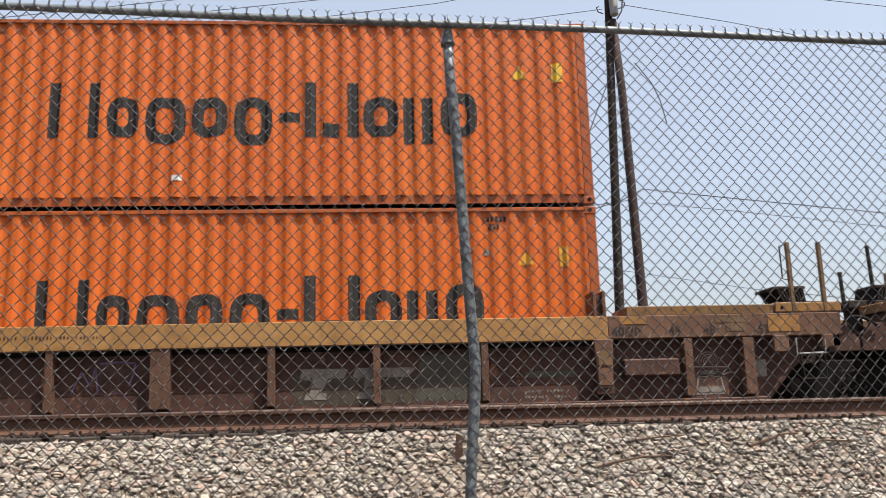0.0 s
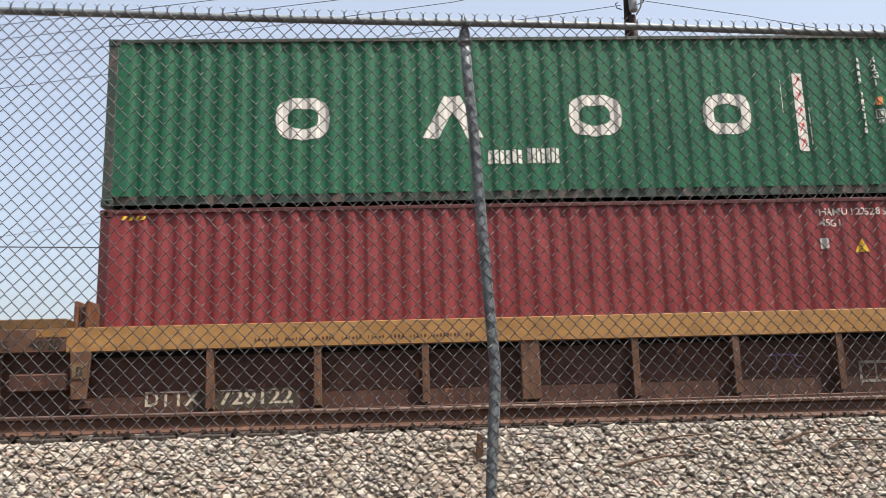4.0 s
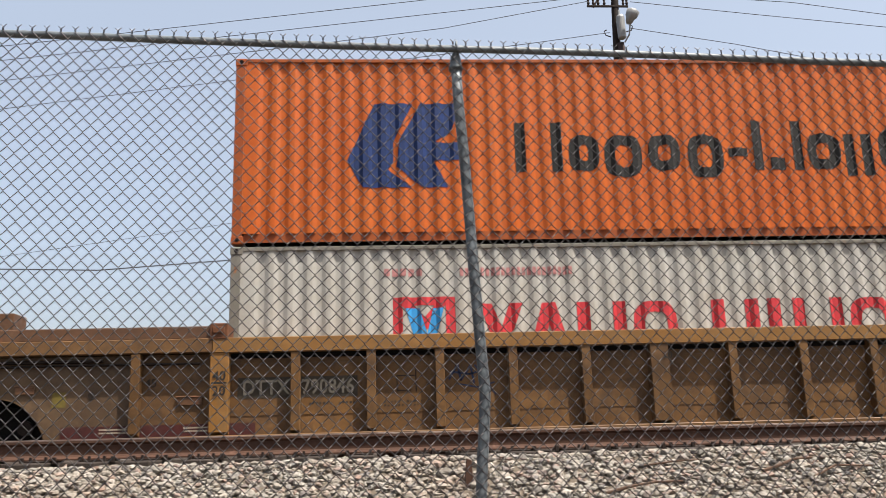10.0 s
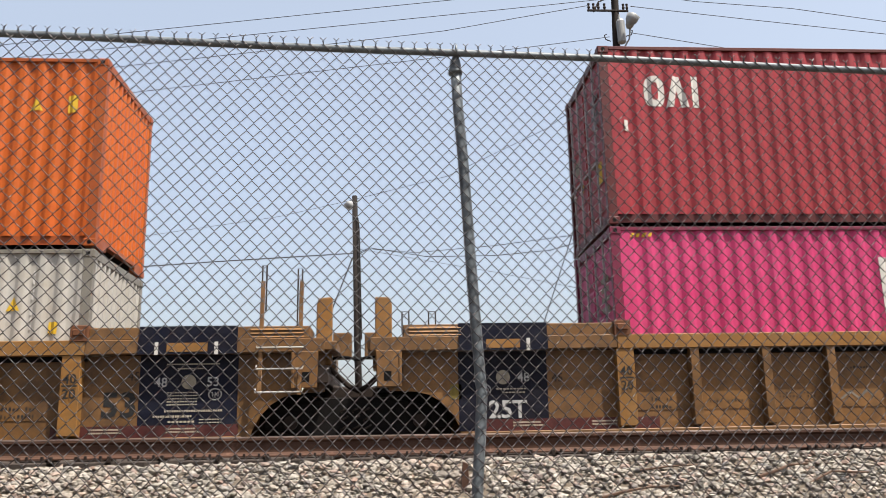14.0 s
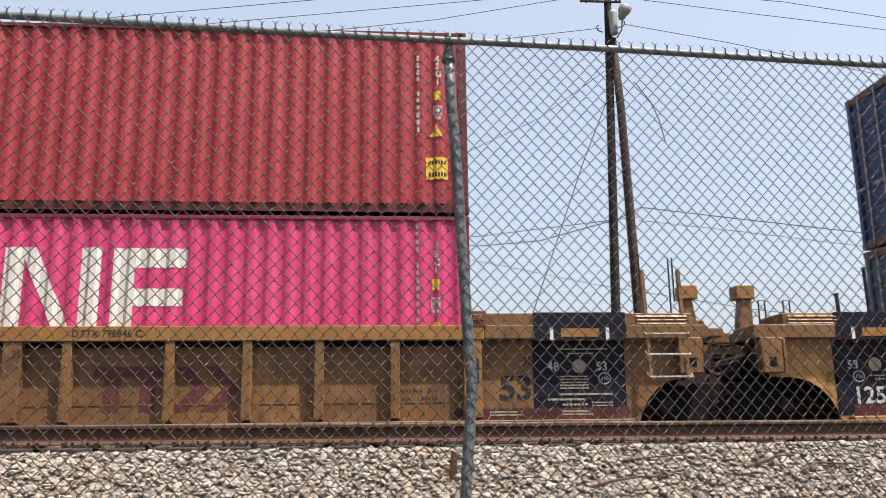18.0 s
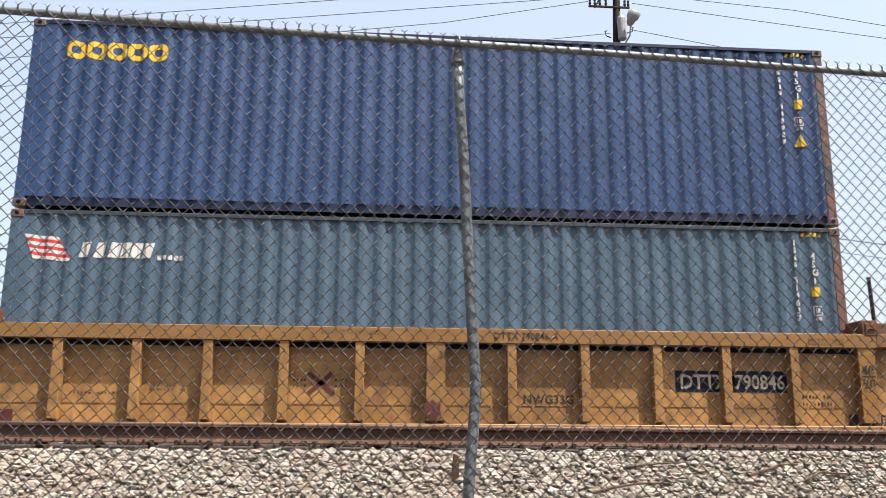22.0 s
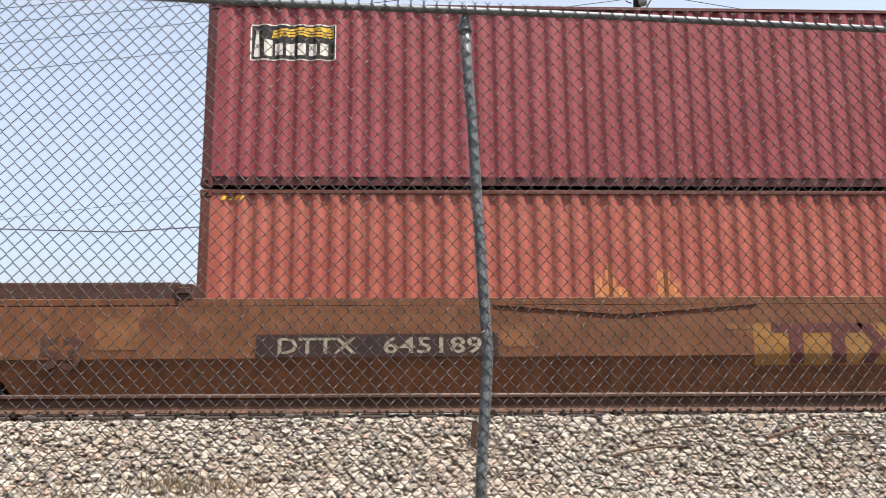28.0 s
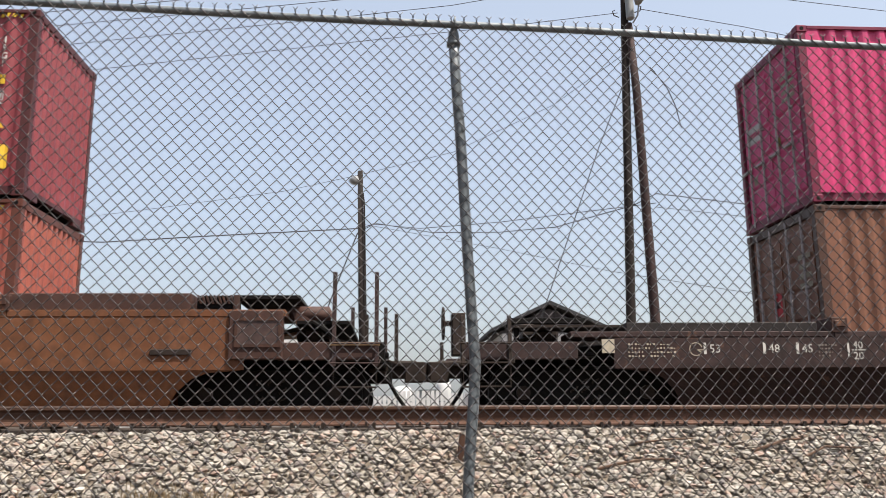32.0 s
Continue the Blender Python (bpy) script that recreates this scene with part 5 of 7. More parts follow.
def cut_at(poly, c, above, k=1):
    """The part of an outline over (or under) c along its axis k (0 along, 1 up)."""
    out = []
    for a, b in zip(poly, poly[1:] + poly[:1]):
        ina, inb = (a[k] >= c) == above, (b[k] >= c) == above
        if ina:
            out.append(a)
        if ina != inb:
            f = (c - a[k]) / (b[k] - a[k])
            out.append((a[0] + (b[0] - a[0]) * f, a[1] + (b[1] - a[1]) * f))
    return out


def truck(root, x):
    """Two-axle truck with cast side frames, springs and wheelsets, centred at x."""
    z = -UNDER + WHEEL_R
    frame = [(-1.28, z + .16), (-1.28, z - .1), (-1.0, z - .12), (-.62, z - .26), (-.36, z - .34), (.36, z - .34), (.62, z - .26), (1.0, z - .12), (1.28, z - .1), (1.28, z + .16), (.9, z + .24), (.42, z + .34), (-.42, z + .34), (-.9, z + .24)]
    s = Shape()
    for y in (0.12, WIDE - 0.24):
        s.prism_y([(x + a, b) for a, b in frame], y, y + 0.12)
    s.box(x - .3, x + .3, .24, WIDE - .24, z - .12, z + .14)
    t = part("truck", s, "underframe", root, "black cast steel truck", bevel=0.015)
    for dx in (-.16, 0, .16):
        part("spring", Shape().tube([(x + dx + .05 * math.cos(k * .9), .1 + .05 * math.sin(k * .9), z - .3 + .018 * k) for k in range(28)], .014, 5), "iron", t)
    for dx in (-.9, .9):
        w = Shape()
        for y, sgn in ((WIDE / 2 - .755, -1), (WIDE / 2 + .755, 1)):
            w.tube([(0, y + sgn * .07, 0), (0, y + sgn * .068, 0), (0, y - sgn * .05, 0), (0, y - sgn * .052, 0), (0, y - sgn * .085, 0)], [.36, WHEEL_R - .01, WHEEL_R, WHEEL_R + .026, WHEEL_R + .024], 28)
            w.tube([(0, y + sgn * .13, 0), (0, y + sgn * .05, 0)], .11, 12)
        w.tube([(0, .16, 0), (0, WIDE - .16, 0)], .08, 10)
        for k in range(6):
            g = k * math.pi / 3
            w.box(.23 * math.cos(g) - .03, .23 * math.cos(g) + .03, WIDE / 2 - .84, WIDE / 2 - .815, .23 * math.sin(g) - .03, .23 * math.sin(g) + .03)
        ob = part("wheelset", w, "wheel", t, "worn steel wheels on an axle")
        ob.location = (x + dx, 0, z)
        AXLES.append((ob, x + dx, z))
        part("bearing", Shape().tube([(x + dx, .04, z), (x + dx, .13, z)], .1, 12), "iron", t)


def ladder(root, x0, x1, z0, z1, rungs, material, y=OUT - 0.03, rung_paint="pale_steel"):
    lean = lambda z: y + .13 * max(0, z - .5) / 1.5
    rail = lambda x: Shape().prism_x([(y, z0), (lean(z1), z1), (lean(z1) + .05, z1), (y + .05, z0)], x - .028, x + .028)
    l = part("ladder_post", rail(x0), material, root, bevel=.006)
    part("ladder_post", rail(x1), material, root, bevel=.006)
    for z in rungs:
        v = lean(z)
        part("rung", Shape().tube([(x0 - .05, v + .03, z + .05), (x0 - .045, v - .04, z), (x1 + .045, v - .04, z), (x1 + .05, v + .03, z + .05)], .012, 6), rung_paint, l)


def hand_loop(root, x, z0, z1, y, w=.06):
    part("grab_iron", Shape().tube([(x, y, z0), (x, y, z1), (x + w, y, z1), (x + w, y, z0 + .2)], .012, 6), "iron", root)


def brake_wheel(root, x, y, z, r, material):
    s = Shape().ring((x, y, z), r, .016, "y", 24, 6)
    w = part("brake_wheel", s, material, root, "spoked hand-brake wheel")
    for k in range(8):
        g = k * math.pi / 4
        part("spoke", Shape().tube([(x, y, z), (x + r * math.cos(g), y, z + r * math.sin(g))], .012, 5), material, w)
    part("gear_case", Shape().tube([(x, y + .02, z), (x, y + .06, z), (x, y + .2, z)], [r * .62, r * .66, r * .5], 18), "tan", w)


def coupler(root, x, to):
    """Knuckle coupler with hose, reaching from x towards to."""
    d = 1 if to > x else -1
    y, z = WIDE / 2, 0.47
    s = Shape().box(min(x, to - d * .2), max(x, to - d * .2), y - .1, y + .1, z - .1, z + .1)
    s.prism_z([(to - d * .3, y - .17), (to, y - .19), (to + d * .05, y - .06), (to - d * .06, y + .02), (to, y + .17), (to - d * .3, y + .16)], z - .16, z + .15)
    c = part("coupler", s, "iron", root, "rusty knuckle coupler", bevel=.012)
    part("air_hose", Shape().tube([(x - d * .1, y - .32, z - .02), (x + d * .02, y - .36, z - .1), (x + d * .16, y - .37, z - .36), (x + d * .3, y - .37, z - .55), (to - d * .05, y - .36, z - .61), (to + d * .03, y - .35, z - .6)], .03, 8), "underframe", c, "black rubber air hose")
    part("glad_hand", Shape().box(min(to, to + d * .12), max(to, to + d * .12), y - .4, y - .3, z - .66, z - .56), "iron", c, bevel=.01)
    part("angle_cock", Shape().tube([(x - d * .25, y - .32, z + .02), (x - d * .08, y - .32, z), (x, y - .33, z - .04)], .04, 8).box(x - .03, x + .03, y - .36, y - .3, z, z + .12), "iron", c)
    part("drawbar_head", Shape().box(min(x + d * .05, to - d * .1), max(x + d * .05, to - d * .1), y - .17, y + .17, z + .06, z + .17), "iron", c, bevel=.03)
    part("uncoupling_lever", Shape().tube([(x, -.05, .58), (x + d * .22, -.05, .5), (x + d * .22, y, .62)], .015, 6), "iron", c)


def end_profile(kind):
    """Edge of the side sheet round the wheel arch, as (distance beyond the container, up)."""
    if kind == "round":
        return [(2.28, -.2), (2.34, .02), (2.44, .2), (2.58, .35), (2.75, .45), (2.95, .495), (3.3, .51)]
    if kind == "slant":
        return [(2.16, -.2), (2.34, -.01), (2.62, .3), (2.86, .52), (3.1, .6), (3.3, .6)]
    return [(2.2, -.2), (2.4, .12), (2.6, .3), (2.82, .38), (3.3, .42)]


def well_car(label, along, paint, chord, spec):
    root = thing("well_car", label, "railway car", "well cars of the train")
    L = LONG
    ends = (spec["left"], spec["right"])
    flip = (lambda d: -d, lambda d: L + d)
    z_chord0, z_chord1 = spec["chord"]
    top = spec["top"]
    prof = end_profile(spec["arch"])
    reach = 3.3

    def sides(fy):
        outline = [(flip[0](d), z) for d, z in reversed(prof)] + [(flip[1](d), z) for d, z in prof] + [(flip[1](reach), z_chord0), (flip[0](reach), z_chord0)]
        y0, y1 = sorted((fy(spec["skin"]), fy(spec["skin"] + .02)))
        if spec["style"] == "ribbed":
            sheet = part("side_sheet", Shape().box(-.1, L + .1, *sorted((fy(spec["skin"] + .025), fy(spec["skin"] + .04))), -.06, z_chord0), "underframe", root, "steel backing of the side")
            cuts = [-4.0] + sorted(x for x, w in spec["ribs"]) + [L + 4.0]
            for c0, c1 in zip(cuts, cuts[1:]):
                bay = cut_at(cut_at(outline, c0, True, 0), c1, False, 0)
                if len(bay) > 2:
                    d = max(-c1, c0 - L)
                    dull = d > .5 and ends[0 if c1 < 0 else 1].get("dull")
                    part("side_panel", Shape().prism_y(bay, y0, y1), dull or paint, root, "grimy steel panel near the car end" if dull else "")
        else:
            knee = spec["knee"]
            lower = [(flip[0](d), min(z, knee)) for d, z in reversed(prof)] + [(flip[1](d), min(z, knee)) for d, z in prof]
            s = Shape()
            n = len(lower)
            ya, yb = fy(OUT), fy(OUT + spec.get("lean", .16))
            s.prism_y([(flip[0](reach), prof[-1][1])] + [(flip[1](reach), prof[-1][1]), (flip[1](reach), z_chord0), (flip[0](reach), z_chord0)], *sorted((ya, fy(OUT + .02))))
            pts = [(x, z) for x, z in lower]
            vs = [(x, ya + (yb - ya) * (knee - z) / (knee + .2), z) for x, z in pts] + [(flip[1](2.86), ya, knee), (flip[0](2.86), ya, knee)]
            s.add(vs, [tuple(range(len(vs)))])
            sheet = part("side_sheet", s, paint, root, "smooth steel side with an inward-slanting lower panel")
        a, b = sorted((fy(OUT), fy(.0)))
        c0, c1 = spec.get("chord_x", (-.12, L + .12))
        part("top_chord", Shape().box(c0, c1, a, b, z_chord0, z_chord1), chord, root, "flat top chord along the well", bevel=.008)
        if spec["style"] == "ribbed":
            # ledge under the chord, coloured black to stand for the shade there
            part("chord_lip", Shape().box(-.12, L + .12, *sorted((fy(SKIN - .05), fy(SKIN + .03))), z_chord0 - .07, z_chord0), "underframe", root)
            part("lower_chord", Shape().box(-2.2, L + 2.2, *sorted((fy(OUT + .02), fy(0))), -.22, -.06), paint, root, bevel=.01)
            part("sheet_seam", Shape().box(-.1, L + .1, *sorted((fy(SKIN - .008), fy(SKIN))), .19, .205).box(-.1, L + .1, *sorted((fy(SKIN - .01), fy(SKIN))), z_chord0 - .14, z_chord0 - .12), paint, sheet)
            for x, w in spec["ribs"]:
                s = Shape().prism_x([(fy(OUT + .015), z_chord0), (fy(OUT + .015), z_chord0 - .2), (fy(OUT + .03), -.02), (fy(SKIN), -.06), (fy(SKIN), z_chord0)], x - w / 2, x + w / 2)
                part("rib", s, "chord_yellow" if w == .25 else spec["rib_paint"], sheet, bevel=.006)
        for k in (0, 1):
            f = flip[k]
            x0, x1 = sorted((f(spec.get("box_from", .11)), f(spec["box_to"])))
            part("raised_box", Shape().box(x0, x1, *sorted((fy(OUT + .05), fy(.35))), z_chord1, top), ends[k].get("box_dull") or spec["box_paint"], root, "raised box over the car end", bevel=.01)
            if spec["arch"] == "slant":
                x0, x1 = sorted((f(2.4), f(3.38)))
                part("step_box", Shape().box(x0, x1, *sorted((fy(OUT + .03), fy(.35))), z_chord1 + .015, top + .02), "chord_yellow", root, "yellow box beside the joint", bevel=.012)
                part("step_hole", Shape().tube([(f(2.5), fy(OUT + .026), top - .06), (f(2.5), fy(OUT + .05), top - .06)], .025, 10), "underframe", root)
                # thin black sheet that stands for the shade in the gap below the box
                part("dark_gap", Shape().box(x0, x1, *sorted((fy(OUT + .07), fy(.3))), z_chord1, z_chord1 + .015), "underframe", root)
            x0, x1 = sorted((f(.12 if spec["arch"] != "slant" else .2 if k == 0 else -.05), f(ends[k]["deck"])))
            part("end_chord", Shape().box(x0, x1, *sorted((fy(OUT + .01), fy(.25))), z_chord0 + .01, z_chord1), spec["end_paint"], root, "side beam of the car end", bevel=.01)
            x0, x1 = sorted((f(-.02), f(-.3)))
            if spec["arch"] == "slant":
                gx = sorted((f(.12), f(-.08))) if k == 0 else sorted((f(-.06), f(-.25)))
                for ga, gb in ((gx[0], gx[0] + .05), (gx[1] - .05, gx[1]), (gx[0] + .05, gx[1] - .05)):
                    part("corner_guide", Shape().box(ga, gb, *sorted((fy(OUT + (.06 if gb - ga > .06 else .0)), fy(-.03))), z_chord1 - .02, z_chord1 + (.36 if gb - ga < .06 else .3)), "car_brown" if gb - ga > .06 else "car_rust", root, "rusty upright container guide", bevel=.01)
                continue
            part("corner_guide", Shape().box(*sorted((f(.16), f(-.08))), *sorted((fy(OUT - .01), fy(-.02))), z_chord1 - .02, z_chord1 + .2).box(*sorted((f(.12), f(-.04))), *sorted((fy(OUT - .03), fy(OUT))), z_chord1 + .06, z_chord1 + .15), "car_rust" if spec["style"] == "ribbed" else "end_brown", root, "rusty container guide", bevel=.01)

    both(sides)
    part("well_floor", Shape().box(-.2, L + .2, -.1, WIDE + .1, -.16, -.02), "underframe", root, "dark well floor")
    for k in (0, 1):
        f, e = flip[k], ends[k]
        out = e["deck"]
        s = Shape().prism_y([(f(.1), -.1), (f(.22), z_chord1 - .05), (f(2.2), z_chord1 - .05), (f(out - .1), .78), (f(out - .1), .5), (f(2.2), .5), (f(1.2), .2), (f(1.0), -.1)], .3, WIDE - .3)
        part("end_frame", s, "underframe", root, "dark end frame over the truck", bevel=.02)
        for yy in (OUT, WIDE - OUT - .2):
            a = f(out - .55)
            if spec["arch"] == "slant":
                for d0, d1, zl in ((2.31, 2.54, .55), (3.02, 3.2, .6)) if e["kind"] == "joint" else ((2.31, 2.54, .55), (3.44, 3.7, .55)):
                    part("hanging_block", Shape().box(*sorted((f(d0), f(d1))), yy, yy + .2, zl, z_chord0 + .02), "brown_tan", root, bevel=.012)
            elif spec["arch"] == "round":
                for i in range(3 if e["kind"] == "joint" else 0):
                    part("louvre", Shape().prism_x([(yy + .045, top - .03 - .05 * i), (yy + .03, top - .055 - .05 * i), (yy + .05, top - .06 - .05 * i)], *sorted((f(2.3), f(3.02)))), "chord_yellow", root)
                part("end_post", Shape().prism_y([(f(out - .42), .55), (f(out - .42), z_chord0 + .02), (f(out - .08), z_chord0 + .02), (f(out - .1), .55)], yy, yy + .2), spec["end_paint"], root, bevel=.012)
                part("post_rim", Shape().box(*sorted((f(out - .44), f(out - .4))), yy - .015, yy + .1, .55, z_chord0), spec["end_paint"], root, bevel=.006)
        if spec["arch"] == "round":
            part("post_hole", Shape().box(*sorted((f(out - .31), f(out - .18))), OUT - .003, OUT + .03, .62, .78), "underframe", root, bevel=.02)
        if e["kind"] == "joint":
            if e.get("truck"):
                truck(root, f(3.71))
            if spec["arch"] == "slant":
                for i in range(8):
                    part("grille_bar", Shape().prism_y([(f(2.74 + .05 * i), 1.53 + .004 * i), (f(2.765 + .05 * i), 1.53 + .004 * i), (f(2.86 + .045 * i), 1.33), (f(2.835 + .045 * i), 1.33)], .16, .2), "wheel", root)
                part("grille_box", Shape().prism_y([(f(2.72), 1.56), (f(3.16), 1.58), (f(3.2), 1.34), (f(2.86), 1.31)], .2, .75), "underframe", root, "dark tilted grille")
                part("grille_frame", Shape().box(*sorted((f(2.68), f(3.18))), .15, .78, 1.53, 1.57).box(*sorted((f(2.82), f(3.22))), .15, .78, 1.29, 1.33), "iron", root, bevel=.006)
                part("bracket", Shape().box(*sorted((f(3.2), f(3.56))), .3, .9, 1.24, 1.36).box(*sorted((f(3.3), f(3.4))), .4, .7, .9, 1.25), "iron", root, bevel=.01)
                part("side_wedge", Shape().prism_y([(f(3.16), .93), (f(e["vee"]), .95), (f(e["vee"] + .2), .71), (f(e["vee"] + .2), .55), (f(3.16), .55)], OUT + .1, OUT + .16), "car_brown", root, "brown plate at the joint", bevel=.006)
                if e.get("ladder"):
                    part("brake_hose", Shape().tube([(f(3.36), OUT + .05, .88), (f(3.42), OUT + .05, .97), (f(3.52), OUT + .05, 1.03), (f(3.66), OUT + .05, 1.03), (f(3.8), OUT + .05, .97), (f(3.92), OUT + .05, .88)], .022, 7), "underframe", root, "black rubber hose")
            else:
                d0, d1 = e["ped"]
                if e.get("head"):
                    ped = part("pedestal", Shape().prism_y([(f(d0 + .03), .9), (f(d0 + .02), 1.71), (f(d1 - .06), 1.71), (f(d1), 1.34), (f(d1), .9)], .25, .43), spec["box_paint"], root, "upright pedestal with a square head", bevel=.012)
                    part("pedestal_head", Shape().box(*sorted((f(d0 - .02), f(d1 + .02))), .21, .47, 1.7, 1.91), "chord_yellow", ped, bevel=.012)
                else:
                    ped = part("pedestal", Shape().prism_y([(f(d0), .9), (f(d0), 1.76), (f(d0 + .03), 1.86), (f(d1), 1.87), (f(d1), .9)], .02, .22), "chord_yellow", root, "upright pedestal block", bevel=.015)
                part("pedestal_foot", Shape().box(*sorted((f(d0 - .06), f(d1 + .1))), OUT + .03, .45, 1.06, 1.19), spec["box_paint"], ped, bevel=.015)
                part("pedestal", Shape().box(*sorted((f(d0 + .12), f(d1 + .2))), 1.9, 2.2, 1.18, 1.6), spec["box_paint"], root, bevel=.015)
                part("brake_hose", Shape().tube([(f(3.3), .3, 1.0), (f(3.5), .2, 1.03), (f(3.8), .15, .98)], .022, 7), "underframe", root, "black rubber hose")
                part("hose_guide", Shape().prism_y([(f(2.95), 1.19), (f(3.16), 1.19), (f(3.12), 1.34), (f(2.98), 1.34)], .5, .8), spec["box_paint"], root, bevel=.01)
                part("slant_pipe", Shape().tube([(f(3.3), .3, .9), (f(3.6), .35, .62), (f(3.75), .4, .55)], .04, 8), "iron", root)
                part("pipe", Shape().tube([(f(2.3), .1, 1.3), (f(2.6), .05, 1.34), (f(3.0), .05, 1.34)], .03, 7), "tan", root)
            part("joint_casting", Shape().prism_y([(f(2.9), .5), (f(3.2), .7), (f(3.75), .62), (f(3.75), .3), (f(3.0), .3)], .9, 1.55), "iron", root, "articulation casting", bevel=.03)
            if spec["arch"] == "slant":
                if e.get("ladder"):
                    for d in (2.68, 3.15):
                        part("ladder_post", Shape().box(*sorted((f(d - .028), f(d + .028))), OUT + .02, OUT + .08, 1.12, 2.13), spec["ladder_paint"], root, bevel=.006)
                    part("grab_iron", Shape().tube([(f(2.66), OUT + .06, 2.1), (f(2.57), OUT + .06, 2.08), (f(2.57), OUT + .06, 1.6), (f(2.66), OUT + .06, 1.58)], .011, 6), "iron", root)
                    part("stirrup", Shape().tube([(f(2.64), OUT, .74), (f(2.64), OUT, .52), (f(3.06), OUT, .53), (f(3.06), OUT, .74)], .014, 6), "lamp_grey", root)
                    part("stirrup", Shape().tube([(f(2.68), OUT, .52), (f(2.72), OUT, .17), (f(3.04), OUT, .17), (f(3.04), OUT, .52)], .013, 6), "iron", root)
                else:
                    part("ladder_post", Shape().box(*sorted((f(2.93), f(2.99))), OUT + .02, OUT + .08, 1.28, 2.13), spec["ladder_paint"], root, bevel=.006)
                    part("grab_iron", Shape().tube([(f(2.95), OUT + .06, 2.07), (f(2.86), OUT + .06, 2.05), (f(2.86), OUT + .06, 1.52), (f(2.95), OUT + .06, 1.5)], .011, 6), "iron", root)
                    part("short_post", Shape().box(*sorted((f(3.3), f(3.36))), OUT + .05, OUT + .1, 1.28, 1.66), spec["ladder_paint"], root, bevel=.006)
            elif e.get("ladder"):
                ladder(root, *sorted((f(2.44), f(2.97))), .46, 2.04, (.5, .81, 1.1), spec["ladder_paint"])
                hand_loop(root, f(2.4), 1.45, 2.3, OUT + .3)
                hand_loop(root, f(2.9), 1.4, 2.25, OUT + .3)
            else:
                for d in (3.05, 2.66):
                    part("grab_iron", Shape().tube([(f(d + .05), .3, 1.38), (f(d + .05), .3, 1.69), (f(d - .05), .3, 1.69), (f(d - .05), .3, 1.38)], .012, 6), "iron", root)
                if spec["arch"] == "round":
                    flat_mark(root, "yellow_label", [rect(*sorted((f(2.3), f(2.46))), .38, .58)], "dim_label", SKIN, "small yellow label")
            part("cross_beam", Shape().box(*sorted((f(3.1), f(3.35))), OUT + .1, WIDE - OUT - .1, .62, .86), "iron", root, bevel=.012)
        else:
            truck(root, f(3.5 if spec["arch"] == "slant" else 3.6))
            lo, hi = e.get("lad", (4.68, 5.24))
            x0, x1 = sorted((f(out - .1), f(hi + .03)))
            part("platform_beam", Shape().box(x0, x1, OUT + .02, OUT + .12, .66 if spec["arch"] == "slant" else .55, .79), spec["deck_paint"], root, "side beam of the end platform", bevel=.01)
            part("platform_beam", Shape().box(x0, x1, WIDE - OUT - .12, WIDE - OUT - .02, .55, .79), spec["deck_paint"], root, bevel=.01)
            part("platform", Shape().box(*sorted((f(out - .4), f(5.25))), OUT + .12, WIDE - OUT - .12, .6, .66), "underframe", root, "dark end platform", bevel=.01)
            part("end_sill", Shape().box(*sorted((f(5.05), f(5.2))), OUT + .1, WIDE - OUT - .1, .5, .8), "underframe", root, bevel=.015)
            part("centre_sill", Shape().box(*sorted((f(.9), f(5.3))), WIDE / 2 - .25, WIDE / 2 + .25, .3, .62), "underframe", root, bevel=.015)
            grilled = spec["arch"] == "slant"
            if not grilled:
                if e.get("step"):
                    part("walkway", Shape().box(*sorted((f(3.12), f(4.02))), OUT + .1, WIDE - OUT - .15, top - .07, top - .02), "underframe", root, "dark grated walkway")
                    part("walkway", Shape().box(*sorted((f(3.98), f(4.72))), OUT + .12, WIDE - OUT - .15, 1.05, 1.1), "underframe", root)
                    if k == 1:
                        part("reservoir", Shape().tube([(f(3.84), .0, 1.22), (f(3.88), .0, 1.22), (f(4.4), .0, 1.22), (f(4.44), .0, 1.22)], [.05, .12, .12, .05], 14), "end_brown", root, "brown air reservoir", smooth=True)
                        for i in range(9):
                            part("slat", Shape().prism_y([(f(2.62 + .055 * i), top - .02), (f(2.645 + .055 * i), top - .02), (f(2.69 + .055 * i), top - .14), (f(2.665 + .055 * i), top - .14)], OUT + .06, OUT + .09), "end_brown", root)
                        part("slat_post", Shape().box(*sorted((f(3.12), f(3.2))), OUT + .05, OUT + .12, 1.2, top - .02), "end_brown", root, bevel=.006)
                    else:
                        part("top_plate", Shape().box(*sorted((f(2.55), f(4.25))), OUT + .04, .5, top - .1, top - .03), "black_brown", root, "dark plate over the car end", bevel=.008)
                        for d0, d1 in ((2.62, 2.86), (3.1, 3.3), (3.72, 3.92)):
                            part("plate_leg", Shape().box(*sorted((f(d0), f(d1))), OUT + .08, OUT + .3, 1.12, top - .1), "black_brown", root)
                        part("end_beam", Shape().box(*sorted((f(3.9), f(5.33))), OUT + .12, OUT + .4, .93, 1.0).box(*sorted((f(3.9), f(5.1))), OUT + .2, OUT + .32, .8, .86).box(*sorted((f(4.9), f(5.0))), OUT + .2, OUT + .32, .7, .93), "black_brown", root, bevel=.01)
                        part("brake_cover", Shape().prism_y([(f(4.3), .6), (f(4.3), .9), (f(5.1), .86), (f(5.4), .8), (f(5.55), .66), (f(5.55), .55)], .2, 1.2), "underframe", root, "dark rounded brake cover", bevel=.03)
                    part("beam_lip", Shape().box(*sorted((f(lo - .05), f(hi + .05))), OUT - .01, OUT + .03, .74, .79), "tan", root, bevel=.006)
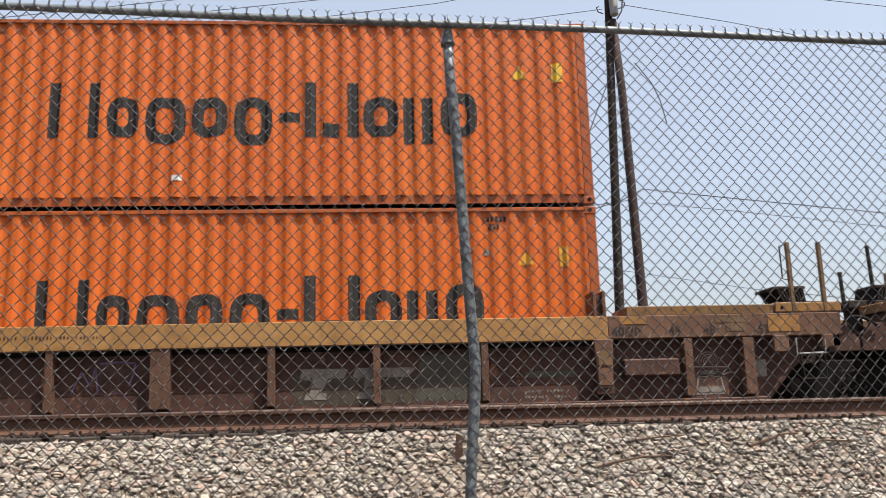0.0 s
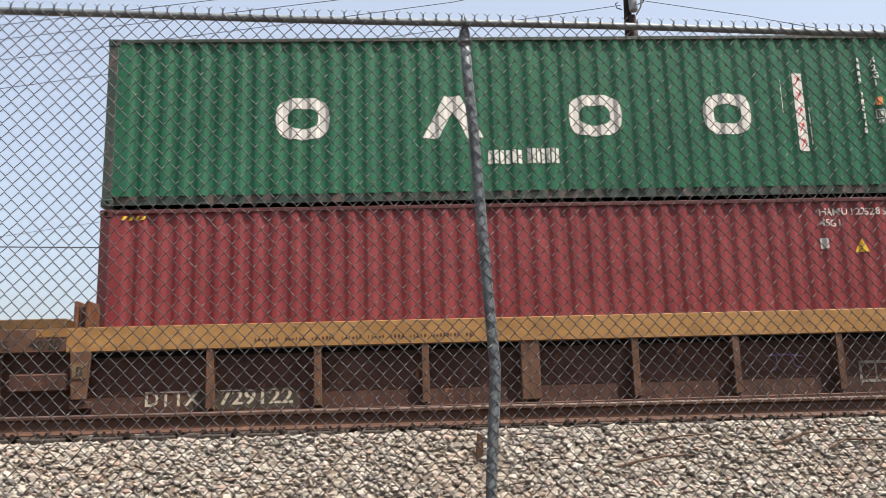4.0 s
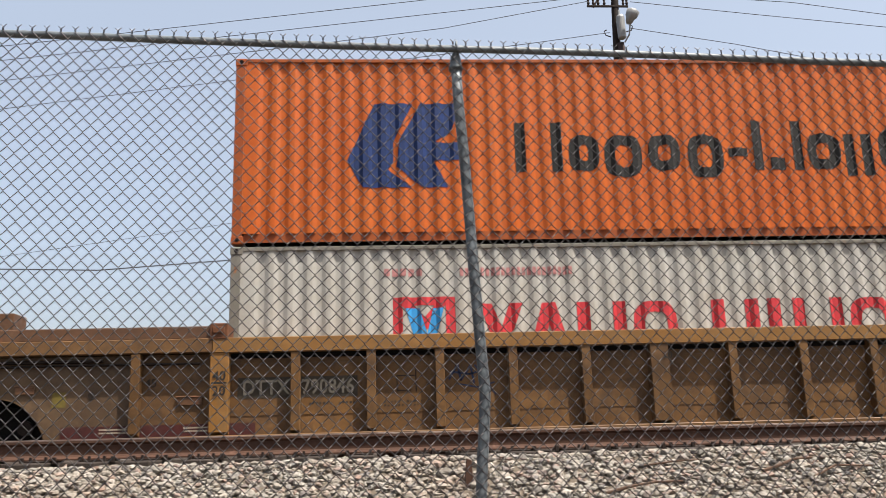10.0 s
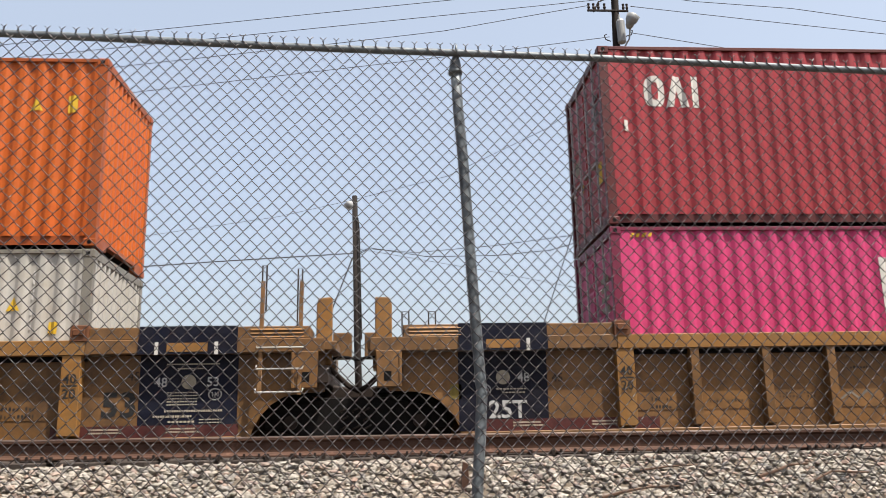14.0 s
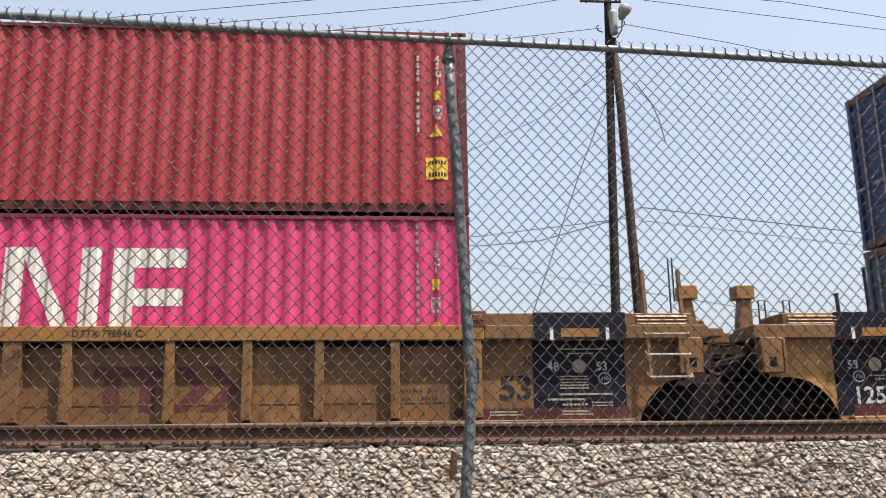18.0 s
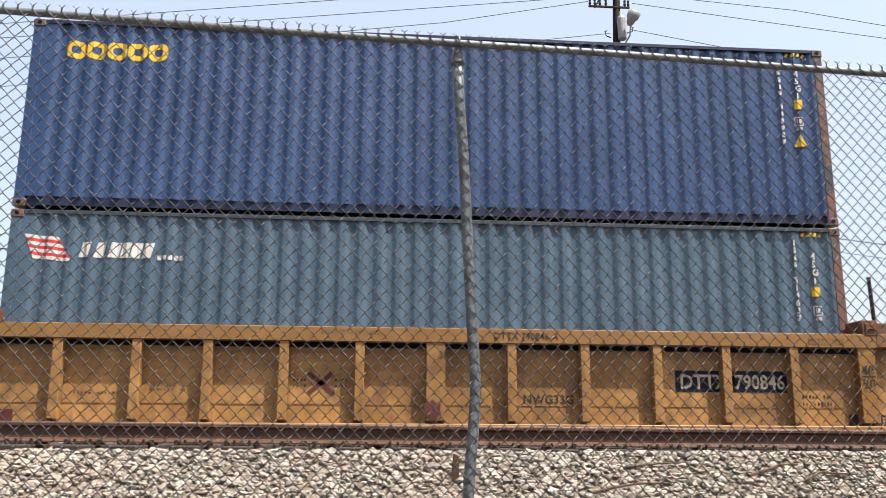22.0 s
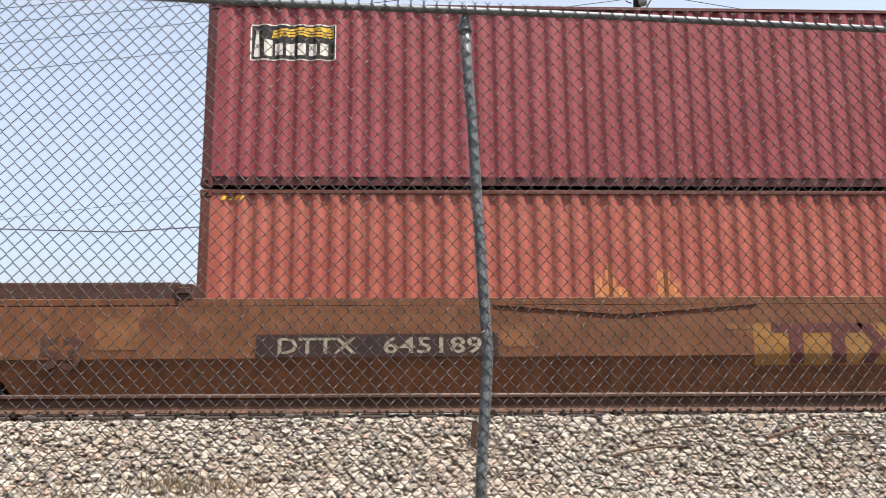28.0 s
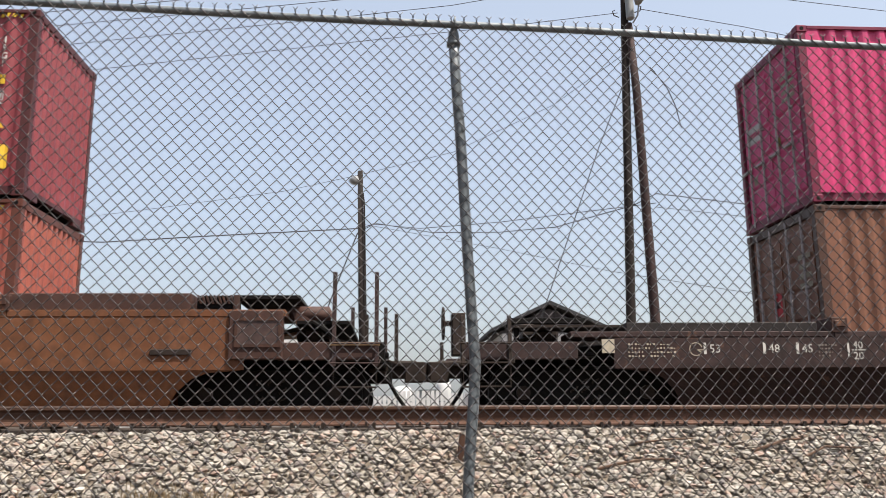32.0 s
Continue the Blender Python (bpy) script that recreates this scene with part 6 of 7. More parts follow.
                    if k == 1:
                        part("brake_chest", Shape().prism_y([(f(3.95), 1.06), (f(4.25), 1.08), (f(4.05), 1.2), (f(3.9), 1.24)], OUT + .3, WIDE - .3), "end_brown", root)
                    part("handrail", Shape().tube([(f(4.2), OUT + .1, 1.08), (f(4.4), OUT + .05, .95), (f(4.58), OUT + .05, .78)], .03, 6), "underframe", root)
                    for d, zt in ((5.36, 1.36), (4.9, 1.35), (4.32, 1.35)):
                        part("short_post", Shape().box(*sorted((f(d - .03), f(d + .03))), 1.0, 1.06, .6, zt), "iron", root, bevel=.006)
                    if k == 1:
                        part("vent_back", Shape().box(*sorted((f(2.62), f(3.1))), OUT + .1, .3, top - .22, top - .03), "underframe", root)
                else:
                    part("walkway", Shape().box(*sorted((f(3.12), f(lo - .06))), OUT + .12, OUT + .7, top - .06, top - .025), "iron", root, "dark grated walkway")
                    part("walkway", Shape().box(*sorted((f(3.12), f(lo - .06))), WIDE - OUT - .7, WIDE - OUT - .15, top - .06, top - .025), "iron", root)
                    part("cross_rail", Shape().box(*sorted((f(out - .3), f(lo - .06))), OUT + .35, OUT + .43, 1.08, 1.16), "underframe", root, bevel=.006)
                    for y in (OUT + .2, WIDE - OUT - .3):
                        part("walkway_leg", Shape().box(*sorted((f(lo - .16), f(lo - .09))), y, y + .05, .6, top - .05), "underframe", root)
                    if k == 0 and spec["arch"] == "round":
                        part("equipment_case", Shape().box(*sorted((f(3.95), f(4.5))), .3, 1.6, .8, 1.3), "underframe", root, "dark equipment case", bevel=.03)
                part("valve_box", Shape().box(*sorted((f(4.05), f(4.3))), .1, .5, .74, 1.0).tube([(f(4.0), .0, 1.12), (f(4.35), .0, 1.12)], .05, 8), "iron", root, "dark brake valve", bevel=.015)
            if e.get("drum"):
                part("drum_box", Shape().prism_x([(OUT + .06, .82), (OUT + .06, .95), (OUT + .1, 1.02), (OUT + .3, 1.02), (OUT + .34, .95), (OUT + .34, .82)], *sorted((f(lo + .05), f(hi - .05)))), spec["box_paint"], root, "yellow rounded box between the posts", bevel=.012)
                part("platform_lip", Shape().box(*sorted((f(lo - .25), f(hi + .03))), OUT - .01, OUT + .03, .51, .57), spec["deck_paint"], root, bevel=.006)
            part("brake_cylinder", Shape().tube([(f(3.9), .5, 1.0), (f(3.95), .5, 1.0), (f(4.45), .5, 1.0)], [.1, .17, .17], 14), "iron", root, "dark brake reservoir")
            part("brake_pipe", Shape().tube([(f(3.6), .2, .95), (f(4.0), .15, 1.05), (f(4.4), .2, .9), (f(5.0), .3, .72)], .03, 6), "iron", root)
            tall = e.get("tall", 2.03)
            if grilled:
                # hand-brake stand and low end rails
                part("rail_beam", Shape().box(*sorted((f(3.7), f(4.55))), OUT + .1, OUT + .16, 1.06, 1.12), "car_brown", root, "low end rail", bevel=.006)
                for d in (4.1, 4.46):
                    part("brake_pillar", Shape().box(*sorted((f(d - .05), f(d + .05))), OUT + .25, OUT + .37, .78, 1.42), "car_brown", root, bevel=.01)
                part("pillar_box", Shape().box(*sorted((f(4.08), f(4.5))), OUT + .2, OUT + .5, .78, .92), "brown_tan", root, bevel=.012)
                part("rail_post", Shape().box(*sorted((f(3.88), f(3.93))), OUT + .1, OUT + .15, .8, 1.06), "iron", root)
                part("brake_chain", Shape().tube([(f(4.25), OUT + .3, 1.45), (f(4.24), OUT + .3, 1.2), (f(4.26), OUT + .3, .9)], .02, 6).tube([(f(4.34), OUT + .3, 1.45), (f(4.35), OUT + .3, 1.2), (f(4.33), OUT + .3, .9)], .016, 6), "iron", root, "dark brake chain")
                part("guard_loop", Shape().tube([(f(4.04), OUT + .3, 1.77), (f(3.97), OUT + .3, 1.75), (f(3.97), OUT + .3, 1.35), (f(4.58), OUT + .3, 1.35), (f(4.58), OUT + .3, 1.77), (f(4.5), OUT + .3, 1.78)], .012, 6), "iron", root)
                for d, zt in ((5.05, 1.65), (4.88, 1.28)):
                    part("short_post", Shape().box(*sorted((f(d - .03), f(d + .03))), OUT + .05, OUT + .11, .72, zt), "car_brown", root, bevel=.006)
                part("short_post", Shape().box(*sorted((f(4.97), f(5.02))), WIDE - .2, WIDE - .1, .72, 1.5), "car_brown", root, bevel=.006)
                for i in range(8):
                    part("grille_bar", Shape().prism_y([(f(4.5 + .06 * i), 1.02), (f(4.53 + .06 * i), 1.02), (f(4.58 + .055 * i), .88), (f(4.55 + .055 * i), .88)], OUT + .26, OUT + .3), "wheel", root)
                part("grille_box", Shape().box(*sorted((f(4.46), f(5.02))), OUT + .3, .6, .84, 1.06), "underframe", root, "dark tilted grille", bevel=.01)
                part("end_step", Shape().box(*sorted((f(4.6), f(5.06))), OUT - .02, OUT + .1, .62, .72), "tan", root, "tan end step", bevel=.008)
            else:
                ladder(root, *sorted((f(lo), f(hi))), .46, tall, (.5, .77), spec["ladder_paint"], rung_paint=spec["ladder_paint"])
                part("stirrup", Shape().tube([(f(lo), OUT, .5), (f(lo), OUT, .18), (f(hi), OUT, .18), (f(hi), OUT, .5)], .014, 6), "iron", root, "dark hanging step")
                for dx in (lo + .1, hi + .1):
                    part("far_post", Shape().box(*sorted((f(dx - .03), f(dx + .03))), WIDE - OUT - .06, WIDE - OUT, .5, tall - .08), spec["ladder_paint"], root)
            coupler(root, f(5.2), f(e.get("reach", 5.79)))
            if e.get("box"):
                part("control_box", Shape().prism_y([(f(3.36), .7), (f(3.79), .7), (f(3.79), 1.72), (f(3.62), 1.84), (f(3.36), 1.84)], .95, 1.4).box(*sorted((f(3.78), f(3.8))), 1.05, 1.3, 1.56, 1.7), "rusty_box", root, "brown upright control box with a sloped corner", bevel=.01)
            if e.get("brake") == "near":
                brake_wheel(root, f(4.29), OUT - .03, 1.67, .28, "iron")
            elif e.get("brake") == "end":
                s = Shape().ring((f(5.62), .4, 1.14), .23, .018, "x", 22, 6)
                w = part("brake_wheel", s, "iron", root, "hand-brake wheel on the car end")
                for q in range(6):
                    g = q * math.pi / 3
                    part("spoke", Shape().tube([(f(5.62), .4, 1.14), (f(5.62), .4 + .23 * math.cos(g), 1.14 + .23 * math.sin(g))], .012, 5), "iron", w)
                part("brake_stand", Shape().box(*sorted((f(5.3), f(5.5))), .25, .55, .66, 1.28).box(*sorted((f(5.48), f(5.64))), .37, .43, 1.1, 1.18), "iron", root, "dark brake stand and gear", bevel=.012)
    MOVING.append((root, along, 0.0, 0.0))
    return root


def small_print(root, x0, x1, z0, z1, n, material, y=SKIN):
    """Lines of unreadable print: narrow bars in groups, like words."""
    draw = random.Random(round(100 * (x0 + z0)))
    for i in range(n):
        z, h = z0 + (z1 - z0) * (i + .25) / n, min(.055, .45 * (z1 - z0) / n)
        x, left, line = x0, draw.randint(3, 7), []
        while x < x1 - .04:
            if left:
                line.append(rect(x, x + draw.choice((.016, .024, .03)), z, z + h * draw.choice((.7, 1.0, 1.0))))
                left, x = left - 1, x + .048
            else:
                left, x = draw.randint(3, 8), x + .07
        tagged(flat_mark(root, "small_print", line, material, y), "line of small print", kind="stuff")


RIBS_A = [(x, .125) for x in (.99, 2.01, 2.945, 3.955, 4.975, 7.06, 8.085, 9.11, 10.1, 11.09)] + [(6.01, .26)]
RIBS_MID = [(x, .125) for x in (.97, 2.0, 2.94, 3.97, 5.32, 6.75, 8.08, 9.1, 10.06, 11.09)] + [(6.05, .24)]
END_A = [(-.02, .25), (LONG - .04, .25)]
EXTRA_A = {"third": [(-1.13, .12)], "fourth": [], "fifth": [(LONG + 1.13, .12), (LONG + 2.0, .12)]}
SPEC_A = dict(style="ribbed", skin=SKIN, chord=(1.03, 1.23), top=1.40, arch="round", box_to=3.1, ribs=RIBS_A, box_paint="end_yellow", end_paint="end_yellow", deck_paint="end_yellow", ladder_paint="end_yellow")
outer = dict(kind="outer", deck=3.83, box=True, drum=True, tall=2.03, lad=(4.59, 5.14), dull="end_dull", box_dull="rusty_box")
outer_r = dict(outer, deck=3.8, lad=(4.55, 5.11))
joint = dict(kind="joint", deck=3.56, ped=(3.25, 3.49))
joint_r = dict(joint, deck=3.3, ped=(3.15, 3.37), ladder=True, truck=True)


def panel_marks(root, x0, x1, with_load):
    """Black stencilled panel beside a joint of the three-unit car."""
    flat_mark(root, "black_panel", [rect(x0, x1, -.05, 1.03)], "black_panel", SKIN, "black painted panel")
    part("panel_cover", Shape().box(x0, x1, OUT + .035, OUT + .05, 1.23, 1.41).box(x0, x1, OUT - .004, OUT + .01, 1.03, 1.23), "black_panel", root)
    c = (x0 + x1) / 2
    for w in (x0 + .22, x1 - .3):
        flat_mark(root, "tick", [rect(w, w + .05, 1.02, 1.19)], "white_mark", OUT - .004)
    flat_mark(root, "yellow_patch", [rect(x0 + .38, x1 - .39, 1.06, 1.18)], "chord_yellow", OUT - .004)
    mark = lambda name, polys: flat_mark(root, name, polys, "dim_mark" if name == "disc" else "worn_white", SKIN - .004, ("grey " if name == "disc" else "white ") + "stencilled " + ("disc" if name == "disc" else "number"))
    for x, words in zip((x0 + .2, x1 - .42), ("53", "48") if with_load else ("48", "53")):
        mark("panel_number", text_polys(words, x, .61, .125, 1.0, .012))
    mark("disc", [[(c + .1 * math.cos(k * math.pi / 6), .67 + .1 * math.sin(k * math.pi / 6)) for k in range(12)]])
    rx = x0 + .36 if with_load else x1 - .3
    tagged(mark("number_ring", stroke(curve((rx, .5), .085, .075, 0, 360, 14), .016)), "white stencilled ring", kind="stuff")
    mark("ringed_number", text_polys("110", rx - .055, .47, .06, .9, .008))
    if with_load:
        mark("load_number", text_polys("125T", x0 + .24, .12, .24, 1.0, .02))
        fine = dashes(c - .1, c + .32, .5, .52, 9) + dashes(c - .02, c + .3, .45, .47, 7)
    else:
        fine = dashes(x0 + .35, x1 - .25, .9, .918, 22) + dashes(x0 + .5, x1 - .45, .84, .858, 14) + [q for i in range(5) for q in dashes(c - .28, c + .12, .36 + .04 * i, .376 + .04 * i, 12)]
        fine += dashes(x0 + .35, x1 - .2, .27, .298, 24) + dashes(x0 + .2, x1 - .6, .2, .228, 16) + dashes(x0 + .4, x0 + .75, .13, .156, 7) + dashes(x0 + .4, x0 + .85, .06, .08, 12) + dashes(x1 - .5, x1 - .2, .16, .176, 9) + dashes(x1 - .5, x1 - .2, .12, .136, 9)
    tagged(flat_mark(root, "small_print", fine, "pale_mark", SKIN - .004), "pale lines of small print", kind="stuff")


def maroon_foot(root, x0, x1):
    flat_mark(root, "maroon_band", [rect(x0, x1, -.06, .1)], "maroon_band", SKIN - .006, "maroon warning band")
    for xa in (x0 + .5, x1 - .95):
        for i in range(2):
            flat_mark(root, "band_print", dashes(xa, xa + .44 - .06 * (i % 2), .0 + .042 * i, .022 + .042 * i, 14), "pale_mark", SKIN - .01)


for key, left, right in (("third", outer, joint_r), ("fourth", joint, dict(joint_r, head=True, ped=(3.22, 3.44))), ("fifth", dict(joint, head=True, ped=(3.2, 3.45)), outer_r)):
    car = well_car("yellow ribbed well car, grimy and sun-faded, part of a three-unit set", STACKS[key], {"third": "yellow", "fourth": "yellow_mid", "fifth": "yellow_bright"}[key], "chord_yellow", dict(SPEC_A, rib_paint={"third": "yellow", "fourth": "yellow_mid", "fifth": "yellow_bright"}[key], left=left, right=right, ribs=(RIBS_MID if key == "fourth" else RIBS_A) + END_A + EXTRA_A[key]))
    for x in (-.11, LONG - .13):
        flat_mark(car, "length_number", text_polys("40", x, .66, .13, 1.0, .013) + text_polys("20", x, .46, .13, 1.0, .013) + [rect(x - .01, x + .19, .615, .638)], "black_mark", OUT + .012, "black stencilled 40 over 20")
    flat_mark(car, "length_number", text_polys("53", LONG + .33, .22, .33, 1.05, .03), "black_mark", SKIN, "large black 53")
    flat_mark(car, "length_number", text_polys("45", -1.04, .6, .12), "black_mark", SKIN)
    flat_mark(car, "length_number", text_polys("45", LONG + .66, .7, .12), "black_mark", SKIN)
    maroon_foot(car, LONG - .3, LONG + 2.15)
    maroon_foot(car, -2.1, .45)
    if key != "fifth":
        panel_marks(car, LONG + .82, LONG + 2.13, False)
    else:
        flat_mark(car, "data_table", [rect(LONG + 1.13, LONG + 1.57, .3, .6)], "faint_mark", SKIN)
        flat_mark(car, "data_table_pane", [rect(LONG + 1.16, LONG + 1.36, .36, .57), rect(LONG + 1.38, LONG + 1.54, .36, .57)], "black_mark", SKIN - .004)
    if key != "third":
        panel_marks(car, -2.34, -1.1, True)
    if key == "third":
        # fittings on the grimy outer end
        part("end_pipe", Shape().tube([(-3.35, SKIN - .05, .9), (-2.2, SKIN - .05, .91), (-.3, SKIN - .05, .9)], .018, 7).tube([(-3.35, SKIN - .03, .965), (-1.6, SKIN - .03, .96)], .025, 7), "iron", car, "dark air pipe below the chord")
        for xa, xb, z in ((-2.72, -2.47, .59), (-.59, -.27, .4)):
            part("panel_slot", Shape().box(xa, xb, SKIN - .03, SKIN, z - .05, z + .05).box(xa - .02, xb + .02, SKIN - .04, SKIN, z + .05, z + .07), "rusty_box", car, bevel=.006)
        part("brake_beam", Shape().box(-5.2, -4.85, .1, 2.3, -.02, .3).box(-4.85, -4.45, .5, 1.9, .0, .35), "underframe", car, "dark brake gear under the end platform", bevel=.02)
        part("coupler_carrier", Shape().box(-5.62, -5.22, WIDE / 2 - .38, WIDE / 2 + .38, .02, .34).box(-5.5, -5.3, WIDE / 2 - .6, WIDE / 2 + .6, .12, .24), "iron", car, "dusty coupler carrier below the drawbar", bevel=.025)
        part("drain_hole", Shape().tube([(-1.73, SKIN - .012, .51), (-1.73, SKIN, .51)], .045, 10), "iron", car)
        flat_mark(car, "yellow_label", [rect(-2.24, -2.06, .36, .56)], "dim_label", SKIN, "small faded yellow label")
        for x0, words in ((.26, "DTTX"), (1.06, "790846")):
            flat_mark(car, "number_board", [rect(x0 - .06, x0 + .76, .42, .7)], "board_dark", SKIN)
            flat_mark(car, "car_number", text_polys(words, x0, .47, .2, .86 if len(words) > 4 else .86, .017), "dim_mark", SKIN - .004, "white car number")
        small_print(car, 1.16, 1.82, .31, .37, 1, "black_mark")
        small_print(car, 2.18, 2.77, .26, .36, 2, "black_mark")
        flat_mark(car, "square_outline", stroke([(2.36, .48), (2.36, .68), (2.62, .68)], .012) + stroke([(2.62, .78), (2.62, .46)], .014) + stroke([(2.36, .48), (2.55, .48)], .012), "black_mark", SKIN, "thin black outline drawing")
        flat_mark(car, "spray_paint", stroke([(3.08, .62), (3.2, .82), (3.24, .6), (3.38, .8), (3.42, .56)], .03) + stroke([(3.1, .72), (3.36, .68), (3.6, .74)], .026) + stroke([(3.44, .8), (3.56, .64), (3.66, .48), (3.72, .4)], .024) + stroke([(3.2, .55), (3.46, .5), (3.7, .56)], .022), "blue_haze", SKIN, "faded blue spray paint")
    if key == "fourth":
        small_print(car, .36, .68, .17, .4, 2, "black_mark")
        small_print(car, 1.19, 1.77, .27, .33, 1, "black_mark")
        small_print(car, 2.2, 2.79, .32, .42, 2, "black_mark")
        flat_mark(car, "spray_paint", stroke([(3.1, .3), (3.24, .4), (3.36, .3), (3.5, .42), (3.56, .34)], .03), "faint_mark", SKIN, "faint pale scribble")
        small_print(car, 3.28, 3.62, .7, .78, 1, "black_mark")
    if key == "fifth":
        for x0, words in ((9.46, "DTTX"), (10.26, "790846")):
            flat_mark(car, "number_board", [rect(x0 - .06, x0 + .8, .4, .7)], "black_panel", SKIN)
            flat_mark(car, "car_number", text_polys(words, x0, .45, .2, .88 if len(words) > 4 else .95, .019), "pale_mark", SKIN - .004, "white car number")
        flat_mark(car, "service_code", text_polys("NWG33G", 7.23, .225, .12, 1.0, .012), "black_mark", SKIN, "black stencilled code")
        flat_mark(car, "spray_paint", stroke([(4.3, .34), (4.46, .48), (4.6, .62)], .06) + stroke([(4.3, .6), (4.46, .47), (4.62, .33)], .06), "rust_mark", SKIN, "crossed dark red spray paint")
        flat_mark(car, "dark_stain", [[(5.97 + r * math.cos(k * .524), .13 + 1.1 * r * math.sin(k * .524)) for k, r in enumerate((.1, .13, .09, .12, .1, .14, .1, .12, .08, .12, .11, .13))]], "rust_mark", OUT + .004, "dark rosette of grease")
        small_print(car, 1.15, 1.79, .29, .36, 1, "black_mark")
        small_print(car, 2.18, 2.75, .35, .45, 2, "black_mark")
        small_print(car, 3.23, 3.76, .36, .44, 2, "faint_mark")
        small_print(car, 4.08, 4.27, .4, .56, 2, "black_mark")
        small_print(car, 4.64, 4.84, .4, .56, 2, "black_mark")
        small_print(car, 4.45, 5.33, 1.13, 1.19, 2, "black_mark", OUT)
        small_print(car, 11.3, 11.89, 1.06, 1.16, 3, "black_mark", OUT)
    if key != "third":
        x0 = 6.8
        flat_mark(car, "chord_number", text_polys("DTTX 790846 " + {"fourth": "C", "fifth": "A"}[key], x0, 1.085, .1, .95, .008), "black_mark", OUT, "black car number on the chord")
    if key == "fourth":
        flat_mark(car, "emblem", [[(7.07 + 1.13 * (x - 6.9), z) for x, z in q] for q in (rect(6.9, 7.72, .56, .7), rect(7.02, 7.22, .1, .56), rect(7.44, 7.62, .1, .56), [(7.8, .7), (8.0, .7), (8.25, .4), (8.0, .1), (7.8, .1), (8.05, .4)], [(8.15, .7), (8.35, .7), (8.6, .4), (8.35, .1), (8.15, .1), (8.4, .4)])], "rust_mark", SKIN, "faded rust-red emblem")
        part("hanging_chain", Shape().tube([(4.24, SKIN - .04, .96), (4.36, SKIN - .04, .76), (4.5, SKIN - .04, .58), (4.66, SKIN - .04, .49), (4.8, SKIN - .04, .52), (4.98, SKIN - .04, .66), (5.1, SKIN - .04, .82), (5.17, SKIN - .04, .96)], .02, 6).box(4.6, 4.76, SKIN - .06, SKIN - .01, .44, .52), "underframe", car, "black hanging chain with a hook")
    flat_mark(car, "length_number", text_polys("20", 6.05, .82, .1), "black_mark", OUT + .012)
    small_print(car, LONG - 1.0, LONG - .5, .2, .4, 2, "black_mark")

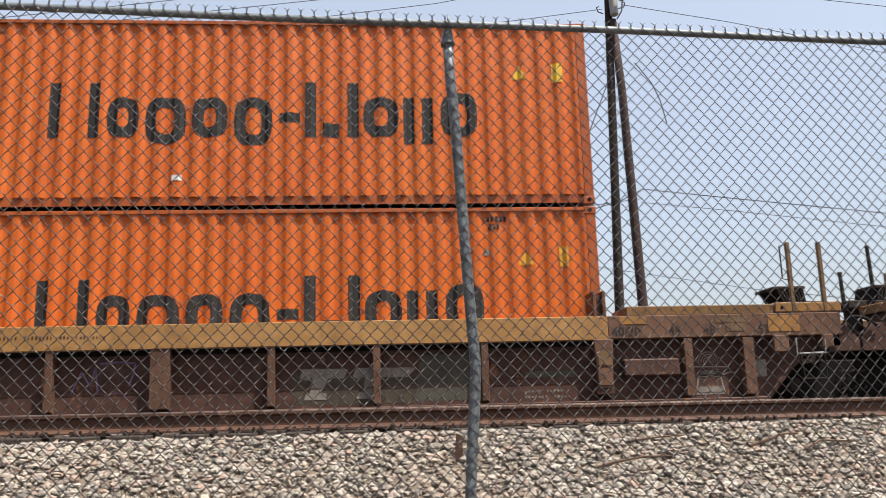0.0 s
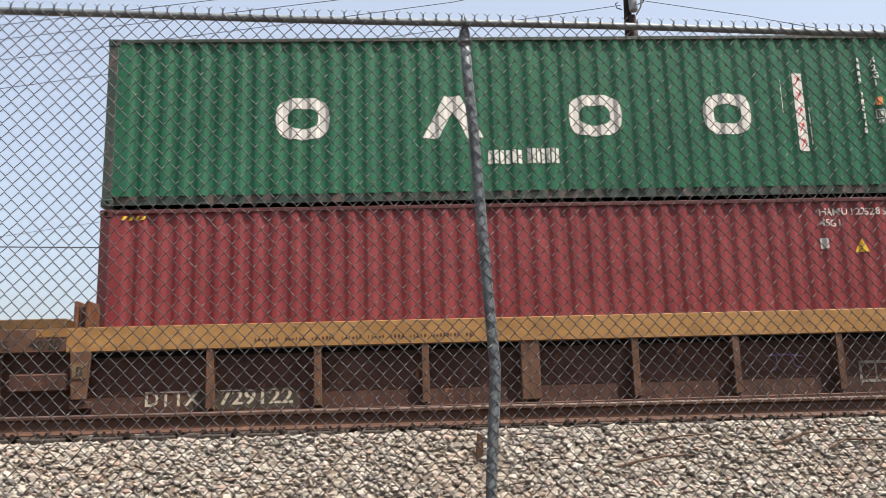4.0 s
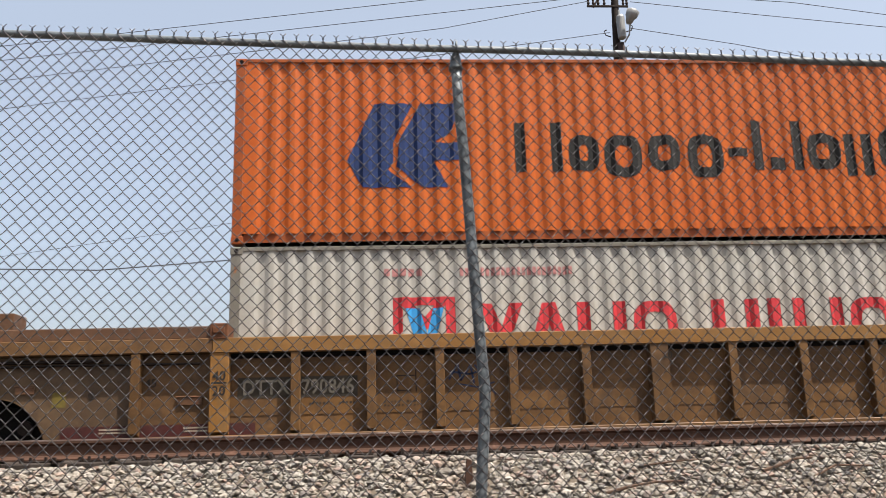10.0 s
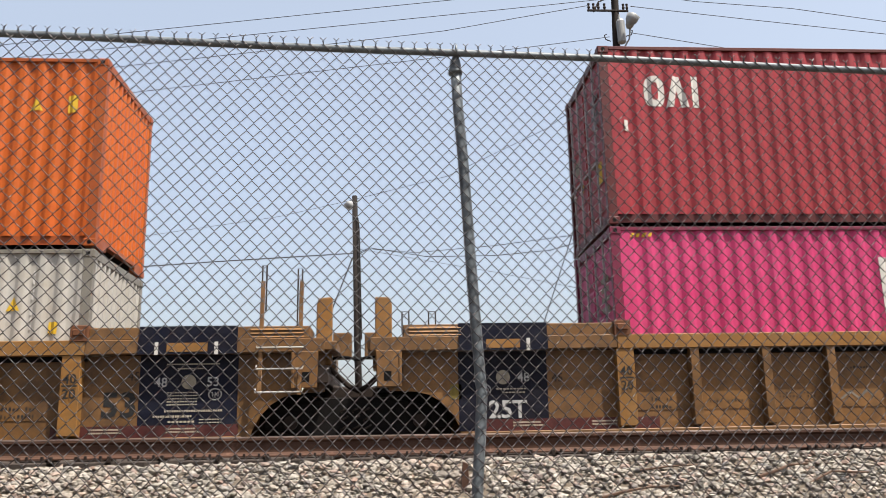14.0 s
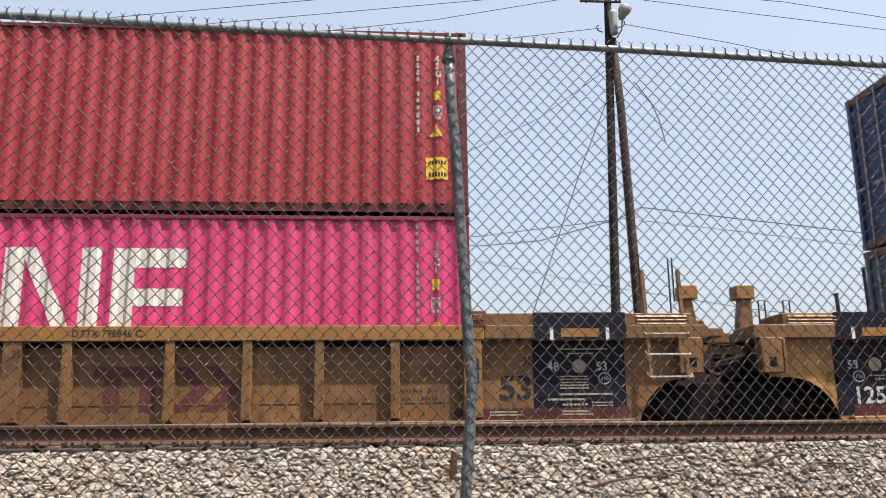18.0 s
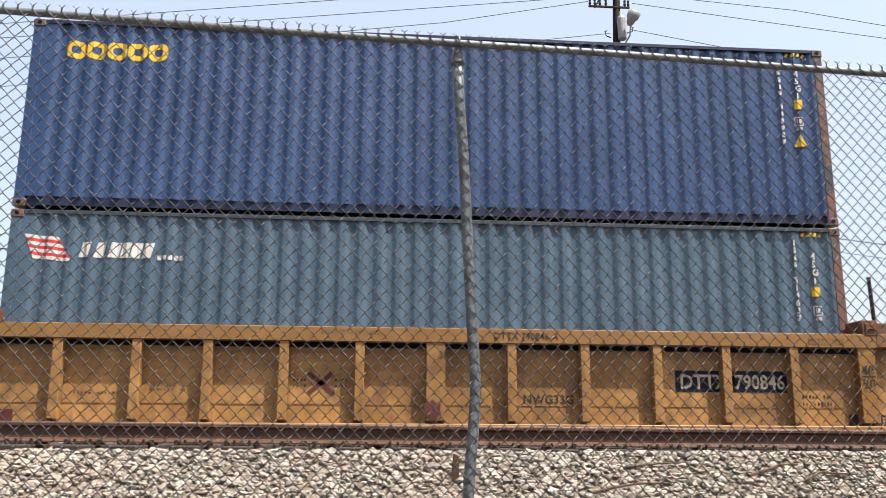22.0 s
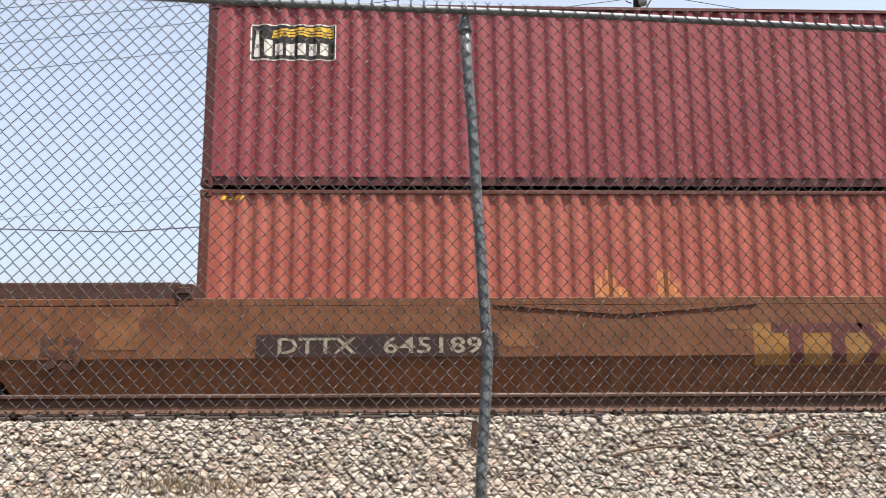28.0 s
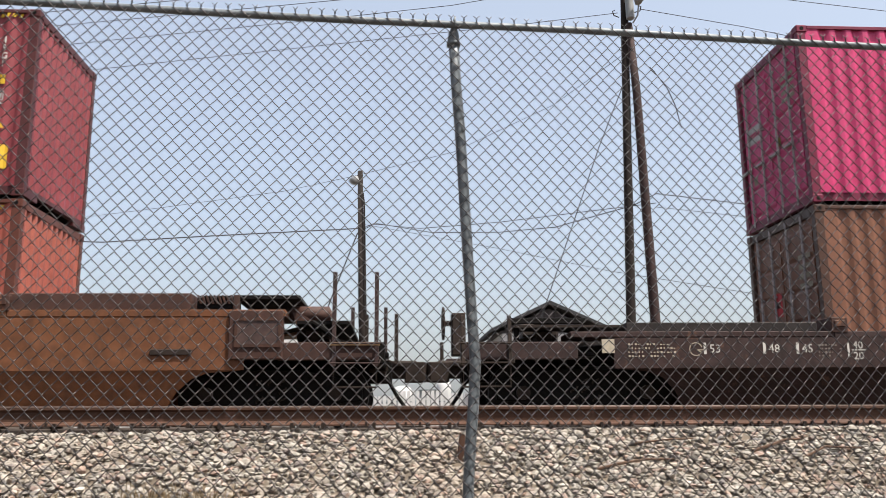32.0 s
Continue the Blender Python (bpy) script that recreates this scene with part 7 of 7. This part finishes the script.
# brown cars with yellow chords
RIBS_B = [(x, .1) for x in (1.7, 3.14, 4.6, 7.5, 8.92, 10.4)] + [(6.04, .26), (LONG + 1.08, .12), (LONG + 1.95, .16), (-1.14, .11), (-2.02, .15)]
SPEC_B = dict(style="ribbed", skin=SKIN, chord=(.77, 1.10), top=1.235, chord_x=(-.2, LONG - .05), arch="slant", box_from=.24, box_to=2.38, ribs=RIBS_B, rib_paint="brown_tan", box_paint="dull_yellow", end_paint="brown_tan", deck_paint="car_brown", ladder_paint="tan")
joint_b = dict(kind="joint", deck=3.34, vee=3.6)
for key, left, right in (("first", joint_b, dict(joint_b, ladder=True, truck=True, vee=3.44)), ("second", joint_b, dict(kind="outer", deck=3.75, tall=1.95, brake="near", lad=(4.3, 5.0)))):
    car = well_car("dark brown well car with faded yellow top chords, rusty and dirty", STACKS[key], "car_brown", "chord_tan", dict(SPEC_B, left=left, right=right))
    for x in (0, LONG - .13):
        part("bolster_cover", Shape().prism_y([(x - .14, .78), (x + .14, .78), (x + .1, .14), (x - .1, .14)], OUT - .01, OUT + .04), "brown_tan", car, "brown bolster cover", bevel=.01)
        part("cover_plate", Shape().box(x - .09, x + .09, OUT - .022, OUT - .01, .42, .62), "tan", car)
        if key == "second" and x == 0:
            flat_mark(car, "letter", text_polys("B", x - .05, .45, .13), "black_mark", OUT - .022)
        part("jack_pad", Shape().box(x - .13, x + .13, OUT + .02, SKIN, .02, .12), "car_brown", car, bevel=.01)
    for x, words in ((.02, "40/20"), (.83, "45"), (1.33, "48"), (2.12, "53")):
        flat_mark(car, "length_number", text_polys(words, LONG + x - .02, .82, .13, 1.0, .014), "black_mark", OUT + .01, "black stencilled length figure")
        flat_mark(car, "length_number", text_polys(words, -x - (.66 if len(words) > 2 else .3), .82, .13, 1.0, .014), "black_mark", OUT + .01, "black stencilled length figure")
    flat_mark(car, "print_plate", [rect(LONG + 1.65, LONG + 1.93, .86, .97)], "tan", OUT + .008)
    for x0, x1, z0, z1, m in ((LONG + .12, LONG + .5, .98, 1.085, "chord_yellow"), (LONG + 1.5, LONG + 1.95, .98, 1.06, "tan"), (LONG + 2.26, LONG + 2.72, .84, 1.07, "chord_yellow"), (-.6, -.14, .98, 1.085, "chord_yellow"), (-3.02, -2.5, .8, 1.0, "chord_yellow")):
        flat_mark(car, "yellow_patch", [rect(x0, x1, z0, z1)], m, OUT + .008)
    part("yellow_box", Shape().box(LONG + .15, LONG + .95, OUT + .05, SKIN, .26, .5), "end_yellow" if key == "second" else "car_brown", car, bevel=.02)
    part("yellow_box", Shape().box(-.95, -.15, OUT + .05, SKIN, .26, .5), "car_brown", car, bevel=.02)
    if key == "first":
        flat_mark(car, "emblem_field", [[(7.76, .4), (9.5, .36), (9.5, -.02), (7.8, -.02)]], "board_dark", SKIN + .002, "dark field behind the emblem")
        for x, w in ((7.87, 1.1), (8.59, .88)):
            flat_mark(car, "emblem_bar", [[(x, .35), (x + .04, .47), (x + (.66 if w > 1 else w), .46), (x + (.6 if w > 1 else w - .13), .33), (x + .16, .35), (x + .1, .31)]], "faint_mark", SKIN - .001, "faded pale emblem bar")
            flat_mark(car, "emblem_stem", [[(x + .06, .05), (x + .37, .05), (x + .36, .14), (x + .28, .14), (x + .4, .35), (x + .17, .35), (x + .14, .14), (x + .09, .14)]], "faint_mark", SKIN - .002)
        flat_mark(car, "grey_patch", [[(9.44, .0), (10.3, .0), (10.3, .64), (9.58, .66), (9.5, .5)]], "patch_grey", SKIN + .001, "dull grey-green primer patch")
        flat_mark(car, "spray_paint", stroke([(4.86, .22), (4.98, .5), (5.1, .3), (5.16, .56), (5.2, .2)], .022) + stroke([(5.22, .6), (5.46, .62), (5.68, .6), (5.66, .46), (5.6, .3)], .026) + stroke([(5.3, .18), (5.44, .21), (5.56, .18)], .022), "purple_mark", SKIN, "purple spray paint")
        X = LONG
        doodle = stroke([(X + 1.2, .0), (X + 1.26, .28), (X + 1.56, .28), (X + 1.62, .0), (X + 1.2, .0)], .025) + stroke([(X + 1.12, .38), (X + 1.7, .37)], .02) + stroke([(X + 1.08, .3), (X + 1.2, .26), (X + 1.4, .32), (X + 1.6, .26), (X + 1.74, .3)], .02)
        doodle += stroke(curve((X + 1.33, .27), .08, .035, 0, 360, 12), .015) + stroke(curve((X + 1.51, .27), .08, .035, 0, 360, 12), .015) + [q for i in range(4) for q in stroke(curve((X + 1.41, .42), .04 + .035 * i, .06 + .035 * i, 10, 170, 7), .012)]
        flat_mark(car, "chalk_drawing", doodle + [[(X + 1.22, .02), (X + 1.6, .02), (X + 1.58, .1), (X + 1.25, .1)]], "faint_mark", SKIN, "pale chalk drawing")
        flat_mark(car, "pale_label", [rect(LONG + 2.05, LONG + 2.25, .22, .46)], "faint_mark", SKIN)
        small_print(car, 3.2, 5.35, .9, 1.0, 1, "car_brown", OUT)
        flat_mark(car, "pale_bar", [rect(10.97, 11.68, .28, .37)], "patch_grey", SKIN, "faint pale bar")
        small_print(car, 10.96, 11.6, -.02, .14, 2, "faint_mark", SKIN)
    else:
        for x0, words in ((.8, "DTTX"), (1.8, "729122")):
            flat_mark(car, "car_number", text_polys(words, x0, .03, .2, 1.2 if len(words) > 4 else 1.0, .018), "pale_mark", SKIN, "pale car number")
        flat_mark(car, "number_board", [rect(1.36, 2.86, -.03, .24)], "board_dark", SKIN + .002)
        small_print(car, 2.3, 5.26, .83, .93, 1, "car_brown", OUT)
        flat_mark(car, "load_number", text_polys("125-T", -1.97, .0, .32, .8, .02), "dim_mark", SKIN, "pale stencilled number")
        flat_mark(car, "data_table", [rect(10.72, 10.76, .1, .36), rect(11.2, 11.24, .1, .36), rect(10.72, 11.24, .34, .38), rect(10.72, 11.24, .08, .12), rect(10.95, 10.98, .1, .36)], "faint_mark", SKIN)
        flat_mark(car, "spray_paint", stroke([(9.4, .48), (9.66, .5), (9.92, .47)], .022) + stroke([(9.54, .5), (9.56, .36), (9.5, .28)], .022) + stroke([(9.76, .5), (9.8, .34), (9.9, .3)], .022), "purple_mark", SKIN, "thin purple spray paint")
        X = LONG + 3.05
        tag = stroke([(X, 1.06), (X + .03, .9), (X + .14, .88), (X + .2, 1.08)], .035) + stroke([(X + .26, 1.0), (X + .32, .86), (X + .3, 1.05), (X + .42, 1.04)], .03) + stroke([(X + .36, .95), (X + .5, .97)], .03) + stroke([(X + .48, .86), (X + .52, 1.06), (X + .64, 1.04), (X + .56, .97), (X + .7, .9), (X + .46, .86)], .03)
        flat_mark(car, "spray_paint", tag, "underframe", OUT + .006, "black spray paint")

# smooth-sided rust-brown car
outer_c = dict(kind="outer", deck=4.02, tall=1.78, lad=(4.58, 5.18), step=True)
SPEC_C = dict(style="smooth", skin=OUT, knee=.44, chord=(1.13, 1.24), top=1.47, arch="low", box_to=2.55, ribs=[], rib_paint="car_rust", box_paint="end_brown", end_paint="car_rust", deck_paint="end_brown", ladder_paint="car_dark")
car = well_car("rust-brown smooth-sided well car, sun-faded, with a yellow emblem", STACKS["sixth"], "car_rust", "car_rust", dict(SPEC_C, left=outer_c, right=dict(outer_c, deck=3.84, lad=(4.5, 5.08))))
for x0, locker_paint in ((-4.02, "car_rust"), (LONG + 3.09, "end_brown")):
    p = part("side_locker", Shape().box(x0, x0 + .72, OUT - .05, OUT + .15, .56, 1.22), locker_paint, car, "square side locker", bevel=.01)
    if x0 < 0:
        part("locker_grille", Shape().box(x0 + .38, x0 + .68, OUT - .06, OUT - .05, 1.02, 1.19), "black_brown", p, "small dark grille")
        for i in range(4):
            part("grille_bar", Shape().box(x0 + .38, x0 + .68, OUT - .07, OUT - .06, 1.035 + .04 * i, 1.05 + .04 * i), "car_brown", p)
        continue
    part("locker_pane", Shape().box(x0 + .12, x0 + .66, OUT - .058, OUT - .05, .74, 1.1), "faded_pane", p)
    for a0, a1, b0, b1 in ((x0 + .08, x0 + .7, 1.08, 1.12), (x0 + .08, x0 + .7, .72, .76), (x0 + .08, x0 + .12, .76, 1.08), (x0 + .66, x0 + .7, .76, 1.08)):
        part("pane_rim", Shape().box(a0, a1, OUT - .07, OUT - .05, b0, b1), "car_brown", p)
flat_mark(car, "number_board", [rect(.95, 4.25, .43, .74)], "car_dark", OUT)
flat_mark(car, "car_number", text_polys("DTTX", 1.22, .48, .22, 1.32, .015), "dim_mark", OUT - .004, "white car number")
flat_mark(car, "car_number", text_polys("645189", 2.66, .48, .22, 1.5, .015), "dim_mark", OUT - .004, "white car number")
flat_mark(car, "emblem_field", [rect(7.82, 10.5, .44, .86)], "chord_yellow", OUT, "yellow emblem field")
part("emblem_foot", Shape().add([(x, OUT - .006 + (.16 * (.44 - z) / .64), z) for x, z in ((7.82, .28), (10.5, .28), (10.5, .44), (7.82, .44))], [(0, 1, 2, 3)]), "chord_yellow", car)
KNEE = .44
shapes = [rect(8.08, 9.38, .73, .86), rect(8.32, 8.52, .3, .73), rect(8.92, 9.12, .3, .73)]
shapes += [[(x, .86), (x + .2, .86), (x + .42, .58), (x + .2, .3), (x, .3), (x + .22, .58)] for x in (9.3, 9.7)]
for poly in shapes:
    hi, lo = cut_at(poly, KNEE, True), cut_at(poly, KNEE, False)
    if len(hi) > 2:
        flat_mark(car, "emblem_bar", [hi], "rust_mark", OUT - .004, "rust-red emblem bar")
    if len(lo) > 2:
        part("emblem_bar", Shape().add([(x, OUT - .012 + .16 * (KNEE - z) / .64, z) for x, z in lo], [tuple(range(len(lo)))]), "rust_mark", car)
part("wave_strip", Shape().prism_y([(4.2, 1.13), (6.0, .99), (7.9, 1.13), (7.9, 1.15), (6.0, 1.02), (4.2, 1.15)], OUT - .02, OUT), "car_rust", car)
flat_mark(car, "length_number", text_polys("53", -1.95, .3, .42, 1.05, .03), "car_brown", OUT, "dark stencilled 53")
flat_mark(car, "bright_patch", [rect(-1.2, -.62, .54, .98)], "rust_orange", OUT)
flat_mark(car, "bright_patch", [rect(4.29, 4.75, .56, .84)], "rust_orange", OUT)
flat_mark(car, "bright_patch", [rect(7.4, 7.8, .78, .86)], "rust_orange", OUT)
small_print(car, -3.1, -2.3, 1.06, 1.1, 1, "faint_mark", OUT)
part("hand_hold", Shape().box(LONG + 2.05, LONG + 2.6, OUT - .03, OUT + .01, .62, .7), "iron", car, bevel=.008)

# dark brown car
SPEC_D = dict(style="smooth", lean=.42, box_from=.34, skin=OUT, knee=.5, chord=(.84, .93), top=1.06, arch="low", box_to=3.1, ribs=[], rib_paint="car_dark", box_paint="black_brown", end_paint="car_dark", deck_paint="car_dark", ladder_paint="iron")
car = well_car("dark brown smooth-sided well car with white length figures", STACKS["seventh"], "car_dark", "car_dark", dict(SPEC_D, left=dict(kind="outer", deck=3.9, tall=1.16, brake="end", lad=(4.75, 5.4)), right=dict(kind="outer", deck=3.9, tall=1.3)))
for x, words in ((-1.95, "53"), (-1.1, "48"), (-.62, "45")):
    flat_mark(car, "length_number", text_polys(words, x, .63, .12) + [rect(x - .08, x - .04, .61, .77)], "white_mark", OUT, "white length figure")
flat_mark(car, "length_number", text_polys("40", .12, .68, .11) + text_polys("20", .12, .53, .11) + [rect(.1, .32, .655, .668), rect(.04, .07, .56, .76)], "white_mark", OUT)
small_print(car, -3.1, -2.4, .56, .78, 4, "pale_mark", OUT)
flat_mark(car, "chalk_swirl", stroke(curve((-2.14, .68), .09, .09, 20, 330, 12) + [(-2.12, .67), (-2.0, .67)], .014), "pale_mark", OUT, "pale chalk swirl")
small_print(car, -.38, -.02, .56, .76, 4, "faint_mark", OUT)
flat_mark(car, "pale_label", [rect(-3.47, -3.29, .63, .82)], "pale_mark", OUT, "pale paper label")


# ---------------------------------------------------------------- what moves
def along_at(t):
    ts, ss = [r[0] for r in TRAIN_ROWS], [r[1] for r in TRAIN_ROWS]
    return float(np.interp(t, ts, ss))


def motions():
    for ob, along, across, up in MOVING:
        walk(ob, [(t, pose(along + s, FACE_Y + across, FLOOR_Z + up)) for t, s in TRAIN_ROWS])
    turns = [i * 32 / 192 for i in range(193)]
    for ob, x, z in AXLES:
        walk(ob, [(t, pose(x, 0, z, 0, math.degrees((along_at(t) - along_at(0)) / WHEEL_R), 0)) for t in turns])


motions()
